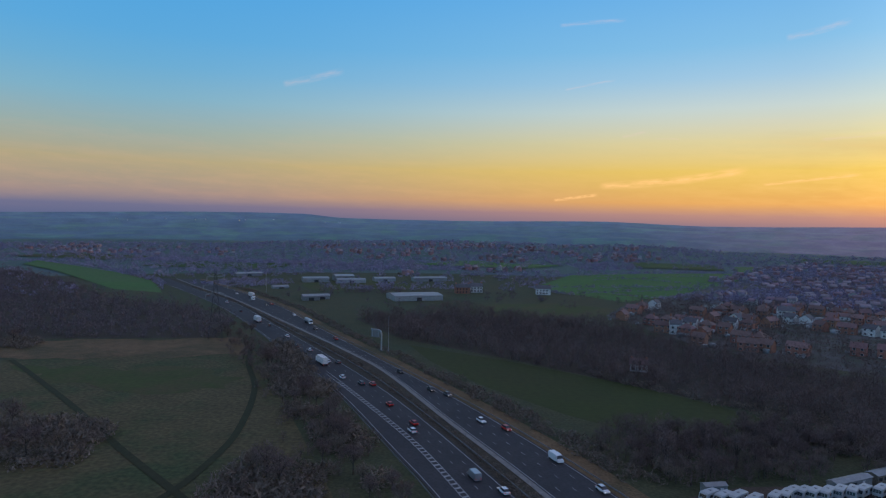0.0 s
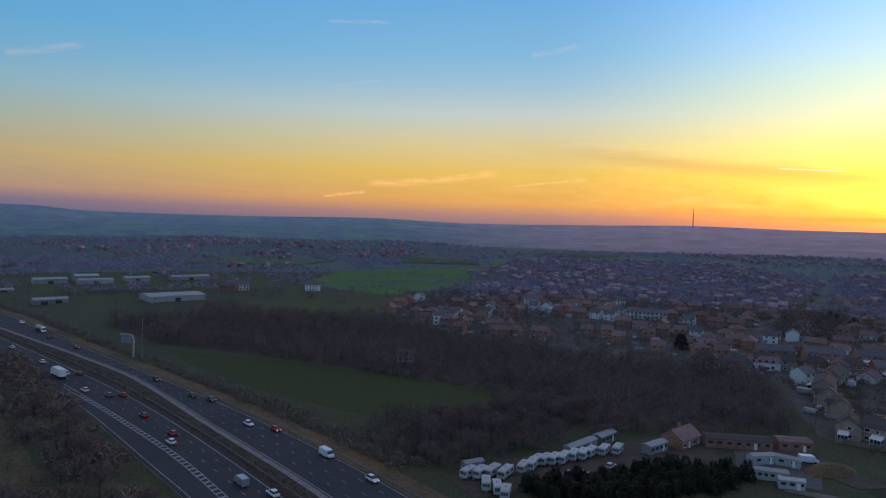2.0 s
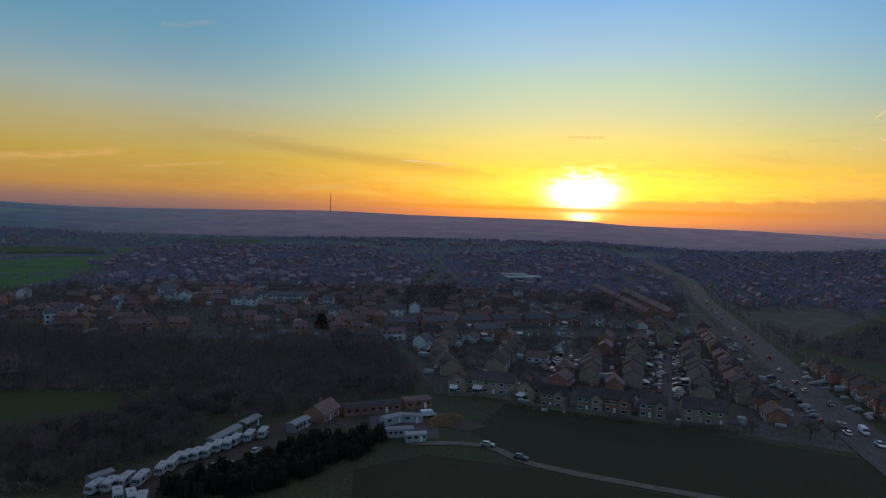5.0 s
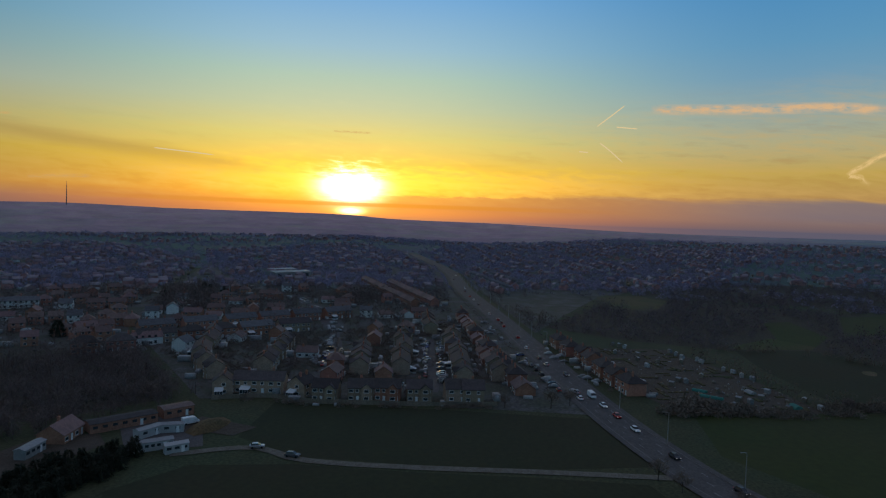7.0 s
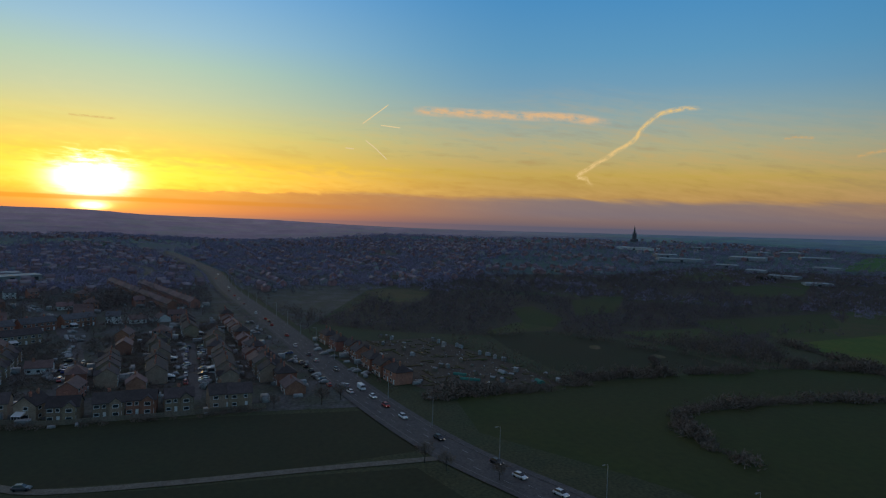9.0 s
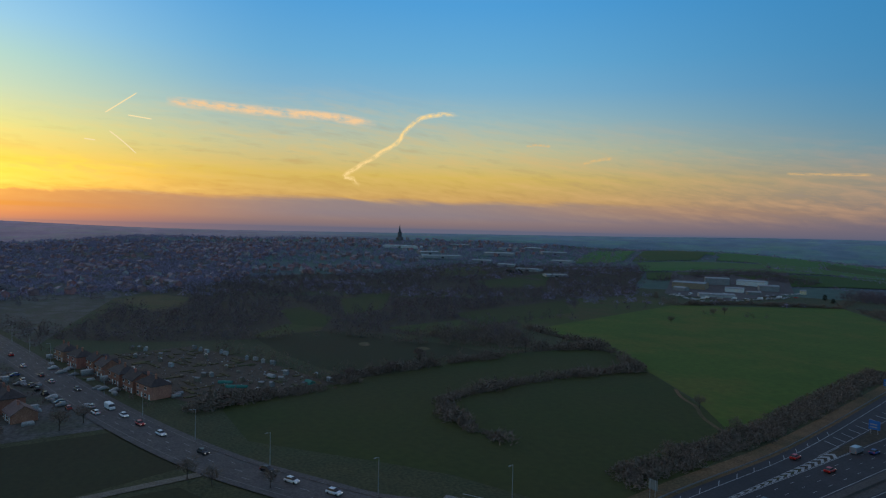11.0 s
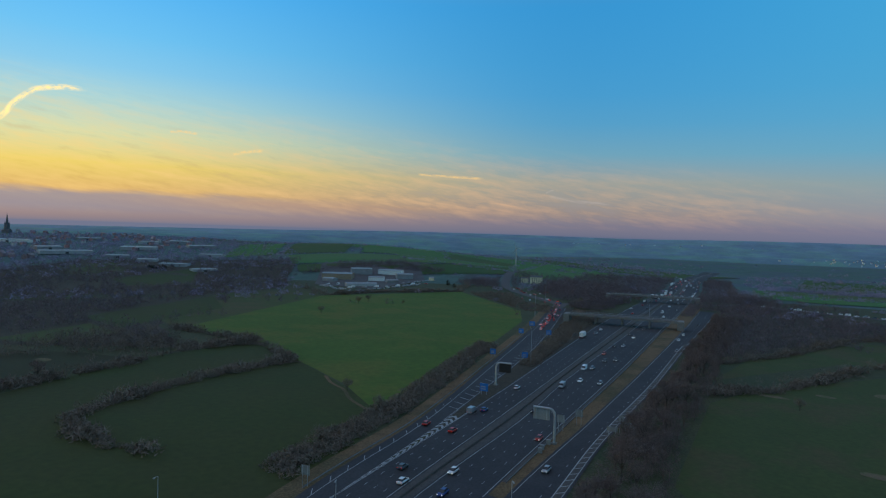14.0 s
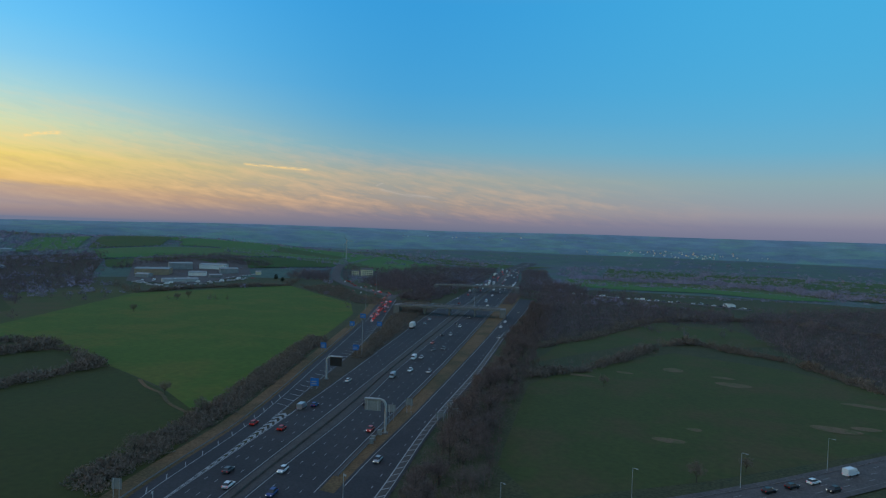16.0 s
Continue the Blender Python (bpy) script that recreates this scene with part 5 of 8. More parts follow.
# outlying places on the ridges
for poly, sp, seed in (([(-260, 1150), (100, 1080), (420, 1150), (450, 1500), (0, 1620), (-300, 1500)], 34, 31), ([(-900, 1250), (-420, 1150), (-350, 1400), (-900, 1600)], 44, 32),
                       ([(900, 1050), (1400, 700), (1750, 350), (1800, 900), (1200, 1400)], 33, 33), ([(1500, 200), (1750, -100), (1700, -700), (1250, -350), (1100, -130)], 34, 34),
                       ([(1000, -420), (1300, -400), (1700, -800), (1600, -1000), (1150, -680)], 48, 35),
                       ([(800, -60), (1080, -120), (1200, -340), (1040, -400), (900, -250)], 32, 40), ([(20, 820), (110, 800), (120, 980), (10, 960)], 30, 38), ([(-60, 800), (-20, 840), (-60, 900)], 25, 39)):
    rest += [(x, y, 0.9, t) for x, y, _, t in fill(poly, sp * 0.8, seed) if noise.noise((x / 90, y / 90, 4.4)) > 0.02]
# house rows by the main road; their pale walls stand in for glints
rows = [(x0 + (x1 - x0) * k / 12, y0 + (y1 - y0) * k / 12, 0.9, atan2(y1 - y0, x1 - x0) + 1.57) for (x0, y0), (x1, y1) in (((774, 221), (639, 144)), ((869, 237), (686, 142)), ((800, 205), (700, 150))) for k in range(13)]
scatter("gabled_row_walls", [FARH[1][0]], rows, HAZED_PALE, "pale gabled walls of house rows, painted for glints", "houses")
scatter("gabled_row_roofs", [FARH[1][1]], rows, SLATE, "grey slate roofs of house rows", "houses")
rnd_v, village = random.Random(12), []
for k in range(75):
    a, r = (rnd_v.gauss(177, 3.0), rnd_v.uniform(3060, 3280)) if k < 55 else (rnd_v.uniform(-30, -6) if k < 65 else rnd_v.uniform(150, 170), rnd_v.uniform(3900, 4000))
    village.append((r * sin(radians(a)), r * cos(radians(a)), rnd_v.uniform(0.6, 1.0), rnd_v.uniform(0, 6.3)))
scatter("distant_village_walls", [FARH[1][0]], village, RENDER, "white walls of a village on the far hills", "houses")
scatter("distant_village_roofs", [FARH[1][1]], village, HAZED_ROOF, "tiled roofs of a village on the far hills", "houses")
for nm, idx, part_i, mat, lab in (("distant_house_walls", 0, 0, HAZED_WALL, "brick walls of far-off houses"), ("distant_house_roofs", 0, 1, HAZED_ROOF, "tiled roofs of far-off houses"),
                                  ("distant_pale_walls", 1, 0, HAZED_PALE, "pale rendered walls of far-off houses"), ("distant_slate_roofs", 1, 1, HAZED_ROOF, "slate roofs of far-off houses")):
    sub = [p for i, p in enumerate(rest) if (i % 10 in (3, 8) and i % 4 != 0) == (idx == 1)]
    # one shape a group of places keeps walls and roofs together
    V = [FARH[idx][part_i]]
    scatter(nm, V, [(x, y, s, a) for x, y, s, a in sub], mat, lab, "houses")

# sheds, garages and lean-tos in the gardens
rnd_c = random.Random(55)
CLUT = [as_arrays(Mesh().box(0, 0, 0, 3.0, 2.4, 2.2).box(0, 0, 2.2, 3.2, 2.6, 0.12)), as_arrays(Mesh().box(0, 0, 0, 5.5, 2.9, 2.4).box(0, 0, 2.4, 5.7, 3.1, 0.12)), as_arrays(Mesh().box(0, 0, 0, 4.2, 1.7, 1.3, taper=0.85))]
spots = []
for x, y in built + [(p[0], p[1]) for p in rest if hypot(p[0], p[1]) < 1100]:
    for _ in range(2):
        a = rnd_c.uniform(0, 6.3)
        spots.append((x + 9.5 * cos(a), y + 9.5 * sin(a), rnd_c.uniform(0.6, 1.1), 0.42 + rnd_c.choice((0, 1.57))))
spots = [q for q in spots if not any(hypot(q[0] - a, q[1] - b) < 12 for a, b, _, _, _ in A_PTS)]
third = len(spots) // 3
scatter("garden_sheds", CLUT, spots[:third], VANPALE, "pale garages, sheds and parked cars in gardens", "sheds")
scatter("garden_outhouses", CLUT, spots[third:], TIMBER, "brown sheds and outhouses in gardens", "sheds")


def fence(points, label):
    """A close-boarded fence: posts and panels."""
    o = thing("garden_fence", label, "fence")
    for x, y, dx, dy, _ in along(points, 2.4):
        a = atan2(dy, dx)
        Mesh().box(0, 0, 0, 2.3, 0.06, 1.7, ).ob("panel", TIMBER, o).matrix_basis = pose(x, y, 0.1, 0, 0, math.degrees(a))
        Mesh().box(0, 0, 0, 0.1, 0.12, 1.85).ob("post", TIMBER, o).matrix_basis = pose(x - 1.2 * dx, y - 1.2 * dy, 0.1, 0, 0, math.degrees(a))


fence([(196, 152), (206, 137), (207, 118), (213, 101), (219, 84), (226, 68), (232, 56)], "weathered timber fence behind the gardens")

# cars parked along the estate's streets and drives
CARS = [as_arrays(Mesh().loft([[(x, -hw, z0), (x, hw, z0), (x, hw, z1), (x, -hw, z1)] for x, hw, z0, z1 in ((-2.1, 0.7, 0.35, 0.8), (-1.9, 0.85, 0.25, 0.95), (-1.2, 0.78, 0.25, 1.42), (0.3, 0.78, 0.25, 1.45), (1.0, 0.86, 0.25, 0.95), (1.9, 0.85, 0.25, 0.85), (2.1, 0.7, 0.35, 0.6))]))]
parked = []
for a, b, n in (((520, -500), (590, -520), 30), ((512, -500), (530, -640), 30), ((545, -620), (560, -700), 16), ((258, 96), (344, 126), 15), ((262, 84), (346, 113), 15), ((250, 140), (332, 176), 22), ((262, 34), (430, 118), 16), ((262, 14), (350, 58), 10), ((400, 222), (347, 183), 14), ((465, 279), (405, 225), 16), ((640, 330), (900, 420), 30)):
    for k in range(n):
        f = rnd_c.random()
        parked.append((a[0] + (b[0] - a[0]) * f + rnd_c.uniform(-4, 4), a[1] + (b[1] - a[1]) * f + rnd_c.uniform(-4, 4), 1.0, atan2(b[1] - a[1], b[0] - a[0]) + rnd_c.choice((0, 0, 1.57)) + rnd_c.uniform(-0.1, 0.1)))
scatter("cars_parked", CARS, [p for p in parked if not any(hypot(p[0] - a, p[1] - b) < 6 for a, b in built)], VANPALE, "pale cars parked along estate streets", "cars")

# ---------- vehicles ----------
def paint_mat(name, c, metal=0.0):
    return material(name, c, tuple(min(1, v * 1.12) for v in c), 1.5, 0.3, metal=metal, fine=0.05)


CAR_PAINT = {"white": paint_mat("white_car_paint", (0.75, 0.76, 0.77)), "silver": paint_mat("silver_car_paint", (0.42, 0.43, 0.45), 0.5), "black": paint_mat("black_car_paint", (0.015, 0.015, 0.018)),
             "red": paint_mat("red_car_paint", (0.42, 0.025, 0.02)), "blue": paint_mat("blue_car_paint", (0.03, 0.06, 0.22)), "grey": paint_mat("grey_car_paint", (0.10, 0.105, 0.115), 0.3)}


def car_ring(x, hw, z0, z1, bev=0.14):
    return [(x, -hw + bev, z0), (x, hw - bev, z0), (x, hw, z0 + bev), (x, hw, z1 - bev), (x, hw - bev, z1), (x, -hw + bev, z1), (x, -hw, z1 - bev), (x, -hw, z0 + bev)]


def car(colour, kind="car", parked=False, far=False):
    """A road vehicle heading along +x."""
    where = " parked off the road" if parked is True else " queueing with brake lights on" if parked else " driving on the road"
    o = thing(kind, {"car": colour + " hatchback car", "van": colour + " panel van"}[kind] + where, kind, "parked vehicles" if parked is True else "traffic")
    if kind == "car":
        L, hw, deck, top = 4.3, 0.88, 0.98, 1.48
        prof = [(-2.1, 0.45, 0.9), (-2.0, 0.3, 1.0), (-1.0, 0.25, deck), (0.7, 0.25, deck), (1.6, 0.27, 0.9), (2.05, 0.3, 0.75), (2.15, 0.4, 0.62)]
        cab = [(-1.95, deck - 0.05, 0.76), (-1.35, top, 0.60), (0.25, top + 0.02, 0.60), (1.15, deck - 0.05, 0.76)]
    else:
        L, hw, deck, top = 5.4, 0.98, 1.25, 2.3
        prof = [(-2.7, 0.4, top), (-2.65, 0.3, top + 0.05), (0.9, 0.3, top + 0.05), (1.5, 0.3, top - 0.15), (2.1, 0.3, 1.25), (2.65, 0.35, 1.05), (2.72, 0.45, 0.8)]
        cab = [(1.0, 1.3, 0.99), (1.2, 2.05, 0.9), (1.62, 2.06, 0.88), (2.14, 1.3, 0.97)]
    m = Mesh()
    m.loft([car_ring(x, hw, z0, z1) for x, z0, z1 in prof])
    if kind == "car":
        m.loft([[(cab[1][0] - 0.02, -0.62, top), (cab[1][0] - 0.02, 0.62, top), (cab[1][0], 0.6, top + 0.05), (cab[1][0], -0.6, top + 0.05)],
                [(cab[2][0] + 0.02, -0.62, top), (cab[2][0] + 0.02, 0.62, top), (cab[2][0], 0.6, top + 0.06), (cab[2][0], -0.6, top + 0.06)]])
    m.ob("body", CAR_PAINT[colour], o, smooth=False)
    g = Mesh()
    (x0, z0, w0), (x1, z1, w1), (x2, z2, w2), (x3, z3, w3) = cab
    g.loft([[(x0, -w0, z0), (x1, -w1, z1), (x2, -w2, z2), (x3, -w3, z3)], [(x0, w0, z0), (x1, w1, z1), (x2, w2, z2), (x3, w3, z3)]])
    g.ob("glazing", GLASS, o)
    for sx in (() if far else (-1, 1)):
        for sy in (-1, 1):
            Mesh().rod((sx * L * 0.31, sy * (hw - 0.2), 0.32), (sx * L * 0.31, sy * (hw + 0.02), 0.32), 0.32, 0.32, 10).ob("wheel", RUBBER, o)
    for sy in (-1, 1):
        Mesh().box(L / 2 - 0.04, sy * hw * 0.72, 0.62, 0.1, 0.24, 0.12).ob("headlight", HEAD_OFF if parked is True else HEAD, o)
        Mesh().box(-L / 2 + 0.02, sy * hw * 0.76, 0.72, 0.1, 0.22, 0.16).ob("tail_light", TAIL_OFF if parked is True else BRAKE if parked else TAIL, o)
    return o


def lorry(label, tank=False):
    o = thing("lorry", label, "lorry", "traffic")
    m = Mesh().box(4.6, 0, 0.6, 1.9, 2.35, 2.2, taper=0.96)
    m.box(4.4, 0, 2.75, 1.3, 2.1, 0.6, taper=0.7)
    m.ob("cab", CAR_PAINT["white"], o)
    Mesh().box(5.58, 0, 1.75, 0.06, 2.1, 0.9).ob("windscreen", GLASS, o)
    m = Mesh()
    if tank:
        m.rod((-5.5, 0, 2.3), (3.2, 0, 2.3), 1.2, 1.2, 14)
        m.rod((-5.8, 0, 2.3), (-5.5, 0, 2.3), 0.8, 1.2, 14)
    else:
        m.box(-1.2, 0, 1.1, 9.2, 2.5, 2.75)
        m.box(-1.2, 0, 3.85, 9.25, 2.55, 0.1)
    m.ob("load_body", RENDER if not tank else STEEL, o)
    Mesh().box(-0.5, 0, 0.75, 11, 1.0, 0.35).ob("chassis", DARKSTEEL, o)
    for x in (4.4, -2.6, -3.8, -5.0):
        for sy in (-1, 1):
            Mesh().rod((x, sy * 0.85, 0.5), (x, sy * 1.2, 0.5), 0.5, 0.5, 10).ob("wheel", RUBBER, o)
    for sy in (-1, 1):
        Mesh().box(5.58, sy * 0.9, 0.8, 0.08, 0.35, 0.2).ob("headlight", HEAD, o)
        Mesh().box(-5.8, sy * 1.0, 0.85, 0.06, 0.3, 0.2).ob("tail_light", TAIL, o)
    return o


PARK = {}


def drive(kind, x, y, deg, z=0.2, parked=False):
    """A vehicle of that kind: a colour, 'van', 'lorry' or 'tanker'."""
    m = pose(x, y, (road_z(x, y) if z < 0.5 else terr(x, y)) + z, 0, 0, deg)
    far = hypot(x, y) > 420 and kind not in ("lorry", "tanker")
    key = (kind, parked, far)
    if key in PARK:
        return copy_thing(PARK[key], m)
    if kind in ("lorry", "tanker"):
        made = lorry("white box lorry on the motorway" if kind == "lorry" else "pale tanker lorry on the motorway", kind == "tanker")
    elif kind in ("van", "silvervan"):
        made = car("white" if kind == "van" else "silver", "van", parked, far)
    else:
        made = car(kind, "car", parked, far)
    made.matrix_basis = m
    PARK[key] = made
    return made


def heading(fn, y, south):
    dx = fn(y + 2) - fn(y - 2)
    a = math.degrees(atan2(4.0, dx))
    return a + 180 if south else a


def traffic(a, b, rows, south, state=False):
    """Vehicles in lanes: y, fraction across, kind."""
    for y, f, kind in rows:
        fn = between(a, b, f)
        drive(kind, fn(y), y, heading(fn, y, south), 0.2, state if y < -400 else False)


traffic(EDGE_W, RES_W, [(207, 0.17, "white"), (215, 0.5, "red"), (170, 0.5, "silvervan"), (161, 0.83, "white"), (237, 0.5, "red"), (266, 0.83, "red"), (267, 0.5, "grey"), (277, 0.17, "white"),
                        (306, 0.83, "grey"), (308, 0.5, "white"), (334, 0.5, "white"), (304, 0.17, "lorry"), (344, 0.17, "grey"), (353, 0.17, "black"), (373, 0.5, "white"), (410, 0.5, "grey"),
                        (426, 0.17, "lorry"), (440, 0.5, "silver"), (470, 0.17, "black"), (520, 0.5, "white"), (560, 0.3, "grey")], False)
traffic(RES_E, EDGE_E, [(289, 0.62, "black"), (259, 0.62, "black"), (252, 0.88, "grey"), (219, 0.62, "white"), (211, 0.88, "red"), (184, 0.88, "van"), (163, 0.88, "white"), (367, 0.6, "red"),
                        (423, 0.85, "tanker"), (400, 0.6, "black"), (457, 0.85, "white"), (508, 0.6, "black"), (541, 0.6, "van"), (514, 0.85, "red"), (580, 0.6, "white"), (530, 0.35, "grey"), (560, 0.85, "lorry")], True)
traffic(RES_E, EDGE_E, [(-200, 0.87, "silvervan"), (-205, 0.62, "blue"), (-176, 0.62, "red"), (-139, 0.5, "grey"), (-245, 0.62, "white"), (-402, 0.88, "lorry"), (-443, 0.62, "white"), (-422, 0.6, "silver"),
                        (-131, 0.13, "white"), (-520, 0.6, "black"), (-560, 0.4, "red"), (-600, 0.85, "white"), (-640, 0.6, "red"), (-700, 0.3, "red"), (-740, 0.6, "lorry"), (-680, 0.85, "van"),
                        (-780, 0.6, "red"), (-800, 0.3, "red"), (-820, 0.85, "grey"), (-610, 0.12, "grey")], True)
traffic(EDGE_W, RES_W, [(-146, 0.87, "white"), (-132, 0.62, "blue"), (-189, 0.14, "red"), (-217, 0.87, "black"), (-262, 0.87, "silvervan"), (-278, 0.62, "white"), (-280, 0.14, "silver"), (-305, 0.87, "van"),
                        (-309, 0.7, "silver"), (-332, 0.62, "grey"), (-339, 0.38, "grey"), (-353, 0.87, "red"), (-382, 0.87, "black"), (-387, 0.62, "silver"), (-437, 0.87, "black"), (-425, 0.62, "white"),
                        (-471, 0.62, "grey"), (-531, 0.87, "black"), (-560, 0.4, "white"), (-590, 0.62, "van"), (-620, 0.2, "grey"), (-650, 0.62, "white"), (-690, 0.4, "silver"), (-720, 0.87, "white"), (-760, 0.4, "van"), (-800, 0.6, "white")], False)
traffic(OUT_W, SLIPW_E, [(-165, 0.72, "silver"), (-394, 0.3, "silver"), (-439, 0.7, "white"), (-466, 0.7, "white"), (-528, 0.4, "black")], False)
traffic(SLIPE_I, SLIPE_O, [(-176, 0.45, "red"), (-411, 0.5, "white"), (-422, 0.5, "red"), (-434, 0.5, "red"), (-446, 0.5, "white"), (-458, 0.5, "red"), (-470, 0.5, "red"), (-482, 0.55, "red"), (-494, 0.5, "black"),
                           (-506, 0.5, "red"), (-518, 0.5, "white"), (-464, 0.2, "red"), (-490, 0.2, "silver"), (-530, 0.3, "red")], True, "brake")
# the long stream of traffic beyond the junction
rnd_q = random.Random(77)
for k in range(46):
    y = -720 - 13 * k - rnd_q.uniform(0, 8)
    kind = ("white", "silver", "grey", "black", "van", "blue", "red")[rnd_q.randrange(7)]
    if abs(y + 686) > 30:
        traffic(EDGE_W, RES_W, [(y, rnd_q.choice((0.14, 0.38, 0.62, 0.87)), kind)], False)
    traffic(RES_E, EDGE_E, [(y - 5, rnd_q.choice((0.13, 0.38, 0.62, 0.87)), ("red", "white", "grey", "silver", "lorry")[rnd_q.randrange(5)])], True, "brake")
A_LINE = along(A_ROAD, 1.0)


def on_a_road(rows):
    """Vehicles on the main road: x, y of the place, kind; side from the place, keeping left."""
    for x, y, kind in rows:
        px, py, dx, dy, _ = min(A_LINE, key=lambda q: (q[0] - x) ** 2 + (q[1] - y) ** 2)
        side = (x - px) * dy - (y - py) * dx
        o = max(-4.0, min(4.0, side)) if abs(side) > 1.2 else 1.8
        drive(kind, px + dy * o, py - dx * o, math.degrees(atan2(dy, dx)) + (180 if o > 0 else 0), 0.21 + hump(px, py))


on_a_road([(-40, -219, "van"), (-29, -206, "white"), (-23, -200, "black"), (-17, -193, "black"), (-33, -203, "black"), (160, -36, "white"), (171, -27, "white"), (184, -25, "black"), (201, -6, "black"), (223, 7, "white"),
           (236, 14, "red"), (247, 20, "white"), (259, 25, "van"), (264, 30, "silver"), (254, 30, "white"), (292, 40, "grey"), (310, 50, "silver"), (324, 56, "grey")])
on_a_road([(346, 68, "white"), (376, 78, "red"), (412, 95, "red"), (426, 100, "grey"), (437, 105, "red"), (462, 119, "white"), (509, 140, "grey"), (540, 152, "white"), (562, 162, "red"), (600, 178, "black"), (628, 189, "white"), (710, 226, "grey"), (760, 240, "white")])

# ---------- crash barriers, kerbs, gantries, signs, lamps ----------
def barrier(fn, y0, y1, name="crash_barrier"):
    o = thing(name, "galvanised steel crash barrier beside the carriageway", "crash barrier", kind="structure")
    m, p = Mesh(), Mesh()
    n = int(abs(y1 - y0) / 12)
    for k in range(n):
        a, b = y0 + (y1 - y0) * k / n, y0 + (y1 - y0) * (k + 1) / n
        for z in (0.55, 0.78):
            m.rod((fn(a), a, z), (fn(b), b, z), 0.09, 0.09, 4)
        p.box(fn(a), a, 0, 0.12, 0.12, 0.85)
    m.ob("rail", RAIL, o)
    p.ob("posts", RAIL, o)


barrier(shift(EDGE_E, 1.4), 640, 120)
barrier(shift(OUT_W, -1.0), 500, 120)
barrier(between(RES_W, RES_E, 0.3), 640, -60)
barrier(shift(EDGE_W, -1.6), -150, -700)
barrier(shift(SLIPE_O, 1.0), -110, -400)
# concrete wall along the paved reserve
wall = Mesh()
for k in range(80):
    a, b = -60 - k * 10.5, -60 - (k + 1) * 10.5
    xa, xb = between(RES_W, RES_E, 0.5)(a), between(RES_W, RES_E, 0.5)(b)
    za, zb = road_z(xa, a) + 0.15, road_z(xb, b) + 0.15
    wall.loft([[(xa - 0.3, a, za), (xa + 0.3, a, za), (xa + 0.1, a, za + 0.6), (xa - 0.1, a, za + 0.6)], [(xb - 0.3, b, zb), (xb + 0.3, b, zb), (xb + 0.1, b, zb + 0.6), (xb - 0.1, b, zb + 0.6)]])
wall.ob("reserve_barrier", PAVING, label="stepped concrete safety wall on the central reserve", category="barrier", kind="structure")


def gantry(x, y, deg, height, arm, face, label):
    """A cantilever sign: curved post and arm along +x, panel facing -y."""
    o = thing("sign_gantry", label, "sign gantry")
    m = Mesh().rod((0, 0, 0), (0, 0, height - 2.2), 0.42, 0.38, 10)
    pts = [(0, height - 2.2), (0.25, height - 1.1), (0.9, height - 0.35), (2.0, height)] + [(arm, height)]
    for (a, b), (c, d) in zip(pts, pts[1:]):
        m.rod((a, 0, b), (c, 0, d), 0.38, 0.36, 10)
    m.ob("post", STEEL, o)
    Mesh().box(0, 0, 0, 1.7, 1.7, 0.5).ob("footing", CONCRETE, o)
    Mesh().box(arm - 2.6, -0.55, height - 4.1, 5.4, 0.35, 3.9).ob("panel", face, o)
    q = Mesh()
    for dx in (-4.4, -0.8):
        q.box(arm + dx, -0.3, height - 3.9, 0.18, 0.3, 3.9)
    q.ob("bracket", STEEL, o)
    o.matrix_basis = pose(x, y, 0.1, 0, 0, deg)
    return o


gantry(158, -244, 194, 10.4, 7.0, BLACKFACE, "grey cantilever gantry with a dark message panel")
gantry(99, -189, 15, 11.4, 7.2, SHEET, "grey cantilever gantry with a pale message panel seen from behind")
gantry(-31, 338, 155, 11.0, 6.5, SHEET, "grey cantilever gantry beside the motorway")


def road_sign(x, y, deg, w, h, z, face, label, bars=0):
    o = thing("road_sign", label, "road sign", "signs by the motorway")
    for sx in ((-w * 0.3, w * 0.3) if w > 1.6 else (0,)):
        Mesh().rod((sx, 0, 0), (sx, 0, z + h), 0.07, 0.07, 6).ob("post", STEEL, o)
    Mesh().box(0, -0.12, z, w, 0.06, h).ob("face", face, o)
    for k in range(bars):
        Mesh().box(-w * 0.08, -0.165, z + h * (0.2 + 0.3 * k), w * 0.6, 0.03, h * 0.12).ob("marking", PAINT, o)
    o.matrix_basis = pose(x, y, terr(x, y) + 0.1, 0, 0, deg)


for x, y, w, h in ((152, -226, 3.6, 3.2), (196, -299, 3.2, 3.0), (178, -303, 3.4, 3.0), (225, -377, 3.4, 3.0), (238, -414, 4.2, 3.2), (209, -386, 3.4, 3.0)):
    road_sign(x, y, 195, w, h, 1.6, BLUESIGN, "blue motorway exit sign with white markings", 2)
for x, y in ((104, -203), (102.5, -214), (83, -211), (131, -112)):
    road_sign(x, y, 15, 2.6, 2.6, 3.0, SHEET, "square grey-backed motorway sign")
for x, y in ((99, -181), (100, -187), (98, -178)):
    m = Mesh().box(0, 0, 0, 1.3, 0.7, 1.6).box(0, 0, 1.6, 1.4, 0.8, 0.08)
    q = m.ob("roadside_cabinet", SHEET, label="grey roadside equipment cabinet", category="cabinet")
    q.matrix_basis = pose(x, y, 0.1, 0, 0, 15)


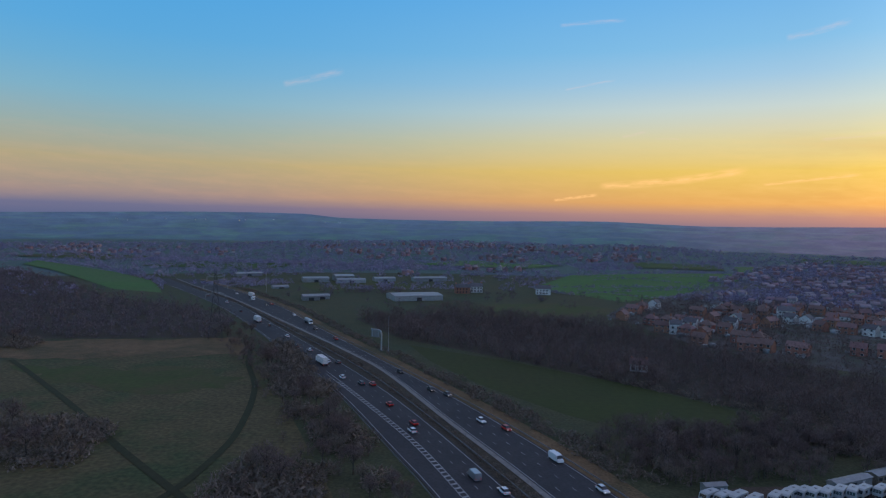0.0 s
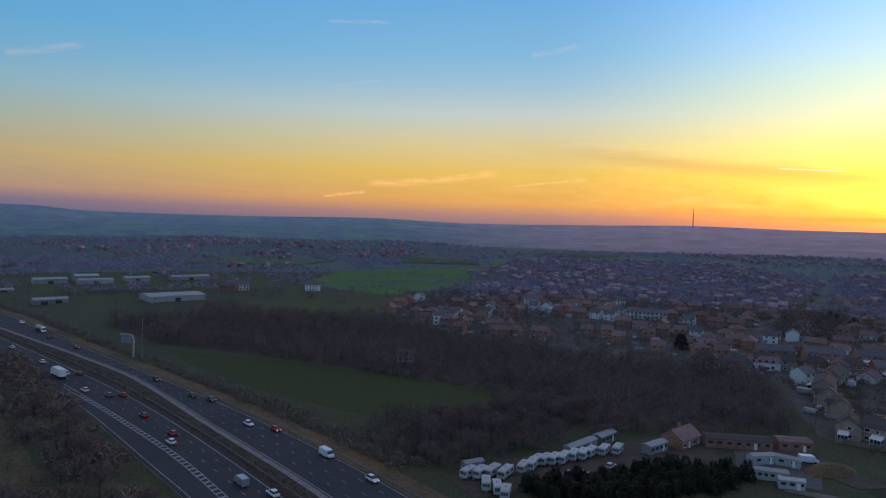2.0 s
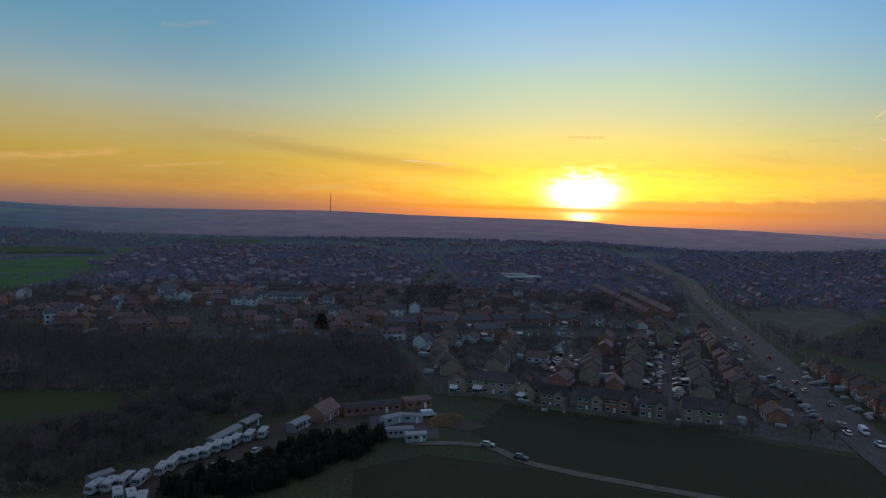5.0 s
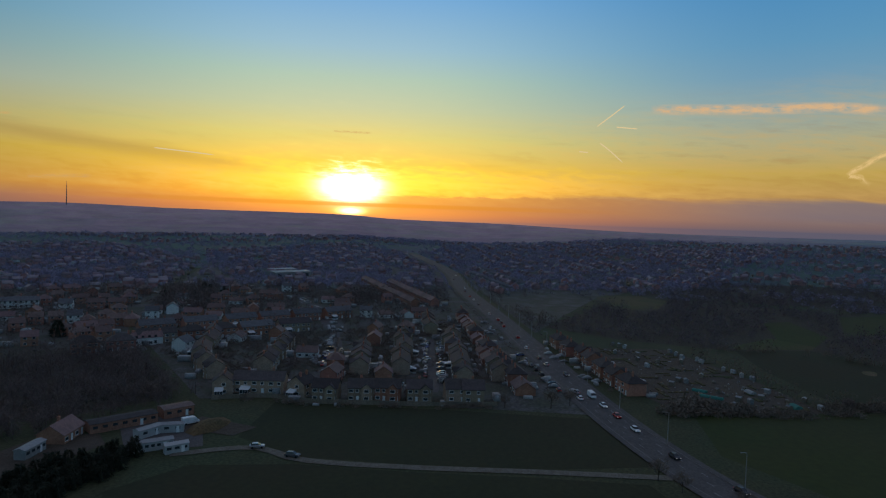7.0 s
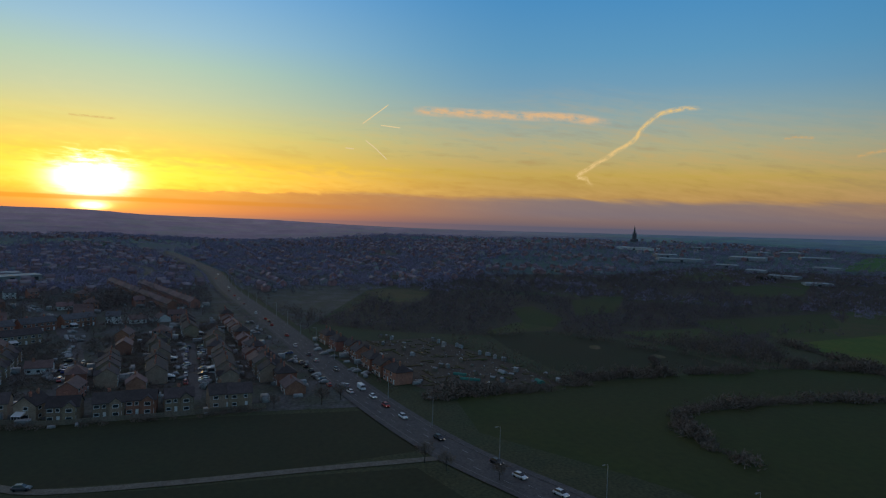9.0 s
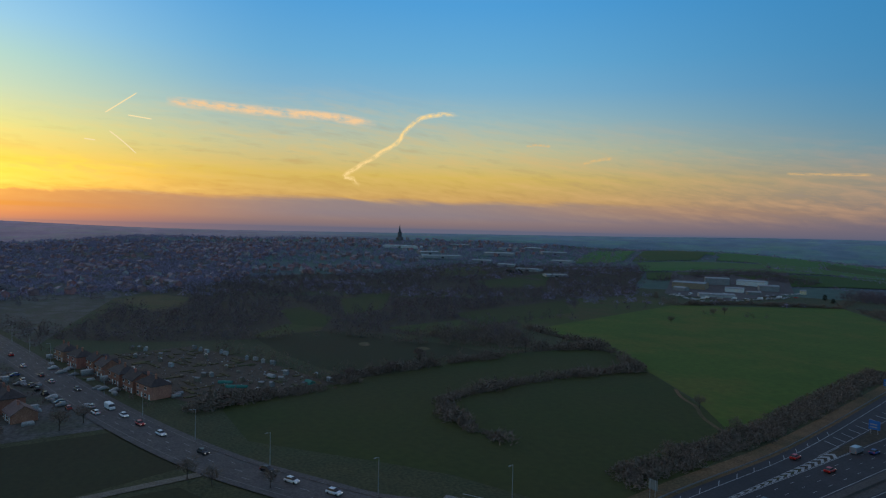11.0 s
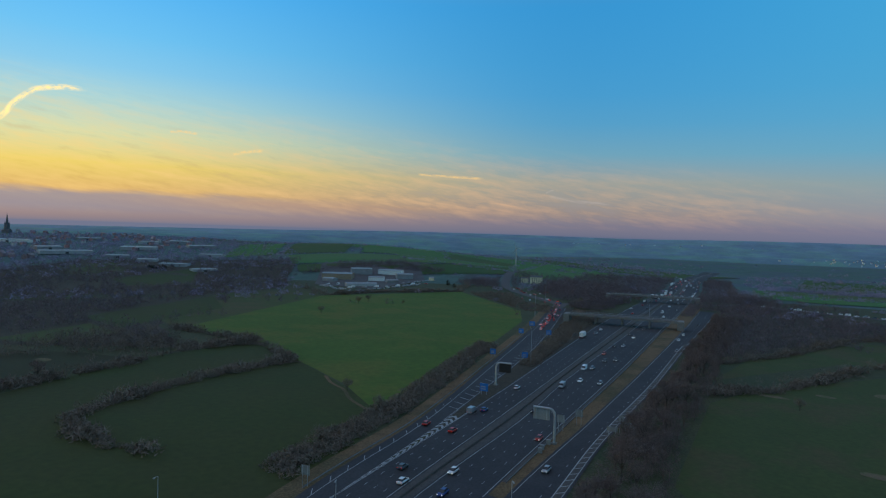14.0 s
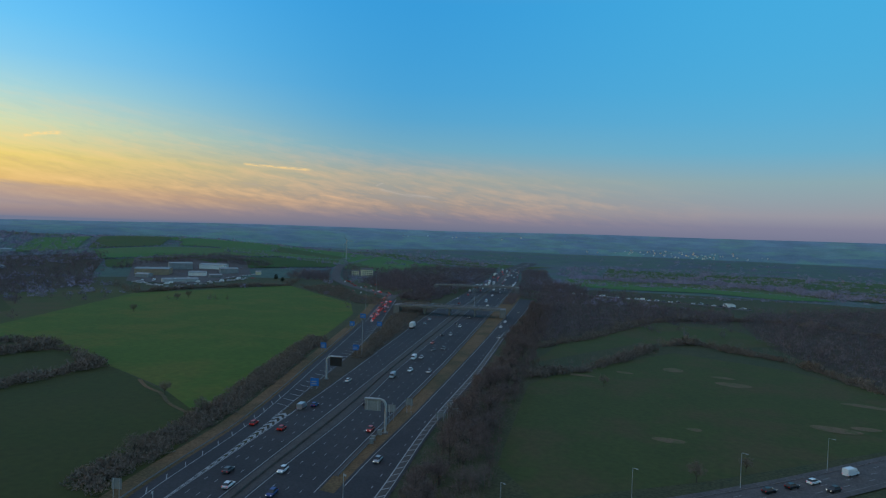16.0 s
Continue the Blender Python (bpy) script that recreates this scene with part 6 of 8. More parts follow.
def lamp_post(height, arm, label):
    o = thing("street_lamp", label, "street lamp", "lamps along the roads")
    Mesh().rod((0, 0, -0.2), (0, 0, height), 0.11, 0.06, 8).ob("post", STEEL, o)
    Mesh().rod((0, 0, height - 0.05), (arm, 0, height + 0.25), 0.05, 0.045, 6).ob("arm", STEEL, o)
    Mesh().box(arm + 0.35, 0, height + 0.16, 0.9, 0.32, 0.16, taper=0.8).ob("lantern", SHEET, o)
    return o


road_sign(87, -215, 15, 1.7, 1.9, 4.2, SHEET, "square grey-backed sign beside the slip road")
road_sign(89, -212, 15, 3.6, 1.7, 1.0, SHEET, "low grey-backed board beside the slip road")
road_sign(83.5, -216, 60, 3.4, 1.7, 1.2, SHEET, "low slanting board beside the slip road")
lamp = None
for s, side in [(k * 37.0 + 12, 6.9) for k in range(4, 34)]:
    x, y, dx, dy, _ = A_LINE[min(int(s), len(A_LINE) - 1)]
    px, py = x + dy * side, y - dx * side
    m = pose(px, py, terr(px, py) + 0.3 + hump(px, py), 0, 0, math.degrees(atan2(dx, -dy)))
    if lamp is None:
        lamp = lamp_post(9.6, 1.3, "tall grey steel street lamp")
        lamp.matrix_basis = m
    else:
        copy_thing(lamp, m)
mast_lamp = lamp_post(18.5, 0.8, "very tall grey mast by the motorway")
mast_lamp.matrix_basis = pose(172, -299, 0, 0, 0, 100)
for x, y in ((268, -470), (330, -600), (-27, 334), (-190, 640), (-160, 590), (205, -560), (240, -650)):
    copy_thing(mast_lamp, pose(x, y, terr(x, y), 0, 0, 80))


def bridge(x0, y0, x1, y1, z, width, label, piers=2):
    o = thing("road_bridge", label, "bridge")
    L, a = hypot(x1 - x0, y1 - y0), math.degrees(atan2(y1 - y0, x1 - x0))
    Mesh().box(0, 0, -1.3, L, width, 1.3).ob("deck", CONCRETE, o)
    Mesh().box(0, 0, 0.02, L, width - 2.4, 0.08).ob("surface", TARMAC, o)
    for s in (-1, 1):
        par = Mesh().box(0, s * (width / 2 + 0.05), -0.5, L, 0.3, 0.75).ob("parapet", CONCRETE, o)
        q = Mesh().rod((-L / 2, s * width / 2, 1.15), (L / 2, s * width / 2, 1.15), 0.06, 0.06, 4)
        for k in range(int(L / 3)):
            q.box(-L / 2 + 3 * k, s * width / 2, 0.2, 0.1, 0.1, 1.0)
        q.ob("railing", STEEL, par)
    for k in range(piers):
        px = (k + 1) * L / (piers + 1) - L / 2
        q = Mesh()
        for s in (-1, 0, 1):
            q.box(px, s * width * 0.3, -z - 0.2, 0.9, 0.9, z - 0.9)
        q.ob("pier", CONCRETE, o)
    for s in (-1, 1):
        Mesh().box(s * (L / 2 + 2), 0, -z - 0.2, 4.5, width + 1, z + 0.1).ob("abutment", CONCRETE, o)
    o.matrix_basis = pose((x0 + x1) / 2, (y0 + y1) / 2, z + 0.1, 0, 0, a)


bridge(236, -470, 158, -492, 6.8, 11, "grey concrete road bridge over the motorway", 3)
bridge(290, -672, 208, -700, 6.8, 12, "grey concrete roundabout bridge over the motorway", 3)
x, y = 92, -87
bridge(x - 36, y - 33, x + 36, y + 33, 6.5, 17, "grey concrete main road bridge over the motorway", 3)

# ---------- caravan park and farm ----------
VANSHELL = material("white_caravan_shell", (0.42, 0.42, 0.413), (0.48, 0.48, 0.473), 1.5, 0.4, fine=0.05, vary=0.12)


def caravan(length, label):
    """A touring caravan, nose along +x."""
    o = thing("caravan", label, "caravan", "caravans in the yard")
    a, hw = length / 2, 1.15
    prof = [(-a, 0.7, 2.2), (-a + 0.15, 0.5, 2.5), (-0.5, 0.45, 2.62), (a - 0.7, 0.45, 2.56), (a - 0.3, 0.45, 2.3), (a - 0.02, 0.5, 1.25), (a, 0.65, 1.1)]
    Mesh().loft([car_ring(x, hw, z0, z1, 0.12) for x, z0, z1 in prof]).ob("body", VANSHELL, o)
    for s in (-1, 1):
        for wx in (-a * 0.55, a * 0.35):
            Mesh().box(wx, s * (hw + 0.01), 1.35, 1.1, 0.05, 0.65).ob("window", GLASS, o)
        Mesh().rod((-0.2, s * 0.9, 0.35), (-0.2, s * 1.14, 0.35), 0.33, 0.33, 10).ob("wheel", RUBBER, o)
    for sy in (-0.64, 0.0, 0.64):
        Mesh().add([(a + 0.0, sy - 0.29, 1.32), (a + 0.0, sy + 0.29, 1.32), (a - 0.22, sy + 0.28, 2.12), (a - 0.22, sy - 0.28, 2.12), (a - 0.2, sy - 0.29, 1.32), (a - 0.2, sy + 0.29, 1.32), (a - 0.4, sy + 0.28, 2.12), (a - 0.4, sy - 0.28, 2.12)],
                   [(0, 1, 2, 3), (0, 3, 7, 4), (1, 5, 6, 2), (3, 2, 6, 7), (0, 4, 5, 1)]).ob("front_window", GLASS, o)
    Mesh().box(-a - 0.01, 0, 1.4, 0.05, 1.4, 0.6).ob("rear_window", GLASS, o)
    Mesh().rod((a - 0.1, 0.5, 0.5), (a + 1.2, 0, 0.45), 0.05, 0.05, 4).rod((a - 0.1, -0.5, 0.5), (a + 1.2, 0, 0.45), 0.05, 0.05, 4).ob("drawbar", STEEL, o)
    Mesh().box(-0.3, 0, 2.56, 0.7, 0.6, 0.14).ob("roof_light", SHEET, o)
    return o


first = caravan(5.6, "white touring caravan parked on a gravel yard")
second = caravan(6.6, "long white touring caravan parked on a gravel yard")
spots = [(67.8, 159.0), (70.9, 157.9), (74.3, 158.0), (77.4, 156.2), (83.9, 158.3), (87.2, 159.5), (90.1, 161.8), (92.8, 161.8), (95.5, 161.5), (98.8, 161.7), (102.8, 162.9), (106.0, 162.8), (109.2, 163.7), (114.1, 164.1), (118.6, 163.5), (69.2, 150.7), (70.9, 147.5), (71.8, 144.3)]
for k, (x, y) in enumerate(spots):
    m = pose(x, y, 0.15, 0, 0, -140 + (k * 37 % 17) - 8 + (25 if k > 14 else 0))
    if k == 0:
        first.matrix_basis = m
    elif k == 2:
        second.matrix_basis = m
    else:
        copy_thing(second if k in (3, 9) else first, m)
for x, y, kind, a in ((94.8, 151.8, "silver", 10), (98.3, 151.2, "white", 15), (109.3, 153.8, "silver", 30), (143, 137, "white", 40), (160, 109, "silver", -60), (158, 96, "grey", -80), (170, 141, "van", -30)):
    drive(kind, x, y, a, 0.15, True)


def cabin(x, y, deg, w, d, h, mat, roof, label, name="cabin", wins=5):
    """A long low building with windows and a shallow roof."""
    o = thing(name, label, name.replace("_", " "))
    m = Mesh()
    walls(m, w, d, h, 0.5)
    m.ob("wall", mat, o)
    m = Mesh()
    gable(m, w, d, h, 0.5, 0.2, t=0.1)
    m.ob("roof", roof, o)
    for s in (-1, 1):
        for k in range(wins):
            Mesh().box(-w / 2 + w * (k + 0.5) / wins, s * (d / 2 + 0.02), h * 0.45, min(1.4, w / wins * 0.6), 0.08, h * 0.3).ob("window", GLASS, o)
    Mesh().box(w * 0.25, -d / 2 - 0.04, 0, 0.9, 0.08, min(2.0, h * 0.8)).ob("door", UPVC, o)
    o.matrix_basis = pose(x, y, terr(x, y) + 0.1, 0, 0, deg)
    return o


cabin(148, 135, -38, 9.5, 3.2, 2.5, VANSHELL, SHEETROOF, "white portable cabin with a row of windows", "portable_cabin", 6)
cabin(156, 145, -10, 8, 3.0, 2.5, VANSHELL, SHEETROOF, "white portable cabin in the yard", "portable_cabin", 2)
cabin(162, 141, -55, 6.5, 2.8, 2.5, VANSHELL, SHEETROOF, "white portable cabin end on in the yard", "portable_cabin", 2)
cabin(131, 162, 18, 9, 3.2, 2.6, SHEET, SHEETROOF, "pale static caravan with small windows", "static_caravan", 4)
cabin(121, 174, 25, 9, 3.4, 2.6, TIMBER, SHEET, "old brown static caravan among trees", "static_caravan", 4)
cabin(109, 169, 24, 14, 3.0, 2.4, SHEET, SHEET, "long grey storage container", "storage_container", 1)
cabin(70.5, 163, 10, 6, 2.6, 2.6, SHEET, SHEET, "pale grey storage container", "storage_container", 1)
cabin(148.5, 128, -35, 6.4, 2.4, 2.4, VANSHELL, VANSHELL, "white touring caravan beside the track", "static_caravan", 3)
put_house(4, 144, 166, 20)
cabin(160, 159, -27, 20, 6, 2.8, BRICK, TILE, "long low brick stable range with tile roof", "stable", 7)
cabin(176, 152, -27, 10, 6, 3.0, BRICK, ROOF, "low brick outbuilding with tile roof", "outbuilding", 3)
patch([(165, 140), (178, 143), (176, 120), (166, 122)], "earth_heap_ground", SOIL, 0.1, "bare earth beside the yard", "earth")
heap = Mesh()
ring = []
for k, (rr, z) in enumerate(((6.0, 0), (4.6, 0.9), (3.0, 1.7), (1.0, 2.1))):
    ring.append([(170 + rr * 1.5 * cos(a * pi / 8) * (1 + 0.12 * sin(a * 2.3 + k)), 134 + rr * 0.8 * sin(a * pi / 8), z + 0.15) for a in range(16)])
heap.loft(ring).ob("earth_mound", DRY, label="mound of pale earth with dry grass", category="earth mound")

# ---------- depot, sheds, mill, landmarks ----------
CREAM = material("cream_render", (0.74, 0.64, 0.42), (0.80, 0.71, 0.50), 3, 0.85)
def shed(x, y, deg, w, d, h, rh, wall_mat, roof_mat, label, bays=4, z=None):
    """An industrial shed: walls, shallow roof, roller doors, roof lights."""
    o = thing("industrial_shed", label, "industrial shed", "sheds and depots")
    m = Mesh()
    walls(m, w, d, h, rh)
    m.ob("wall", wall_mat, o)
    m = Mesh()
    gable(m, w, d, h, rh, 0.3, t=0.25)
    m.ob("roof", roof_mat, o)
    for k in range(bays):
        bx = -w / 2 + w * (k + 0.5) / bays
        Mesh().box(bx, -d / 2 - 0.05, 0, min(4.5, w / bays * 0.5), 0.15, min(h * 0.7, 5)).ob("roller_door", DARKSTEEL, o)
        sl = (bx, -d / 4, h + rh / 2 + 0.28)
        Mesh().box(sl[0], sl[1], sl[2], w / bays * 0.25, d * 0.25, 0.06).ob("roof_light", VANSHELL, o)
    o.matrix_basis = pose(x, y, terr(x, y) if z is None else z, 0, 0, deg)


for x, y, deg, w, d, h, lab in ((-24, 572, 20, 62, 26, 7, "long pale industrial shed with a wide roof"), (-112, 552, 20, 20, 12, 6, "small white and green industrial shed"), (-104, 561, 20, 18, 9, 5, "low pale industrial unit"),
                                (-140, 716, 18, 40, 18, 7, "pale industrial shed with roller doors"), (-112, 735, 18, 30, 22, 10, "tall pale industrial shed with roller doors"), (-100, 712, 18, 44, 12, 6, "long low industrial shed"),
                                (-66, 738, 18, 34, 14, 6, "pale industrial unit with roller doors"), (-15, 752, 18, 56, 14, 6, "long pale industrial shed"), (-232, 775, 30, 44, 12, 5, "pale yellow lit industrial shed"), (-160, 640, 30, 22, 8, 3, "low white building in a field")):
    shed(x, y, deg, w * 0.7, d * 1.1, h * 0.6, 1.2, VANPALE, SHEETROOF, lab if len(lab.split()) > 3 else lab + " beside the fields", 1)
DEPOT_TURN = Matrix.Rotation(radians(-0.8), 3, "Z")
for x, y, deg, w, d, h, lab, mat in ((652, -590, 36, 46, 26, 9, "large beige depot warehouse", BUFF), (668, -648, 50, 34, 22, 9, "pale depot warehouse behind the yard", PALEROOF), (640, -680, 30, 40, 20, 7, "white-walled depot hall", RENDER), (600, -664, 52, 26, 14, 8, "tall white depot building", PALEROOF),
                                (562, -545, 58, 44, 11, 4, "long low pale vehicle workshop", VANPALE), (602, -612, 38, 24, 12, 6, "pale depot building beside the yard", RENDER), (574, -612, 60, 18, 9, 4, "low pale depot office", VANPALE), (630, -556, 20, 18, 12, 5, "small pale depot unit", VANPALE), (566, -682, 50, 7, 6, 5, "small cream block in the depot", CREAM)):
    x, y, _ = DEPOT_TURN @ Vector((x, y, 0))
    shed(x, y, deg, w * 0.85, d, h * 0.85, 1.2, mat, PALEROOF if w > 42 else SHEETROOF, lab if len(lab.split()) > 3 else lab + " beside a yard", 2)
for x, y, kind, a in ((540, -520, "van", 20), (545, -530, "van", 22), (536, -540, "silvervan", 20), (532, -556, "van", 25), (528, -570, "white", 20), (524, -585, "van", 21), (520, -600, "silver", 20), (560, -545, "lorry", 18), (552, -565, "lorry", 18),
                     (575, -520, "white", 15), (585, -525, "silver", 15), (570, -512, "white", 15), (530, -620, "van", 20), (525, -640, "red", 20), (580, -540, "van", 110), (592, -535, "white", 110)):
    drive(kind, x, y, a, 0.15, True)
for r, az, w, d, h in ((1400, 108.4, 125, 40, 8), (1180, 111.8, 118, 36, 8), (1240, 110.6, 60, 30, 9), (1120, 115.4, 52, 26, 7), (1260, 117.0, 92, 40, 9), (1420, 117.6, 60, 30, 8), (1060, 117.6, 44, 20, 7), (1000, 119.6, 60, 20, 7), (1330, 121.6, 80, 36, 8), (1150, 122.5, 60, 26, 7), (940, 121.8, 50, 18, 6), (1500, 113.5, 70, 30, 8), (1450, 120, 60, 30, 9)):
    x, y = r * sin(radians(az)), r * cos(radians(az))
    shed(x, y, -az + 9 * ((r // 10) % 5) - 18, w * 0.62, d * 1.1, h * 0.55, 1.0, (VANPALE, PALEROOF, RENDER)[(r // 10) % 3], PALEROOF, "large pale retail and industrial sheds at the town edge", 1)
shed(641, 400, -27, 46, 22, 5, 1.2, SHEET, SHEET, "flat pale-roofed works among houses")
shed(662, 425, -27, 34, 18, 5, 1.2, SHEET, SHEETROOF, "pale-roofed works among houses")


def big_house(x, y, deg, w, d, h, rh, mat, roof, label, rows=2):
    o = thing("large_house", label, "house")
    m = Mesh()
    walls(m, w, d, h, rh)
    m.ob("wall", mat, o)
    m = Mesh()
    gable(m, w, d, h, rh)
    m.ob("roof", roof, o)
    for s in (-1, 1):
        Mesh().box(s * (w / 2 - 0.7), 0, h + rh * 0.4, 1.1, 0.8, rh).ob("chimney", BRICK, o)
        for k in range(int(w / 3)):
            for lv in range(rows):
                Mesh().box(-w / 2 + 3 * (k + 0.5), s * (d / 2 + 0.02), 0.9 + 2.8 * lv, 1.2, 0.1, 1.4).ob("window", GLASS, o)
    o.matrix_basis = pose(x, y, terr(x, y), 0, 0, deg)


big_house(320, 412, -38, 30, 9, 5.2, 2.4, RENDER, SLATE, "long white two-storey building with slate roof")
big_house(150, 413, -10, 7, 7, 6.5, 2.5, RENDER, SLATE, "tall white rendered house")
big_house(99, 631, -5, 14, 9, 6, 3, RENDER, SLATE, "white farmhouse standing in fields")
big_house(34, 640, 5, 12, 8, 6, 3, RENDER, SLATE, "white house by the sheds")
big_house(20, 628, 10, 14, 8, 6, 3, BRICK, SLATE, "dark brick house by the sheds")
big_house(266, 498, -20, 12, 9, 6, 3, RENDER, SLATE, "white gabled house among roofs")
big_house(265, 248, -35, 14, 8, 4, 2.5, RENDER, ROOF, "white rendered house at the wood's edge")
big_house(94, 304, -20, 8, 6, 3.6, 2.2, RENDER, ROOF, "small pale cottage among trees")
big_house(460, -807, 28, 17, 10, 9.5, 2.0, CREAM, SLATE, "large cream rendered house near the junction", 3)
big_house(474, -799, 28, 10, 9, 6.5, 1.5, CREAM, SLATE, "cream rendered wing of a large house", 2)


def spot(az, el):
    """Where a line from the hovering camera's place meets the land."""
    for r in range(200, 2400, 4):
        x, y = r * sin(radians(az)), r * cos(radians(az))
        if HEIGHT + r * tan(radians(el)) <= terr(x, y):
            return x, y, terr(x, y)
    return x, y, terr(x, y)


# wind turbine
x, y, z = spot(148.5, -2.85)
s = hypot(x, y) / 1314
wt_o = thing("wind_turbine", "white three-bladed wind turbine on a green hill", "wind turbine")
Mesh().rod((0, 0, 0), (0, 0, 37 * s), 1.3 * s, 0.8 * s, 12).ob("tower", VANSHELL, wt_o)
Mesh().box(0, 0.6, 36.4 * s, 1.6, 4.2, 1.7).ob("nacelle", VANSHELL, wt_o)
hub = Mesh().rod((0, -2.6, 37.2 * s), (0, -1.4, 37.2 * s), 0.4, 0.9, 10).ob("hub", VANSHELL, wt_o)
for k in range(3):
    b = Mesh().loft([[(-0.5, -0.1, 0.5), (0.5, -0.1, 0.5), (0.5, 0.1, 0.5), (-0.5, 0.1, 0.5)], [(-0.2, -0.15, 3), (1.1, -0.15, 3), (1.1, 0.1, 3), (-0.2, 0.1, 3)],
                     [(-0.1, -0.05, 13), (0.25, -0.05, 13), (0.25, 0.03, 13), (-0.1, 0.03, 13)]]).ob("blade", VANSHELL, hub)
    b.matrix_basis = pose(0, -2.1, 37.2 * s) @ pose(0, 0, 0, 0, 25 + 120 * k, 0)
wt_o.matrix_basis = pose(x, y, z, 0, 0, 30)
# church spire on the skyline
x, y = 1760 * sin(radians(108.1)), 1760 * cos(radians(108.1))
zb = terr(x, y)
top = HEIGHT + 1760 * tan(radians(0.40)) - zb
sp = thing("church", "dark stone church tower with a tall spire", "church")
Mesh().box(0, 0, -2, 7.6, 7.6, top * 0.5 + 2).ob("tower", STONE, sp)
Mesh().loft([[(3.3 * cos(k * pi / 4 + pi / 8) * f, 3.3 * sin(k * pi / 4 + pi / 8) * f, zz) for k in range(8)] for f, zz in ((1, top * 0.5), (0.05, top))]).ob("spire", STONE, sp)
for a in (-1, 1):
    for b in (-1, 1):
        Mesh().rod((a * 3.4, b * 3.4, top * 0.45), (a * 3.4, b * 3.4, top * 0.62), 0.6, 0.05, 6).ob("pinnacle", STONE, sp)
q = Mesh()
walls(q, 20, 9, 6, 3)
gable(q, 20, 9, 6, 3)
q.ob("nave", STONE, sp)
sp.matrix_basis = pose(x, y, zb, 0, 0, 20)
# television mast on the far hills
x, y = 4650 * sin(radians(41.2)), 4650 * cos(radians(41.2))
z0, z1 = HEIGHT + 4650 * tan(radians(0.2)), HEIGHT + 4650 * tan(radians(2.12))
ms = thing("television_mast", "very tall slender grey mast on the skyline", "mast")
Mesh().rod((0, 0, 0), (0, 0, (z1 - z0) * 0.84), 3.4, 1.5, 12).ob("tower", CONCRETE, ms)
Mesh().rod((0, 0, (z1 - z0) * 0.83), (0, 0, z1 - z0), 0.9, 0.5, 8).ob("aerial", STEEL, ms)
ms.matrix_basis = pose(x, y, z0)


def pylon(x, y, deg, h):
    """A lattice pylon with three pairs of arms."""
    o = thing("pylon", "grey steel lattice electricity pylon", "pylon")
    m = Mesh()
    lv = [0, 0.18, 0.34, 0.48, 0.6, 0.7, 0.8, 0.9, 1.0]
    hw = lambda f: 3.4 * (1 - f) ** 1.3 + 0.45
    for a, b in zip(lv, lv[1:]):
        for s in (-1, 1):
            for t in (-1, 1):
                m.rod((s * hw(a), t * hw(a), a * h), (s * hw(b), t * hw(b), b * h), 0.13, 0.12, 4)
                m.rod((s * hw(a), t * hw(a), a * h), (-s * hw(b), t * hw(b), b * h), 0.07, 0.07, 3)
                m.rod((s * hw(a), t * hw(a), a * h), (s * hw(b), -t * hw(b), b * h), 0.07, 0.07, 3)
    m.ob("lattice", DARKSTEEL, o)
    for f, w in ((0.66, 5.2), (0.79, 6.6), (0.92, 4.6)):
        for s in (-1, 1):
            Mesh().rod((s * 0.5, 0, f * h + 1.2), (s * w, 0, f * h), 0.12, 0.06, 4).rod((s * 0.6, 0, f * h), (s * w, 0, f * h), 0.1, 0.06, 4).rod((s * w, 0, f * h), (s * w, 0, f * h - 2.2), 0.12, 0.12, 5).ob("arm", STEEL, o)
    o.matrix_basis = pose(x, y, terr(x, y), 0, 0, deg)


pylon(-128, 366, 20, 38)

# ---------- allotments ----------
def garden_shed(k):
    o = thing("garden_shed", ("weathered timber shed with felt roof", "pale glass and metal greenhouse", "white painted shed with flat roof")[k], ("shed", "greenhouse", "shed")[k], "allotment sheds")
    m = Mesh()
    walls(m, 2.2, 1.6, 1.6, 0.45)
    m.ob("wall", (TIMBER, TIMBER, VANPALE)[k], o)
    m = Mesh()
    gable(m, 2.2, 1.6, 1.6, 0.45, 0.12, t=0.06)
    m.ob("roof", (SLATE, SHEETROOF, VANPALE)[k], o)
    Mesh().box(0.5, -0.92, 0, 0.7, 0.06, 1.5).ob("door", (TIMBER, GLASS, TIMBER)[k], o)
    return o


SHEDS = [garden_shed(k) for k in range(3)]
spots = [(380, 24), (379, 20), (376, 17), (374, -7), (368, -10), (361, -13), (358, -20), (353, -22), (338, -31), (334, -35), (328, -38), (323, -42), (357, 21), (357, 9), (342, -1), (305, -10), (304, -13), (296, -7), (291, -25),
         (281, -32), (279, -36), (288, -41), (275, -49), (291, -57), (281, -61), (270, -29), (263, -18), (343, 9), (330, 4), (318, -20), (310, 12), (348, -12), (300, -45), (325, 20)]
for k, (x, y) in enumerate(spots):
    m = pose(x, y, 0.12, 0, 0, (k * 47) % 90 - 20)
    if k < 3:
        SHEDS[k].matrix_basis = m
    else:
        copy_thing(SHEDS[2 if k < 13 or k % 4 == 0 else (0, 1)[k % 2]], m)
rnd_a = random.Random(4)
beds = Mesh()
for k in range(150):
    x, y = rnd_a.uniform(255, 382), rnd_a.uniform(-62, 46)
    if inside([(318, 40), (362, 46), (383, -6), (318, -45), (276, -62), (256, -8), (290, 18)], x, y):
        beds.box(x, y, 0.15, rnd_a.uniform(3, 9), rnd_a.uniform(1.0, 2.2), 0.25, radians(25 + 90 * (k % 2)))
beds.ob("allotment_beds", GRASS, label="raised vegetable beds and plot edges", category="garden beds", kind="stuff")
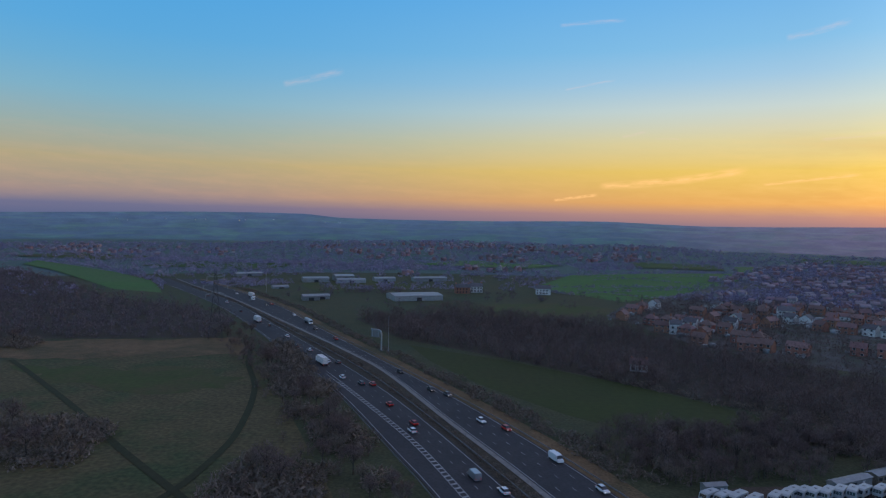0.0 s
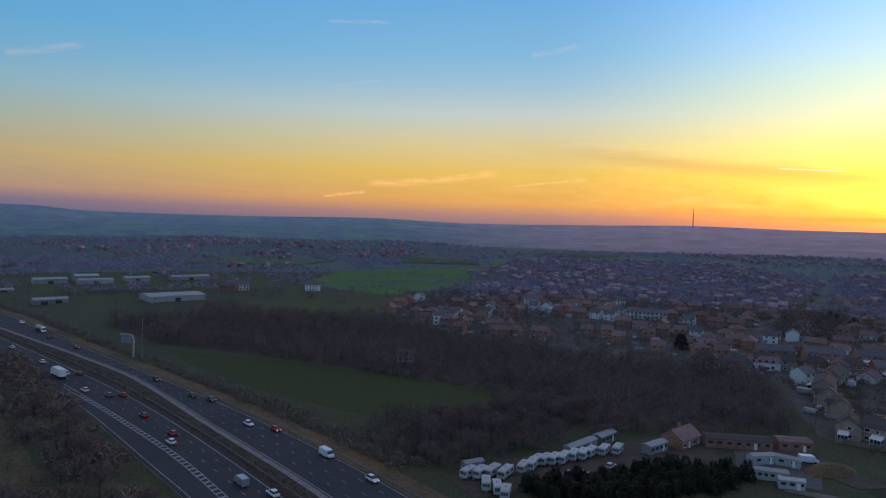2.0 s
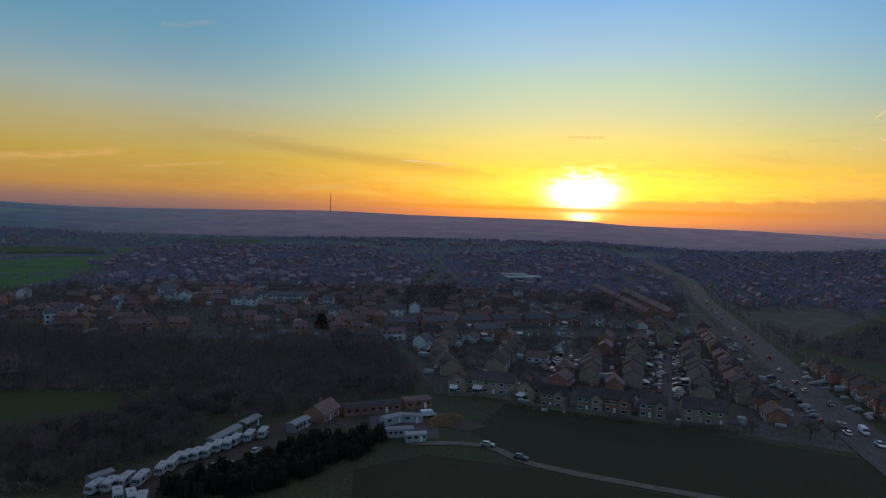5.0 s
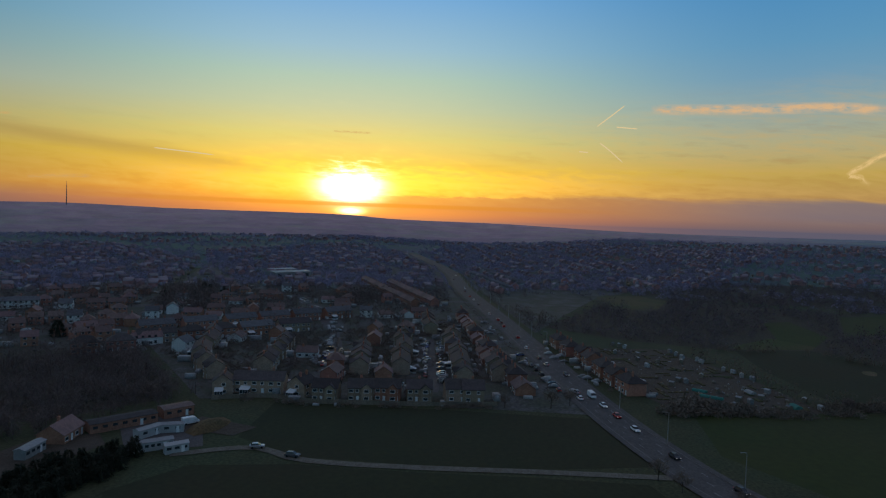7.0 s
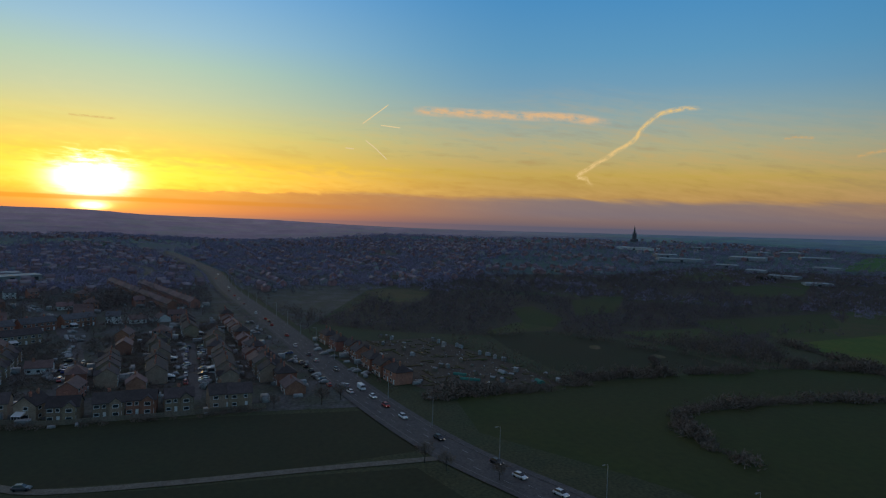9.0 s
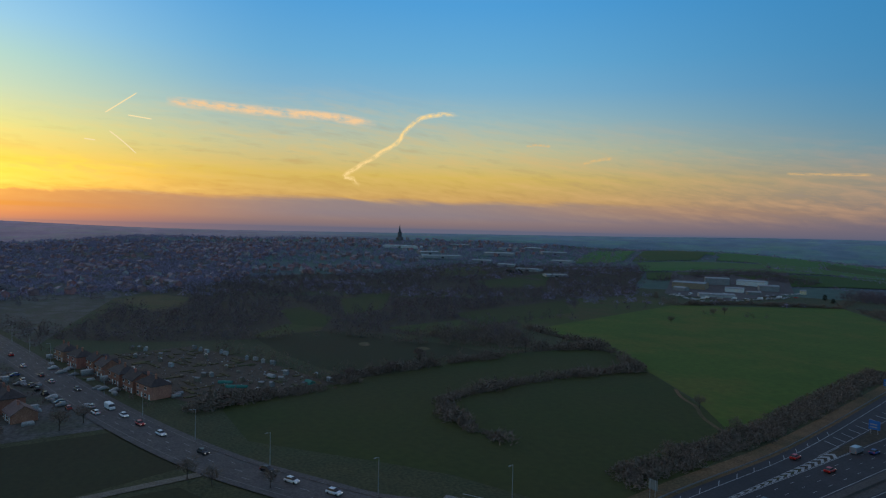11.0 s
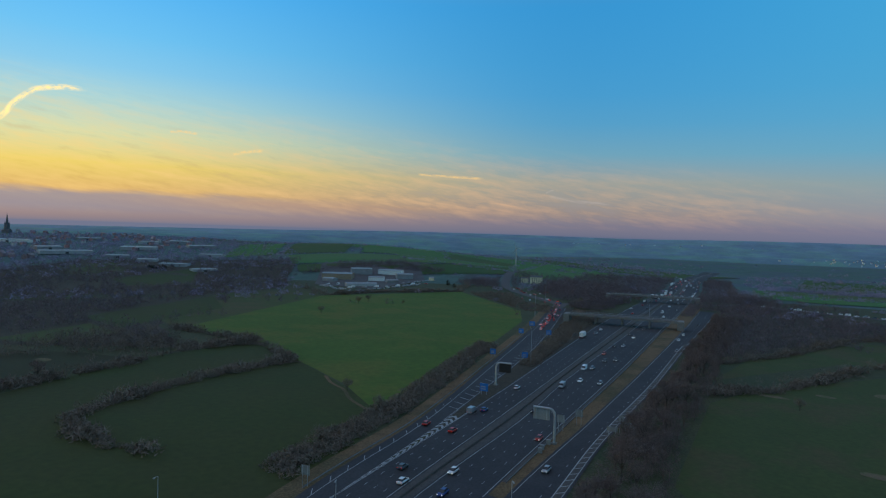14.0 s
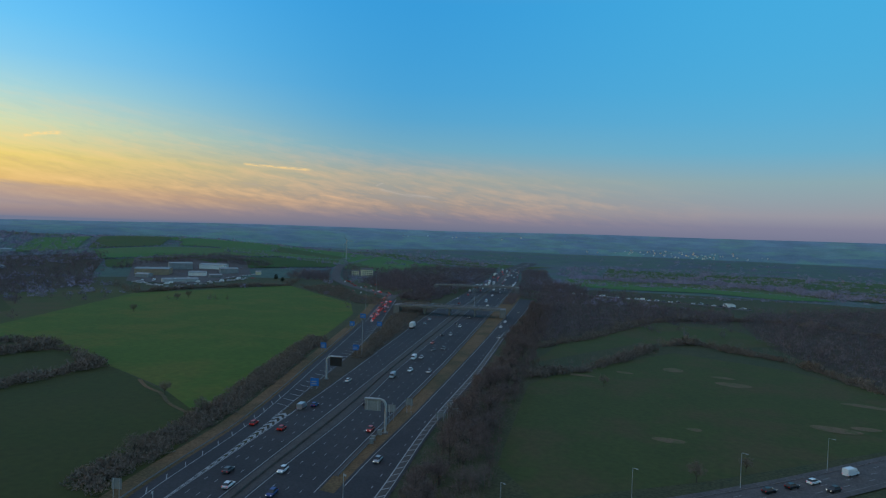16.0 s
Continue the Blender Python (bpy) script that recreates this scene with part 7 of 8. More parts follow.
# parked cars on the estate roads
for a, b, n in (((258, 93), (340, 122), 12), ((262, 87), (344, 116), 11), ((256, 142), (300, 161), 6), ((258, 136), (302, 155), 5), ((262, 36), (330, 68), 7)):
    for k in range(n):
        f = (k + rnd_a.uniform(0.1, 0.8)) / n
        drive(("white", "silver", "grey", "black", "red", "blue")[rnd_a.randrange(6)], a[0] + (b[0] - a[0]) * f, a[1] + (b[1] - a[1]) * f, 22 + rnd_a.choice((0, 180, 90)) + rnd_a.uniform(-5, 5), 0.17, True)
ribbon([(240, 84), (262, 90), (300, 106), (348, 124)], -3, 3, 0.17, "street", TARMAC, kind="structure", category="street", label="grey tarmac estate street")
ribbon([(240, 134), (262, 140), (305, 160), (340, 180)], -2.8, 2.8, 0.17, "street", TARMAC, kind="structure", category="street", label="grey tarmac estate street")
for line in STREETS:
    ribbon(line, -3.5, 3.5, 0.2, "street", TARMAC, kind="structure", category="street", label="grey tarmac street between houses")
# cars queueing and parked by the junction
for x, y, kind in ((355, -595, "red"), (368, -634, "white"), (367, -654, "silver"), (421, -685, "white"), (391, -612, "red"), (390, -595, "red"), (340, -585, "white"), (320, -580, "red"), (445, -690, "grey")):
    drive(kind, x, y, 120, 0.2, "brake")
queue = along([(236, -424), (257, -477), (275, -515), (291, -548), (309, -588), (340, -612)], 9.5)
for k, (x, y, dx, dy, _) in enumerate(queue):
    o = 1.9 if k % 2 else -1.7
    if k % 5 != 4:
        drive(("red", "white", "silver", "grey", "blue", "white", "black")[k % 7], x - dy * o, y + dx * o, math.degrees(atan2(dy, dx)), 0.25, "brake")
for x, y, a in ((423, -697, 200), (416, -688, 205), (384, -648, 190), (366, -640, 150), (372, -677, 250), (398, -664, 215)):
    drive("red", x, y, a, 0.35, "brake")
ribbon([(289, -545), (300, -575), (330, -600), (380, -640), (440, -700), (500, -790), (560, -900)], -6, 6, 0.3, "road_junction", TARMAC, kind="structure", category="road", label="grey junction approach road")
ribbon([(300, -575), (290, -640), (285, -672)], -5, 5, 0.29, "road_junction", TARMAC, kind="structure", category="road", label="grey roundabout road")
ribbon([(210, -700), (150, -738), (90, -722), (48, -716), (10, -712), (-30, -690)], -6, 6, 0.3, "road_west", TARMAC, kind="structure", category="road", label="grey road with waiting traffic")
pts = along([(150, -738), (90, -722), (48, -716), (10, -712), (-30, -690)], 7.0)
for k, (x, y, dx, dy, _) in enumerate(pts):
    if k % 7 != 3:
        drive(("white", "silver", "grey", "white", "black", "van")[k % 6], x + dy * 2.4, y - dx * 2.4, math.degrees(atan2(dy, dx)) + 180, 1.0)
    if k % 3 == 1:
        drive(("silver", "white", "blue")[k % 3], x - dy * 2.6, y + dx * 2.6, math.degrees(atan2(dy, dx)), 1.0)
drive("lorry", -12, -700, 200, 1.0)

# water butts, frames, boards and heaps on the allotment plots
BITS = [as_arrays(Mesh().box(0, 0, 0, 1.2, 0.9, 0.9)), as_arrays(Mesh().box(0, 0, 0, 2.6, 0.5, 0.5)), as_arrays(Mesh().rod((0, 0, 0), (0, 0, 0.9), 0.35, 0.3, 7)), as_arrays(Mesh().box(0, 0, 0, 2.2, 1.8, 1.7).box(0, 0, 1.7, 2.3, 1.9, 0.1))]
bits = [p for p in fill([(318, 38), (360, 44), (380, -6), (318, -43), (278, -60), (258, -8), (290, 16)], 3.8, 401, (0.3, 0.7)) if rnd_a.random() < 0.62]
def polytunnel(x, y, deg, length, wide, mat, label):
    """A low arched growing tunnel."""
    o = thing("polytunnel", label, "polytunnel", "allotment tunnels")
    m = Mesh()
    rings = [[(sx, -wide / 2 * cos(k * pi / 8), wide * 0.48 * sin(k * pi / 8)) for k in range(9)] for sx in (-length / 2, 0, length / 2)]
    m.loft(rings)
    m.ob("cover", mat, o)
    for sx in (-length / 2, length / 2):
        Mesh().box(sx, 0, 0, 0.12, wide + 0.1, 0.14).ob("end_board", TIMBER, o)
    o.matrix_basis = pose(x, y, 0.14, 0, 0, deg)


NETTING = material("green_netting", (0.05, 0.19, 0.15), (0.07, 0.24, 0.19), 2, 0.8)
for x, y, deg, ln, wd, mat, lab in ((281, -22, 70, 9, 2.2, NETTING, "green netted growing tunnel"), (290, -18, 70, 6, 2.2, NETTING, "short green netted growing tunnel"), (279, -52, 20, 5, 3.2, NETTING, "green covered growing tunnel"), (296, -38, 25, 5, 2.8, VANPALE, "pale plastic growing tunnel")):
    polytunnel(x, y, deg, ln, wd, mat, lab)
scatter("allotment_clutter", BITS[:3], bits[::2], VANPALE, "pale frames, butts and boards on allotments", "clutter")
scatter("allotment_frames", BITS, bits[1::2], TIMBER, "weathered timber frames and compost heaps", "clutter")

# ---------- single trees, hedges, scrub ----------
def tree_thing(seed, height, spread, blades, label, twig=TWIG):
    o = thing("tree", label, "tree", "bare trees")
    wood, crown = tree_arrays(seed, height, spread, blades, 0.06, 9)
    wood.ob("trunk", BARK, o)
    crown.ob("crown", twig, o)
    return o


TREES = [tree_thing(41, 11, 4.0, 900, "bare brown deciduous tree"), tree_thing(42, 8.5, 3.6, 800, "bare round-crowned tree in winter"), tree_thing(43, 13, 4.2, 1000, "tall bare deciduous tree"), tree_thing(44, 6, 2.8, 600, "small bare thorn tree", TWIG_DARK)]
placed_trees = [0] * 4


def plant(k, x, y, size=1.0, turn=0.0):
    m = pose(x, y, terr(x, y), 0, 0, turn) @ Matrix.Scale(size, 4)
    if placed_trees[k] == 0:
        TREES[k].matrix_basis = m
        placed_trees[k] = 1
        return
    o = copy_thing(TREES[k], pose(x, y, terr(x, y), 0, 0, turn))
    o.scale = (size, size, size)


rnd_t = random.Random(12)
for x, y, k, s in ((-45, 168, 1, 1.2), (-40, 161, 1, 1.1), (-50, 172, 3, 1.2), (-116, 180, 1, 1.2), (-122, 176, 1, 1.1), (-135, 203, 1, 1.2), (-128, 196, 3, 1.2), (-110, 186, 3, 1.1), (-36, 209, 2, 0.9), (-30, 194, 0, 0.9), (-33, 201, 1, 1.0), (-45, 234, 3, 1.3),
                   (-224, 338, 1, 1.2), (45, -296, 3, 0.9), (3, -193, 3, 0.9), (-10, -209, 3, 0.8), (197, -190, 3, 1.0), (152, -136, 3, 1.1), (166, -177, 3, 1.0), (395, -350, 3, 1.1), (425, -421, 3, 1.2), (433, -442, 3, 1.1), (460, -526, 3, 1.0),
                   (245, 30, 3, 1.0), (238, 36, 3, 1.1), (232, 52, 3, 0.9), (182, -2, 3, 1.0), (176, -8, 3, 1.0), (170, -22, 3, 0.9), (300, -110, 0, 0.8), (290, -92, 1, 0.8), (282, -70, 1, 0.7), (319, -180, 0, 0.9)):
    plant(k, x, y, s * rnd_t.uniform(0.9, 1.1), rnd_t.uniform(0, 360))
# trees beside the slip road and along the motorway
for k in range(95):
    y = -125 - k * 4.7
    x = OUT_W(y) - 4 - rnd_t.uniform(0, 14 + 10 * smooth(-125, -420, y) * 0)
    plant(rnd_t.choice((0, 1, 0, 2, 3)), x, y, rnd_t.uniform(0.6, 1.0), rnd_t.uniform(0, 360))
for k in range(52):
    y = 135 + k * 5.2
    x = OUT_W(y) - 6 - rnd_t.uniform(0, 20)
    plant(rnd_t.choice((1, 3, 3, 0)), x, y, rnd_t.uniform(0.5, 0.95), rnd_t.uniform(0, 360))
for x, y, _, _ in fill([(50, 196), (64, 166), (70, 172), (96, 172), (132, 200), (112, 220), (80, 205)], 5.2, 66):
    plant(rnd_t.choice((1, 3, 0)), x, y, rnd_t.uniform(0.5, 0.9), rnd_t.uniform(0, 360))

belt = []
for k in range(520):
    y = -112 - rnd_t.uniform(0, 460)
    belt.append((OUT_W(y) - 4 - rnd_t.uniform(0, 20 + 14 * smooth(-250, -520, y) * 0), y, rnd_t.uniform(0.4, 0.85), rnd_t.uniform(0, 6)))
for k in range(110):
    y = 120 + rnd_t.uniform(0, 280)
    belt.append((OUT_W(y) - 7 - rnd_t.uniform(0, 26), y, rnd_t.uniform(0.3, 0.65), rnd_t.uniform(0, 6)))
belt += fill([(46, 200), (60, 166), (68, 168), (100, 171), (134, 200), (116, 222), (90, 210), (66, 222)], 4.0, 67, (0.35, 0.8))
belt += fill([(136, 222), (152, 186), (200, 172), (200, 160), (150, 172), (118, 176), (128, 196)], 5.0, 68, (0.5, 1.0))
belt += fill([(238, -440), (262, -500), (300, -590), (285, -655), (250, -560), (216, -490)], 6, 69, (0.5, 0.9)) + fill([(305, -690), (420, -765), (470, -845), (380, -860), (300, -790)], 8, 70, (0.5, 1.0))
belt += fill(T_NEAR, 12, 77, (0.3, 0.65), lambda x, y: any(abs(x - a) + abs(y - b) < 9 for a, b in built))
scatter("roadside_trees", WOOD_TREES, [b for b in belt if not on_road(b[0], b[1])], TWIG, "bare brown trees in roadside belts", "trees")
# hedges and scrub as joined stuff
HEDGES = ([(186, -97), (205, -92), (225, -93), (237, -99), (243, -108), (250, -128), (256, -149), (262, -185), (264, -212), (290, -224), (312, -229), (322, -212), (319, -178), (307, -140), (299, -109), (290, -82), (284, -62)],
          [(262, -13), (267, -39), (275, -58), (278, -71)], [(331, -192), (322, -234)], [(250, -4), (270, -59)], [(78, -302), (58, -329), (36, -407), (15, -444), (-11, -427), (-40, -407), (-61, -373), (-72, -348)],
          [(95, -379), (72, -444), (48, -536), (7, -582), (-57, -601), (-114, -558)], [(322, -234), (395, -226)], [(440, -600), (490, -520), (500, -444)])
hp, hedge_trees = [], []
for k, line in enumerate(HEDGES):
    for rep in range(2):
        hp += [(x, y, q * (1.0 + 0.9 * noise.noise((x / 13, y / 13, 5.5))), a) for x, y, q, a in line_places(line, 2.1, 100 + 3 * k + rep, 2.4, (0.55, 1.55)) if noise.noise((x / 17, y / 17, 1.5)) > -0.42]
    hedge_trees += [p for p in line_places(line, 7.0, 500 + k, 2.2, (0.35, 0.75)) if noise.noise((p[0] / 22, p[1] / 22, 8.5)) > -0.02]
# exit slip scrub, motorway scrub and reserve planting
for rep in range(5):
    hp += [(SLIPE_O(y) + rnd_t.uniform(9, 21), y, rnd_t.uniform(0.6, 1.25), rnd_t.uniform(0, 6)) for y in range(-330, -112, 2)]
    hp += [(between(EDGE_E, SLIPE_I, rnd_t.uniform(0.2, 0.8))(y), y, rnd_t.uniform(0.5, 1.2), rnd_t.uniform(0, 6)) for y in range(-545, -290, 3)]
for rep in range(2):
    hp += [(between(RES_W, RES_E, rnd_t.uniform(0.2, 0.6))(y), y, rnd_t.uniform(0.3, 0.5), rnd_t.uniform(0, 6)) for y in range(120, 640, 2)]
    hp += [(EDGE_E(y) + rnd_t.uniform(9, 16), y, rnd_t.uniform(0.5, 1.0), rnd_t.uniform(0, 6)) for y in range(290, 640, 3)]
hp += [(EDGE_E(y) + rnd_t.uniform(8, 19), y, rnd_t.uniform(0.5, 1.2), rnd_t.uniform(0, 6)) for y in range(170, 292, 1)]
hp += [p for p in line_places([(195, 150), (204, 137), (205, 118), (211, 101), (217, 84), (224, 68), (230, 55)], 1.5, 650, 1.5, (0.4, 0.95)) if noise.noise((p[0] / 9, p[1] / 9, 2.0)) > -0.15]
hp += fill([(60, 198), (150, 190), (200, 174), (196, 190), (150, 232), (112, 248), (70, 300)], 5.0, 651, (0.6, 1.4))
hp += [p for p in fill([(-97, 348), (-84, 356), (-36, 238), (-10, 166), (-21, 159), (-34, 191), (-60, 238)], 3.4, 655, (0.7, 1.9)) if noise.noise((p[0] / 14, p[1] / 14, 6.6)) > -0.1]
hp += fill([(262, -500), (300, -505), (430, -600), (400, -640), (330, -560), (290, -545)], 5, 72, (0.6, 1.3))
hp += fill([(-140, 168), (-100, 172), (-104, 208), (-146, 216)], 3.4, 74, (0.8, 1.7)) + fill([(-58, 148), (-30, 148), (-28, 178), (-54, 182)], 3.2, 75, (0.8, 1.7)) + fill([(-240, 330), (-210, 325), (-215, 350), (-240, 355)], 4, 76, (0.8, 1.6))
hp += fill(T_NEAR, 3.9, 78, (0.3, 0.9), lambda x, y: any(abs(x - a) + abs(y - b) < 7 for a, b in built) or any(hypot(x - q[0], y - q[1]) < 5 for q in ESTATE_PTS))
hp += fill([(-330, 80), (-150, 80), (-140, 200), (-330, 240)], 9, 73, (0.4, 1.2))
for line, sp, size in (([(284, -62), (299, -109), (307, -140), (319, -178), (322, -212)], 3.2, (0.45, 1.0)), ([(398, -33), (404, -88), (372, -120), (352, -150), (330, -186)], 3.0, (0.45, 1.05)), ([(382, -2), (360, -30), (318, -48), (280, -66)], 4.0, (0.4, 0.8)), ([(500, -444), (540, -470), (600, -490)], 4.0, (0.5, 0.9)), ([(440, -600), (462, -640), (500, -700)], 3.5, (0.5, 1.0)), ([(430, -419), (412, -440), (400, -452)], 6, (0.4, 0.7))):
    hedge_trees += [p for p in line_places(line, sp, int(sp * 100), 5.5, size) if noise.noise((p[0] / 19, p[1] / 19, 4.5)) > -0.2]
for line in ([(80, -306), (58, -333), (36, -411), (15, -448), (-11, -431), (-40, -409), (-61, -375), (-74, -345)], [(97, -383), (74, -448), (50, -538), (9, -584)]):
    hedge_trees += line_places(line, 3.2, 811, 3.5, (0.3, 0.72))
hedge_trees += fill([(345, -160), (400, -130), (412, -190), (372, -215), (335, -192)], 5, 640, (0.4, 1.0))
hp = [p for p in hp if not inside(MOTORWAY_FIELD, p[0], p[1])]
scatter("hedgerow_trees", MID_TREES, hedge_trees, TWIG_DARK, "small bare trees in field hedges", "trees")
scatter("hedges_and_scrub", BUSHES, hp, TWIG_DARK, "dark leafless thorn hedges and scrub", "hedge")
# dense conifers screening the caravan yard
def conifer_arrays(seed, h, r, n):
    rnd = random.Random(seed)
    m = Mesh()
    for k in range(n):
        f = rnd.random() ** 0.8
        a = rnd.uniform(0, 2 * pi)
        rr = r * (1 - f * 0.75) * rnd.uniform(0.6, 1.0)
        p = Vector((rr * cos(a), rr * sin(a), h * f))
        g = Vector((cos(a), sin(a), rnd.uniform(-0.2, 0.9))).normalized()
        s = g.orthogonal().normalized() * 0.13
        s.rotate(Matrix.Rotation(rnd.uniform(0, 6.3), 3, g))
        m.add([p - s, p + s, p + g * rnd.uniform(0.5, 1.1)], [(0, 1, 2)])
    m.rod((0, 0, 0), (0, 0, h * 0.9), r * 0.4, 0.05, 6)
    return m


CON = [as_arrays(conifer_arrays(s, 4.6, 2.1, 420)) for s in (81, 82)]
scatter("conifer_screen", CON, fill([(78, 151), (96, 147.5), (122, 149), (141, 144), (145, 136), (128, 130), (90, 130), (78, 140)], 2.5, 83, (0.7, 1.1)), CONIFER, "dense dark evergreen conifers", "conifers")
dark = fill([(420, 340), (470, 330), (490, 390), (440, 400)], 12, 84, (0.8, 1.3)) + fill([(842, -440), (862, -450), (854, -472), (834, -462)], 6, 88, (0.7, 1.0)) + [(258, 300, 2.0, 0), (260, 303, 1.8, 1), (480, -640, 1.2, 0), (505, -660, 1.3, 1)] + fill([(-10, -300), (-4, -300), (-4, -294)], 5, 86, (0.4, 0.5))
scatter("evergreens", CON, dark, CONIFER, "dark evergreen trees", "conifers")

# trees in gardens and on far slopes
rnd_f = random.Random(91)
tp = []
for poly, sp in ((T_OLD, 7.5), (T_MID, 7.5), (T_EAST, 7.5)):
    tp += [p for p in fill(poly, sp, 92, (0.4, 1.1)) if noise.noise((p[0] / 45, p[1] / 45, 3.3)) > -0.28 and not any(abs(p[0] - q[0]) + abs(p[1] - q[1]) < 8 for q in STREET_PTS) and not any(abs(p[0] - a) + abs(p[1] - b) < 7 for a, b in built)]
for x, y, dx, dy, _ in along(A_ROAD[7:], 14):
    tp += [(x - dy * 14, y + dx * 14, 0.5, 0), (x + dy * 13, y - dx * 13, 0.5, 1)]
tp += [p for poly, sp in (([(341, 316), (383, 298), (496, 381), (468, 414)], 6.5), ([(470, 215), (520, 225), (530, 260), (470, 250)], 8.0)) for p in fill(poly, sp, 93, (0.9, 1.5))]
scatter("garden_trees", MID_TREES, [p for p in tp if hypot(p[0], p[1]) < 620], TWIG, "bare garden trees among the houses", "trees")
far_trees = [p for p in tp if hypot(p[0], p[1]) >= 620]
for poly, sp, seed, size in (([(-1400, 1100), (-700, 1050), (-200, 950), (600, 1150), (900, 1300), (500, 1750), (-700, 1800), (-1500, 1500)], 25, 201, (0.7, 1.3)), ([(-150, 860), (40, 900), (60, 960), (-180, 980)], 10, 213, (0.6, 1.1)), ([(-500, 1010), (-200, 990), (-180, 1040), (-480, 1080)], 10, 214, (0.6, 1.1)), ([(200, 930), (300, 960), (320, 1130), (210, 1080)], 10, 215, (0.6, 1.0)), ([(-260, 660), (-200, 640), (-150, 690), (-230, 740)], 8, 216, (0.5, 0.9)), ([(-100, 600), (-40, 610), (-30, 650), (-90, 660)], 8, 217, (0.5, 0.9)),
                             ([(-560, 880), (-300, 720), (-170, 780), (-60, 900), (-200, 1050), (-600, 1100)], 20, 202, (0.7, 1.3)),
                             ([(900, 1300), (1400, 1000), (1750, 300), (1850, -300), (1800, 700), (1200, 1500)], 24, 203, (0.8, 1.5)),
                             ([(1100, -130), (1500, -250), (1750, -900), (1500, -1000), (900, -760), (880, -400), (800, -200)], 19, 204, (0.6, 1.1)),
                             ([(-30, 560), (60, 640), (180, 870), (150, 920), (-20, 860), (-120, 800)], 30, 205, (0.6, 1.1)),
                             ([(-900, -1200), (-250, -1050), (250, -1250), (350, -1700), (-900, -1700)], 55, 206, (0.7, 1.2)),
                             ([(-700, -820), (-170, -900), (-200, -1050), (-800, -1150)], 22, 207, (0.7, 1.2)),
                             ([(300, -760), (450, -740), (480, -900), (420, -1000), (300, -900)], 15, 208, (0.6, 1.0)),
                             ([(180, -790), (250, -900), (270, -1000), (180, -960)], 14, 209, (0.6, 1.1)),
                             ([(560, -930), (700, -860), (760, -850), (740, -830), (560, -880)], 11, 210, (0.5, 0.9)),
                             ([(500, -1600), (1500, -1600), (1750, -1300), (1800, -1500), (700, -1800)], 40, 211, (0.8, 1.4)),
                             ([(250, 560), (420, 700), (640, 1100), (560, 1150), (360, 800)], 26, 212, (0.6, 1.1))):
    far_trees += fill(poly, sp, seed, size)
for line in ([(560, -913), (731, -1338)], [(1004, -933), (1300, -1000), (1520, -1245)], [(953, -1243), (1500, -1250)], [(171, 857), (250, 800), (330, 740)], [(96, 693), (250, 720), (340, 745)], [(130, 640), (300, 715)], [(162, 580), (100, 690), (171, 857), (414, 916), (314, 706), (162, 580)],
             [(-262, 600), (-272, 622), (-310, 690), (-400, 790), (-500, 880), (-600, 960)], [(-280, 650), (-330, 730), (-420, 830), (-520, 920)], [(205, -905), (0, -985), (-160, -880)], [(-115, -850), (60, -790)], [(-300, -1200), (200, -1230)], [(400, -1340), (950, -1260)], [(380, -1600), (900, -1650)], [(-200, -900), (-260, -1150)]):
    for rep in range(2):
        far_trees += line_places(line, 9, 300 + rep, 4, (0.25, 0.7))
for line in [[(203, 867), (332, 910), (468, 979)], [(184, 788), (291, 837), (365, 875)], [(175, 720), (251, 722), (308, 694)], [(143, 684), (187, 630), (225, 613)], [(178, 583), (219, 599)]]:
    for rep in range(2):
        far_trees += line_places(line, 7, 330 + rep, 2.5, (0.2, 0.45))
# clumps, copses and shelter belts over the middle distance
KEEP = CLEAR + ([(171, 857), (414, 916), (360, 760), (314, 706), (162, 580), (96, 693)], [(250, -213), (395, -228), (500, -444), (440, -600), (300, -500), (211, -310)], [(500, -470), (620, -500), (720, -600), (740, -720), (560, -760), (480, -640)],
                [(205, -905), (60, -790), (-164, -831), (0, -990)], [(-150, 700), (0, 780), (0, 730), (-140, 690)], [(-60, 540), (20, 560), (20, 600), (-60, 590)], [(20, 540), (160, 520), (120, 480), (10, 470)])
HILLS_OPEN = [[(r * sin(radians(a)), r * cos(radians(a))) for a, r in poly] for poly, _, _ in HILL]
ROADS = along([(289, -545), (330, -600), (440, -700), (560, -900)], 12) + along([(210, -700), (80, -725), (-130, -650)], 12) + A_PTS
for k in range(18000):
    a, r = radians(rnd_f.uniform(-42, 182)), 470 + 1400 * rnd_f.random() ** 0.75
    x, y = r * sin(a), r * cos(a)
    big = noise.noise((x / 105, y / 105, 6.4)) + 0.55 * noise.noise((x / 36, y / 36, 2.7))
    if big < 0.06 or on_road(x, y) or OUT_W(y) - 14 < x < EDGE_E(y) + 14:
        continue
    if any(inside(g, x, y) for g in KEEP) or (r > 900 and any(inside(g, x, y) for g in HILLS_OPEN)) or any(abs(x - q[0]) + abs(y - q[1]) < 20 for q in ROADS):
        continue
    far_trees.append((x, y, rnd_f.uniform(0.45, 1.05), rnd_f.uniform(0, 6)))
for poly in HILLS_OPEN:
    far_trees += line_places(poly + poly[:1], 8, 601, 3, (0.2, 0.5))
for k in range(520):
    a, r = radians(rnd_f.uniform(-35, 135)), rnd_f.uniform(1680, 1830)
    if noise.noise((a * 14, 0.0, 4.0)) > -0.15:
        far_trees.append((r * sin(a), r * cos(a), rnd_f.uniform(0.7, 1.5), 0.0))
far_trees = [p for p in far_trees if not inside(TONGUE, p[0], p[1]) and not inside(TONGUE_FORE, p[0], p[1])]
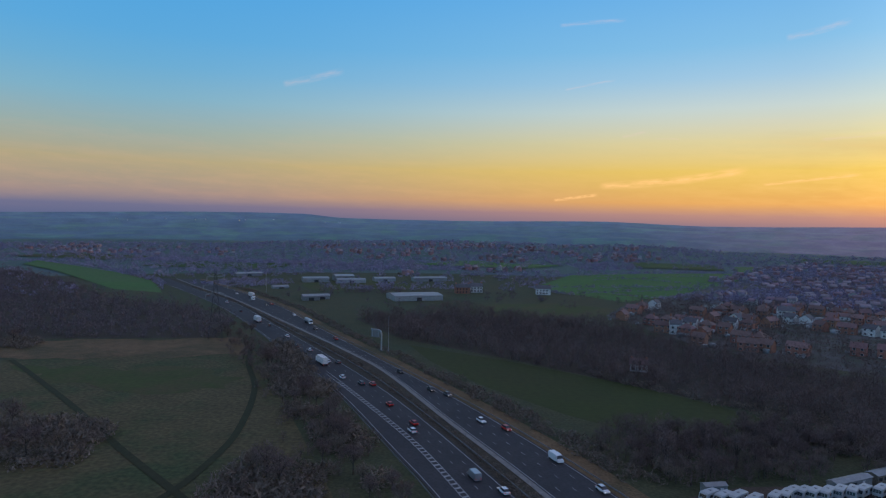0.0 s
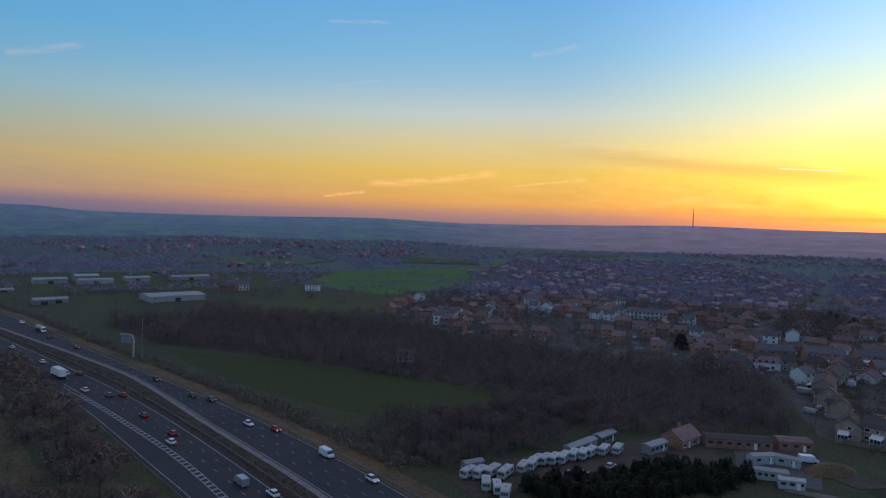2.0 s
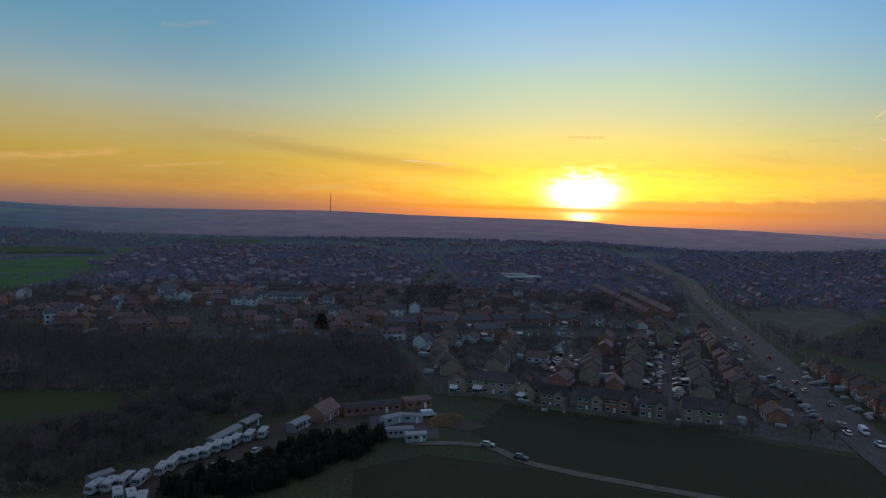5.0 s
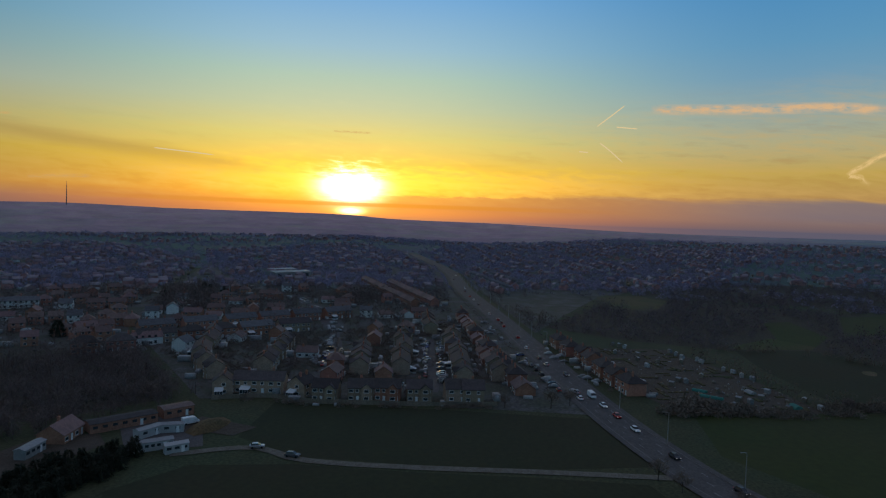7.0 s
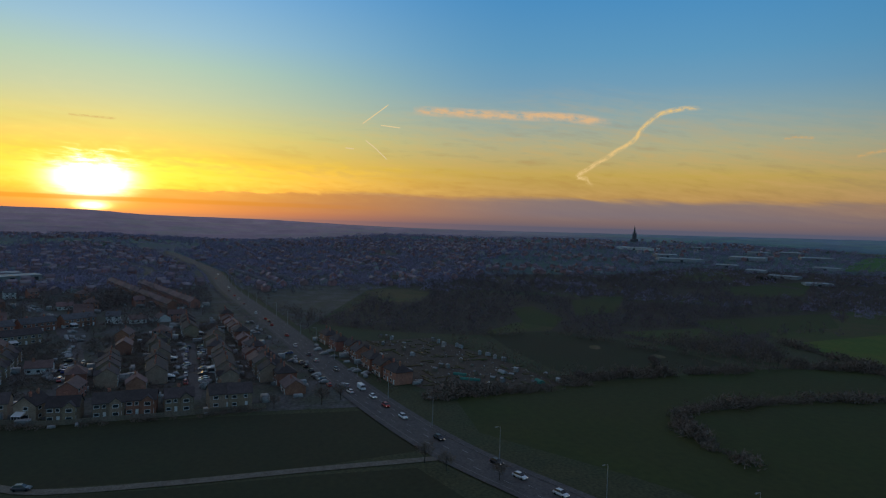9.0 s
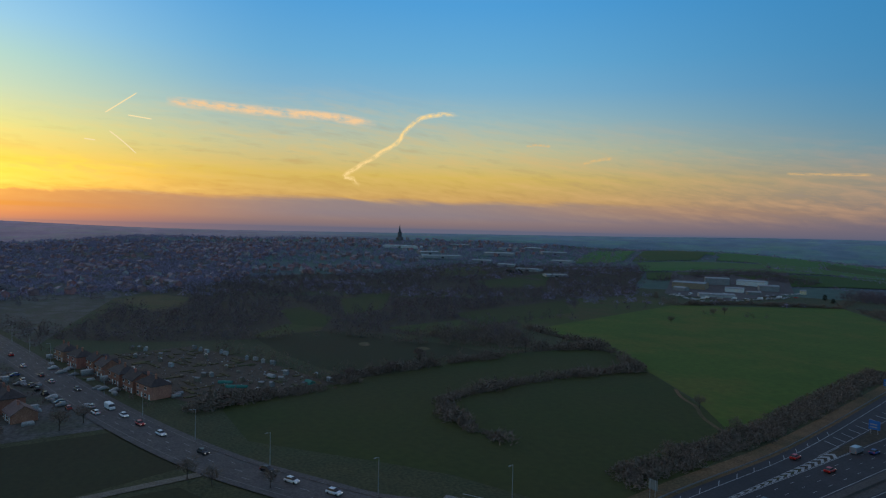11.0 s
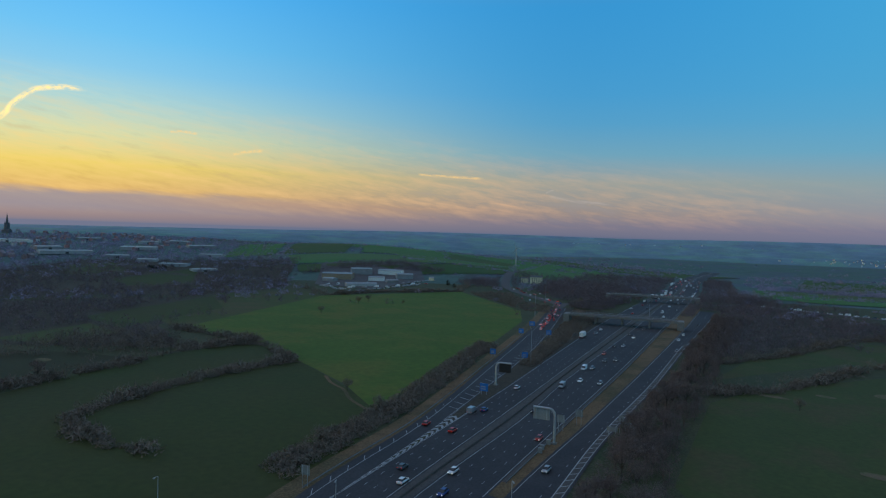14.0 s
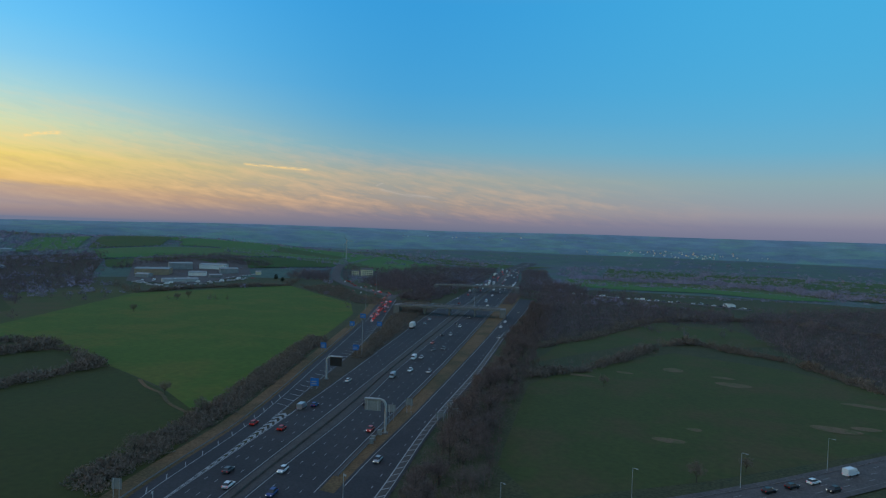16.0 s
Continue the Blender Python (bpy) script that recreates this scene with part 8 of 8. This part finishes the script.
far_trees += fill([(238, -1115), (152, -1175), (17, -1170), (-95, -1045), (-135, -900), (-210, -980), (-130, -1170), (20, -1310), (255, -1250)], 11, 221, (0.6, 1.2))
for line in ([(240, -1420), (60, -1500), (-160, -1400), (-330, -1250)], [(330, -1700), (60, -1780), (-260, -1640)], [(60, -1330), (20, -1700)], [(-160, -1400), (-200, -1700)], [(-330, -1000), (-420, -1300)]):
    for rep in range(2):
        far_trees += line_places(line, 9, 340 + rep, 6, (0.3, 0.9))
for k in range(1400):
    a, r = radians(rnd_f.uniform(150, 197)), rnd_f.uniform(1150, 2200)
    x, y = r * sin(a), r * cos(a)
    if noise.noise((x / 120, y / 120, 5.2)) > 0.12 and not OUT_W(y) - 20 < x < EDGE_E(y) + 20:
        far_trees.append((x, y, rnd_f.uniform(0.5, 1.2), rnd_f.uniform(0, 6)))
for k in range(1500):
    a, r = radians(rnd_f.uniform(40, 82)), rnd_f.uniform(880, 1740)
    x, y = r * sin(a), r * cos(a)
    if noise.noise((x / 80, y / 80, 1.9)) > -0.1 and not any(abs(x - q[0]) + abs(y - q[1]) < 16 for q in A_PTS):
        far_trees.append((x, y, rnd_f.uniform(0.5, 1.2), rnd_f.uniform(0, 6)))
for k in range(420):
    a, r = radians(rnd_f.choice((rnd_f.gauss(63.5, 1.0), rnd_f.gauss(67.5, 1.4), rnd_f.uniform(70, 100)))), rnd_f.uniform(1720, 1830)
    far_trees.append((r * sin(a), r * cos(a), rnd_f.uniform(0.9, 2.1) * (0.8 + 0.5 * noise.noise((a * 30, 0.0, 1.0))), 0.0))
scatter("field_trees", MID_TREES, [p for p in far_trees if hypot(p[0], p[1]) < 640], TWIG_SCRUB, "bare trees and copses among fields", "trees")
scatter("distant_trees", FAR_TREES, [p for p in far_trees if hypot(p[0], p[1]) >= 640], HAZED_TWIG, "distant bare trees and hedgerows", "trees")
# worn patches in the pasture
WORN = material("worn_turf", (0.189, 0.123, 0.0789), (0.139, 0.115, 0.0544), 3, 0.95, bump=0.1, c=(0.0984, 0.105, 0.0408), big=0.6)
for x, y, a, b in ((18, -352, 5, 5), (-10, -331, 9, 4), (-4, -345, 6, 3.5), (12, -230, 5, 3), (7, -247, 3, 2), (-42, -273, 8, 4), (-52, -280, 5, 3), (58, -314, 7, 2.2), (40, -333, 4, 2), (-60, -318, 10, 2.5), (366, -100, 6, 3), (345, -128, 6, 3)):
    patch(uneven([(x + a * cos(k * pi / 9), y + b * sin(k * pi / 9)) for k in range(18)], 3.2, 1.5), "worn_patch", WORN, 0.08, "worn bare patch in the grass", "bare patch")
for line in ([(-200, 300), (-182, 282), (-130, 228), (-91, 185), (-67, 160), (-50, 142)], [(-110, 372), (-100, 340), (-90, 302), (-74, 257), (-64, 202), (-64, 174), (-66, 157), (-72, 140)]):
    ribbon(line, -1.2, 1.2, 0.14 if line[0][0] < -150 else 0.16, "footpath", PASTURE_OLD, kind="structure", category="path", label="dark trodden path through rough grass")
ribbon([(-215, 305), (-150, 322), (-100, 345)], -1.4, 1.4, 0.13, "footpath", DRY, kind="structure", category="path", label="worn pale path through rough grass")
ribbon([(225, -203), (212, -195), (200, -191), (187, -182), (172, -176)], -0.8, 0.8, 0.13, "footpath", DRY, kind="structure", category="path", label="worn track between pastures")

# ---------- vapour trails and wisps high in the sky ----------
def trail_material(name, col, soft, gaps, strength=1.0):
    m = bpy.data.materials.new(name)
    m.use_nodes = True
    nt = m.node_tree
    nt.nodes.clear()
    uv = nd(nt, "ShaderNodeSeparateXYZ", {0: nd(nt, "ShaderNodeUVMap", uv_map="along").outputs[0]})
    side = mth(nt, "SUBTRACT", 1.0, mth(nt, "ABSOLUTE", mth(nt, "SUBTRACT", mth(nt, "MULTIPLY", uv.outputs[1], 2.0), 1.0)))
    end = mth(nt, "MULTIPLY", mth(nt, "MULTIPLY", uv.outputs[2], 1.0), 1.0)
    vec = nd(nt, "ShaderNodeCombineXYZ", {0: mth(nt, "MULTIPLY", uv.outputs[0], gaps), 1: mth(nt, "MULTIPLY", uv.outputs[1], 2.2)}).outputs[0]
    n = nd(nt, "ShaderNodeTexNoise", {"Vector": vec, "Scale": 1.0, "Detail": 6.0, "Roughness": 0.6}).outputs["Fac"]
    a = nd(nt, "ShaderNodeMapRange", {0: n, 1: 0.33, 2: 0.68}).outputs[0]
    a = mth(nt, "MULTIPLY", a, mth(nt, "POWER", side, soft))
    fade = mth(nt, "MULTIPLY", nd(nt, "ShaderNodeMapRange", {0: uv.outputs[0], 1: 0.0, 2: 0.06}).outputs[0], nd(nt, "ShaderNodeMapRange", {0: uv.outputs[0], 1: 1.0, 2: 0.88}).outputs[0])
    a = mth(nt, "MULTIPLY", mth(nt, "MULTIPLY", a, fade), strength, True)
    em = nd(nt, "ShaderNodeEmission", {"Color": (*col, 1), "Strength": 1.0})
    mix = nd(nt, "ShaderNodeMixShader", {0: a, 1: nd(nt, "ShaderNodeBsdfTransparent").outputs[0], 2: em.outputs[0]})
    nd(nt, "ShaderNodeOutputMaterial", {"Surface": mix.outputs[0]})
    return m


def trail(points, width, mat, label):
    """A ribbon of cloud through bearings and elevations, width in degrees."""
    pts = along(points, max(0.08, width * 0.6))
    m, R = Mesh(), 4700.0
    n = len(pts)
    for az, e, dx, dy, _ in pts:
        for s in (-0.5, 0.5):
            a, b = radians(az - dy * width * s), radians(e + dx * width * s)
            m.v.append((R * sin(a) * cos(b), R * cos(a) * cos(b), HEIGHT + R * sin(b)))
    m.f = [(2 * k, 2 * k + 2, 2 * k + 3, 2 * k + 1) for k in range(n - 1)]
    m.m = [0] * (n - 1)
    o = m.ob("vapour_trail", mat, label=label, category="vapour trail", kind="structure")
    lay = o.data.uv_layers.new(name="along")
    for lp in o.data.loops:
        lay.data[lp.index].uv = ((lp.vertex_index // 2) / (n - 1), lp.vertex_index % 2)
    return o


GOLD = trail_material("golden_trail", (1.35, 0.92, 0.35), 0.9, 22.0, 1.7)
PALE = trail_material("pale_trail", (0.85, 0.62, 0.50), 0.8, 3.0, 0.3)
CREAMY = trail_material("cream_cloud", (1.2, 0.78, 0.40), 0.8, 14.0, 1.7)
WISP = trail_material("soft_wisp", (1.15, 0.66, 0.22), 0.9, 6.0, 0.95)
FINE = trail_material("fine_trail", (1.3, 1.0, 0.5), 0.4, 0.3, 2.5)
trail([(104.6, 3.65), (104.1, 3.95), (103.9, 4.25), (103.15, 4.4), (103.5, 4.75), (104.1, 5.1), (104.6, 5.5), (105.5, 6.0), (106.3, 6.6), (107.2, 7.1), (107.9, 7.7), (108.3, 8.4), (109.0, 9.05), (109.6, 9.55), (110.5, 9.84), (111.6, 10.0), (113.2, 9.95)], 0.5, GOLD, "broad kinked golden vapour trail")
trail([(88.6, 9.75), (92.6, 9.68), (97.1, 9.54), (101.9, 9.43), (106.0, 8.9)], 0.95, CREAMY, "cream streak of broken cloud")
for p in ([(84.3, 8.40), (86.6, 10.18)], [(85.9, 8.38), (87.7, 8.22)], [(84.6, 7.07), (85.5, 6.39), (86.6, 5.41)], [(82.9, 6.32), (83.7, 6.26)], [(47.2, 5.11), (49.6, 4.98), (51.9, 4.83)]):
    trail(p if len(p) > 2 else [p[0], ((p[0][0] + p[1][0]) / 2, (p[0][1] + p[1][1]) / 2), p[1]], 0.11, FINE, "thin bright vapour trail")
for p, w in (([(10.3, 11.46), (12.5, 11.88), (14.6, 12.18)], 0.25), ([(27.3, 14.51), (29.6, 14.82), (31.7, 15.29)], 0.6), ([(29.9, 6.85), (32.0, 6.99), (34.1, 7.12), (36.5, 7.0)], 0.4), ([(15.2, 7.51), (16.2, 7.7), (17.2, 7.94)], 0.3),
             ([(17.9, 7.32), (19, 7.3), (19.9, 7.23)], 0.15), ([(9.7, 16.63), (12.5, 16.8), (15.3, 16.83)], 0.4), ([(-14.0, 11.30), (-11, 12.1), (-8.8, 12.76)], 0.7), ([(150.9, 3.65), (151.1, 3.8), (151.6, 3.95)], 0.2), ([(151.1, 3.41), (153.6, 3.01), (156.5, 2.8)], 0.35)):
    trail(p, w, PALE, "faint pale wisp of vapour trail")
for p, w in (([(26.1, 3.48), (29.6, 3.87), (32.8, 4.2)], 0.3), ([(13.4, 3.38), (19.8, 3.87), (25.3, 4.73)], 0.8), ([(9.6, 2.13), (11.5, 2.4), (13.4, 2.66)], 0.35), ([(61.5, 7.43), (63, 7.42), (64.9, 7.42)], 0.25), ([(34.1, 6.48), (36, 6.7), (37.8, 6.82)], 0.25),
             ([(38.6, 2.3), (41, 2.5), (43.0, 2.60)], 0.4), ([(139.6, 5.01), (142.9, 4.87), (145.5, 4.8)], 0.3), ([(123.9, 5.93), (125, 6.2), (126.4, 6.40)], 0.35), ([(119, 7.4), (120, 7.5), (121.2, 7.4)], 0.3)):
    trail(p, w, WISP, "golden wisp of high cloud")
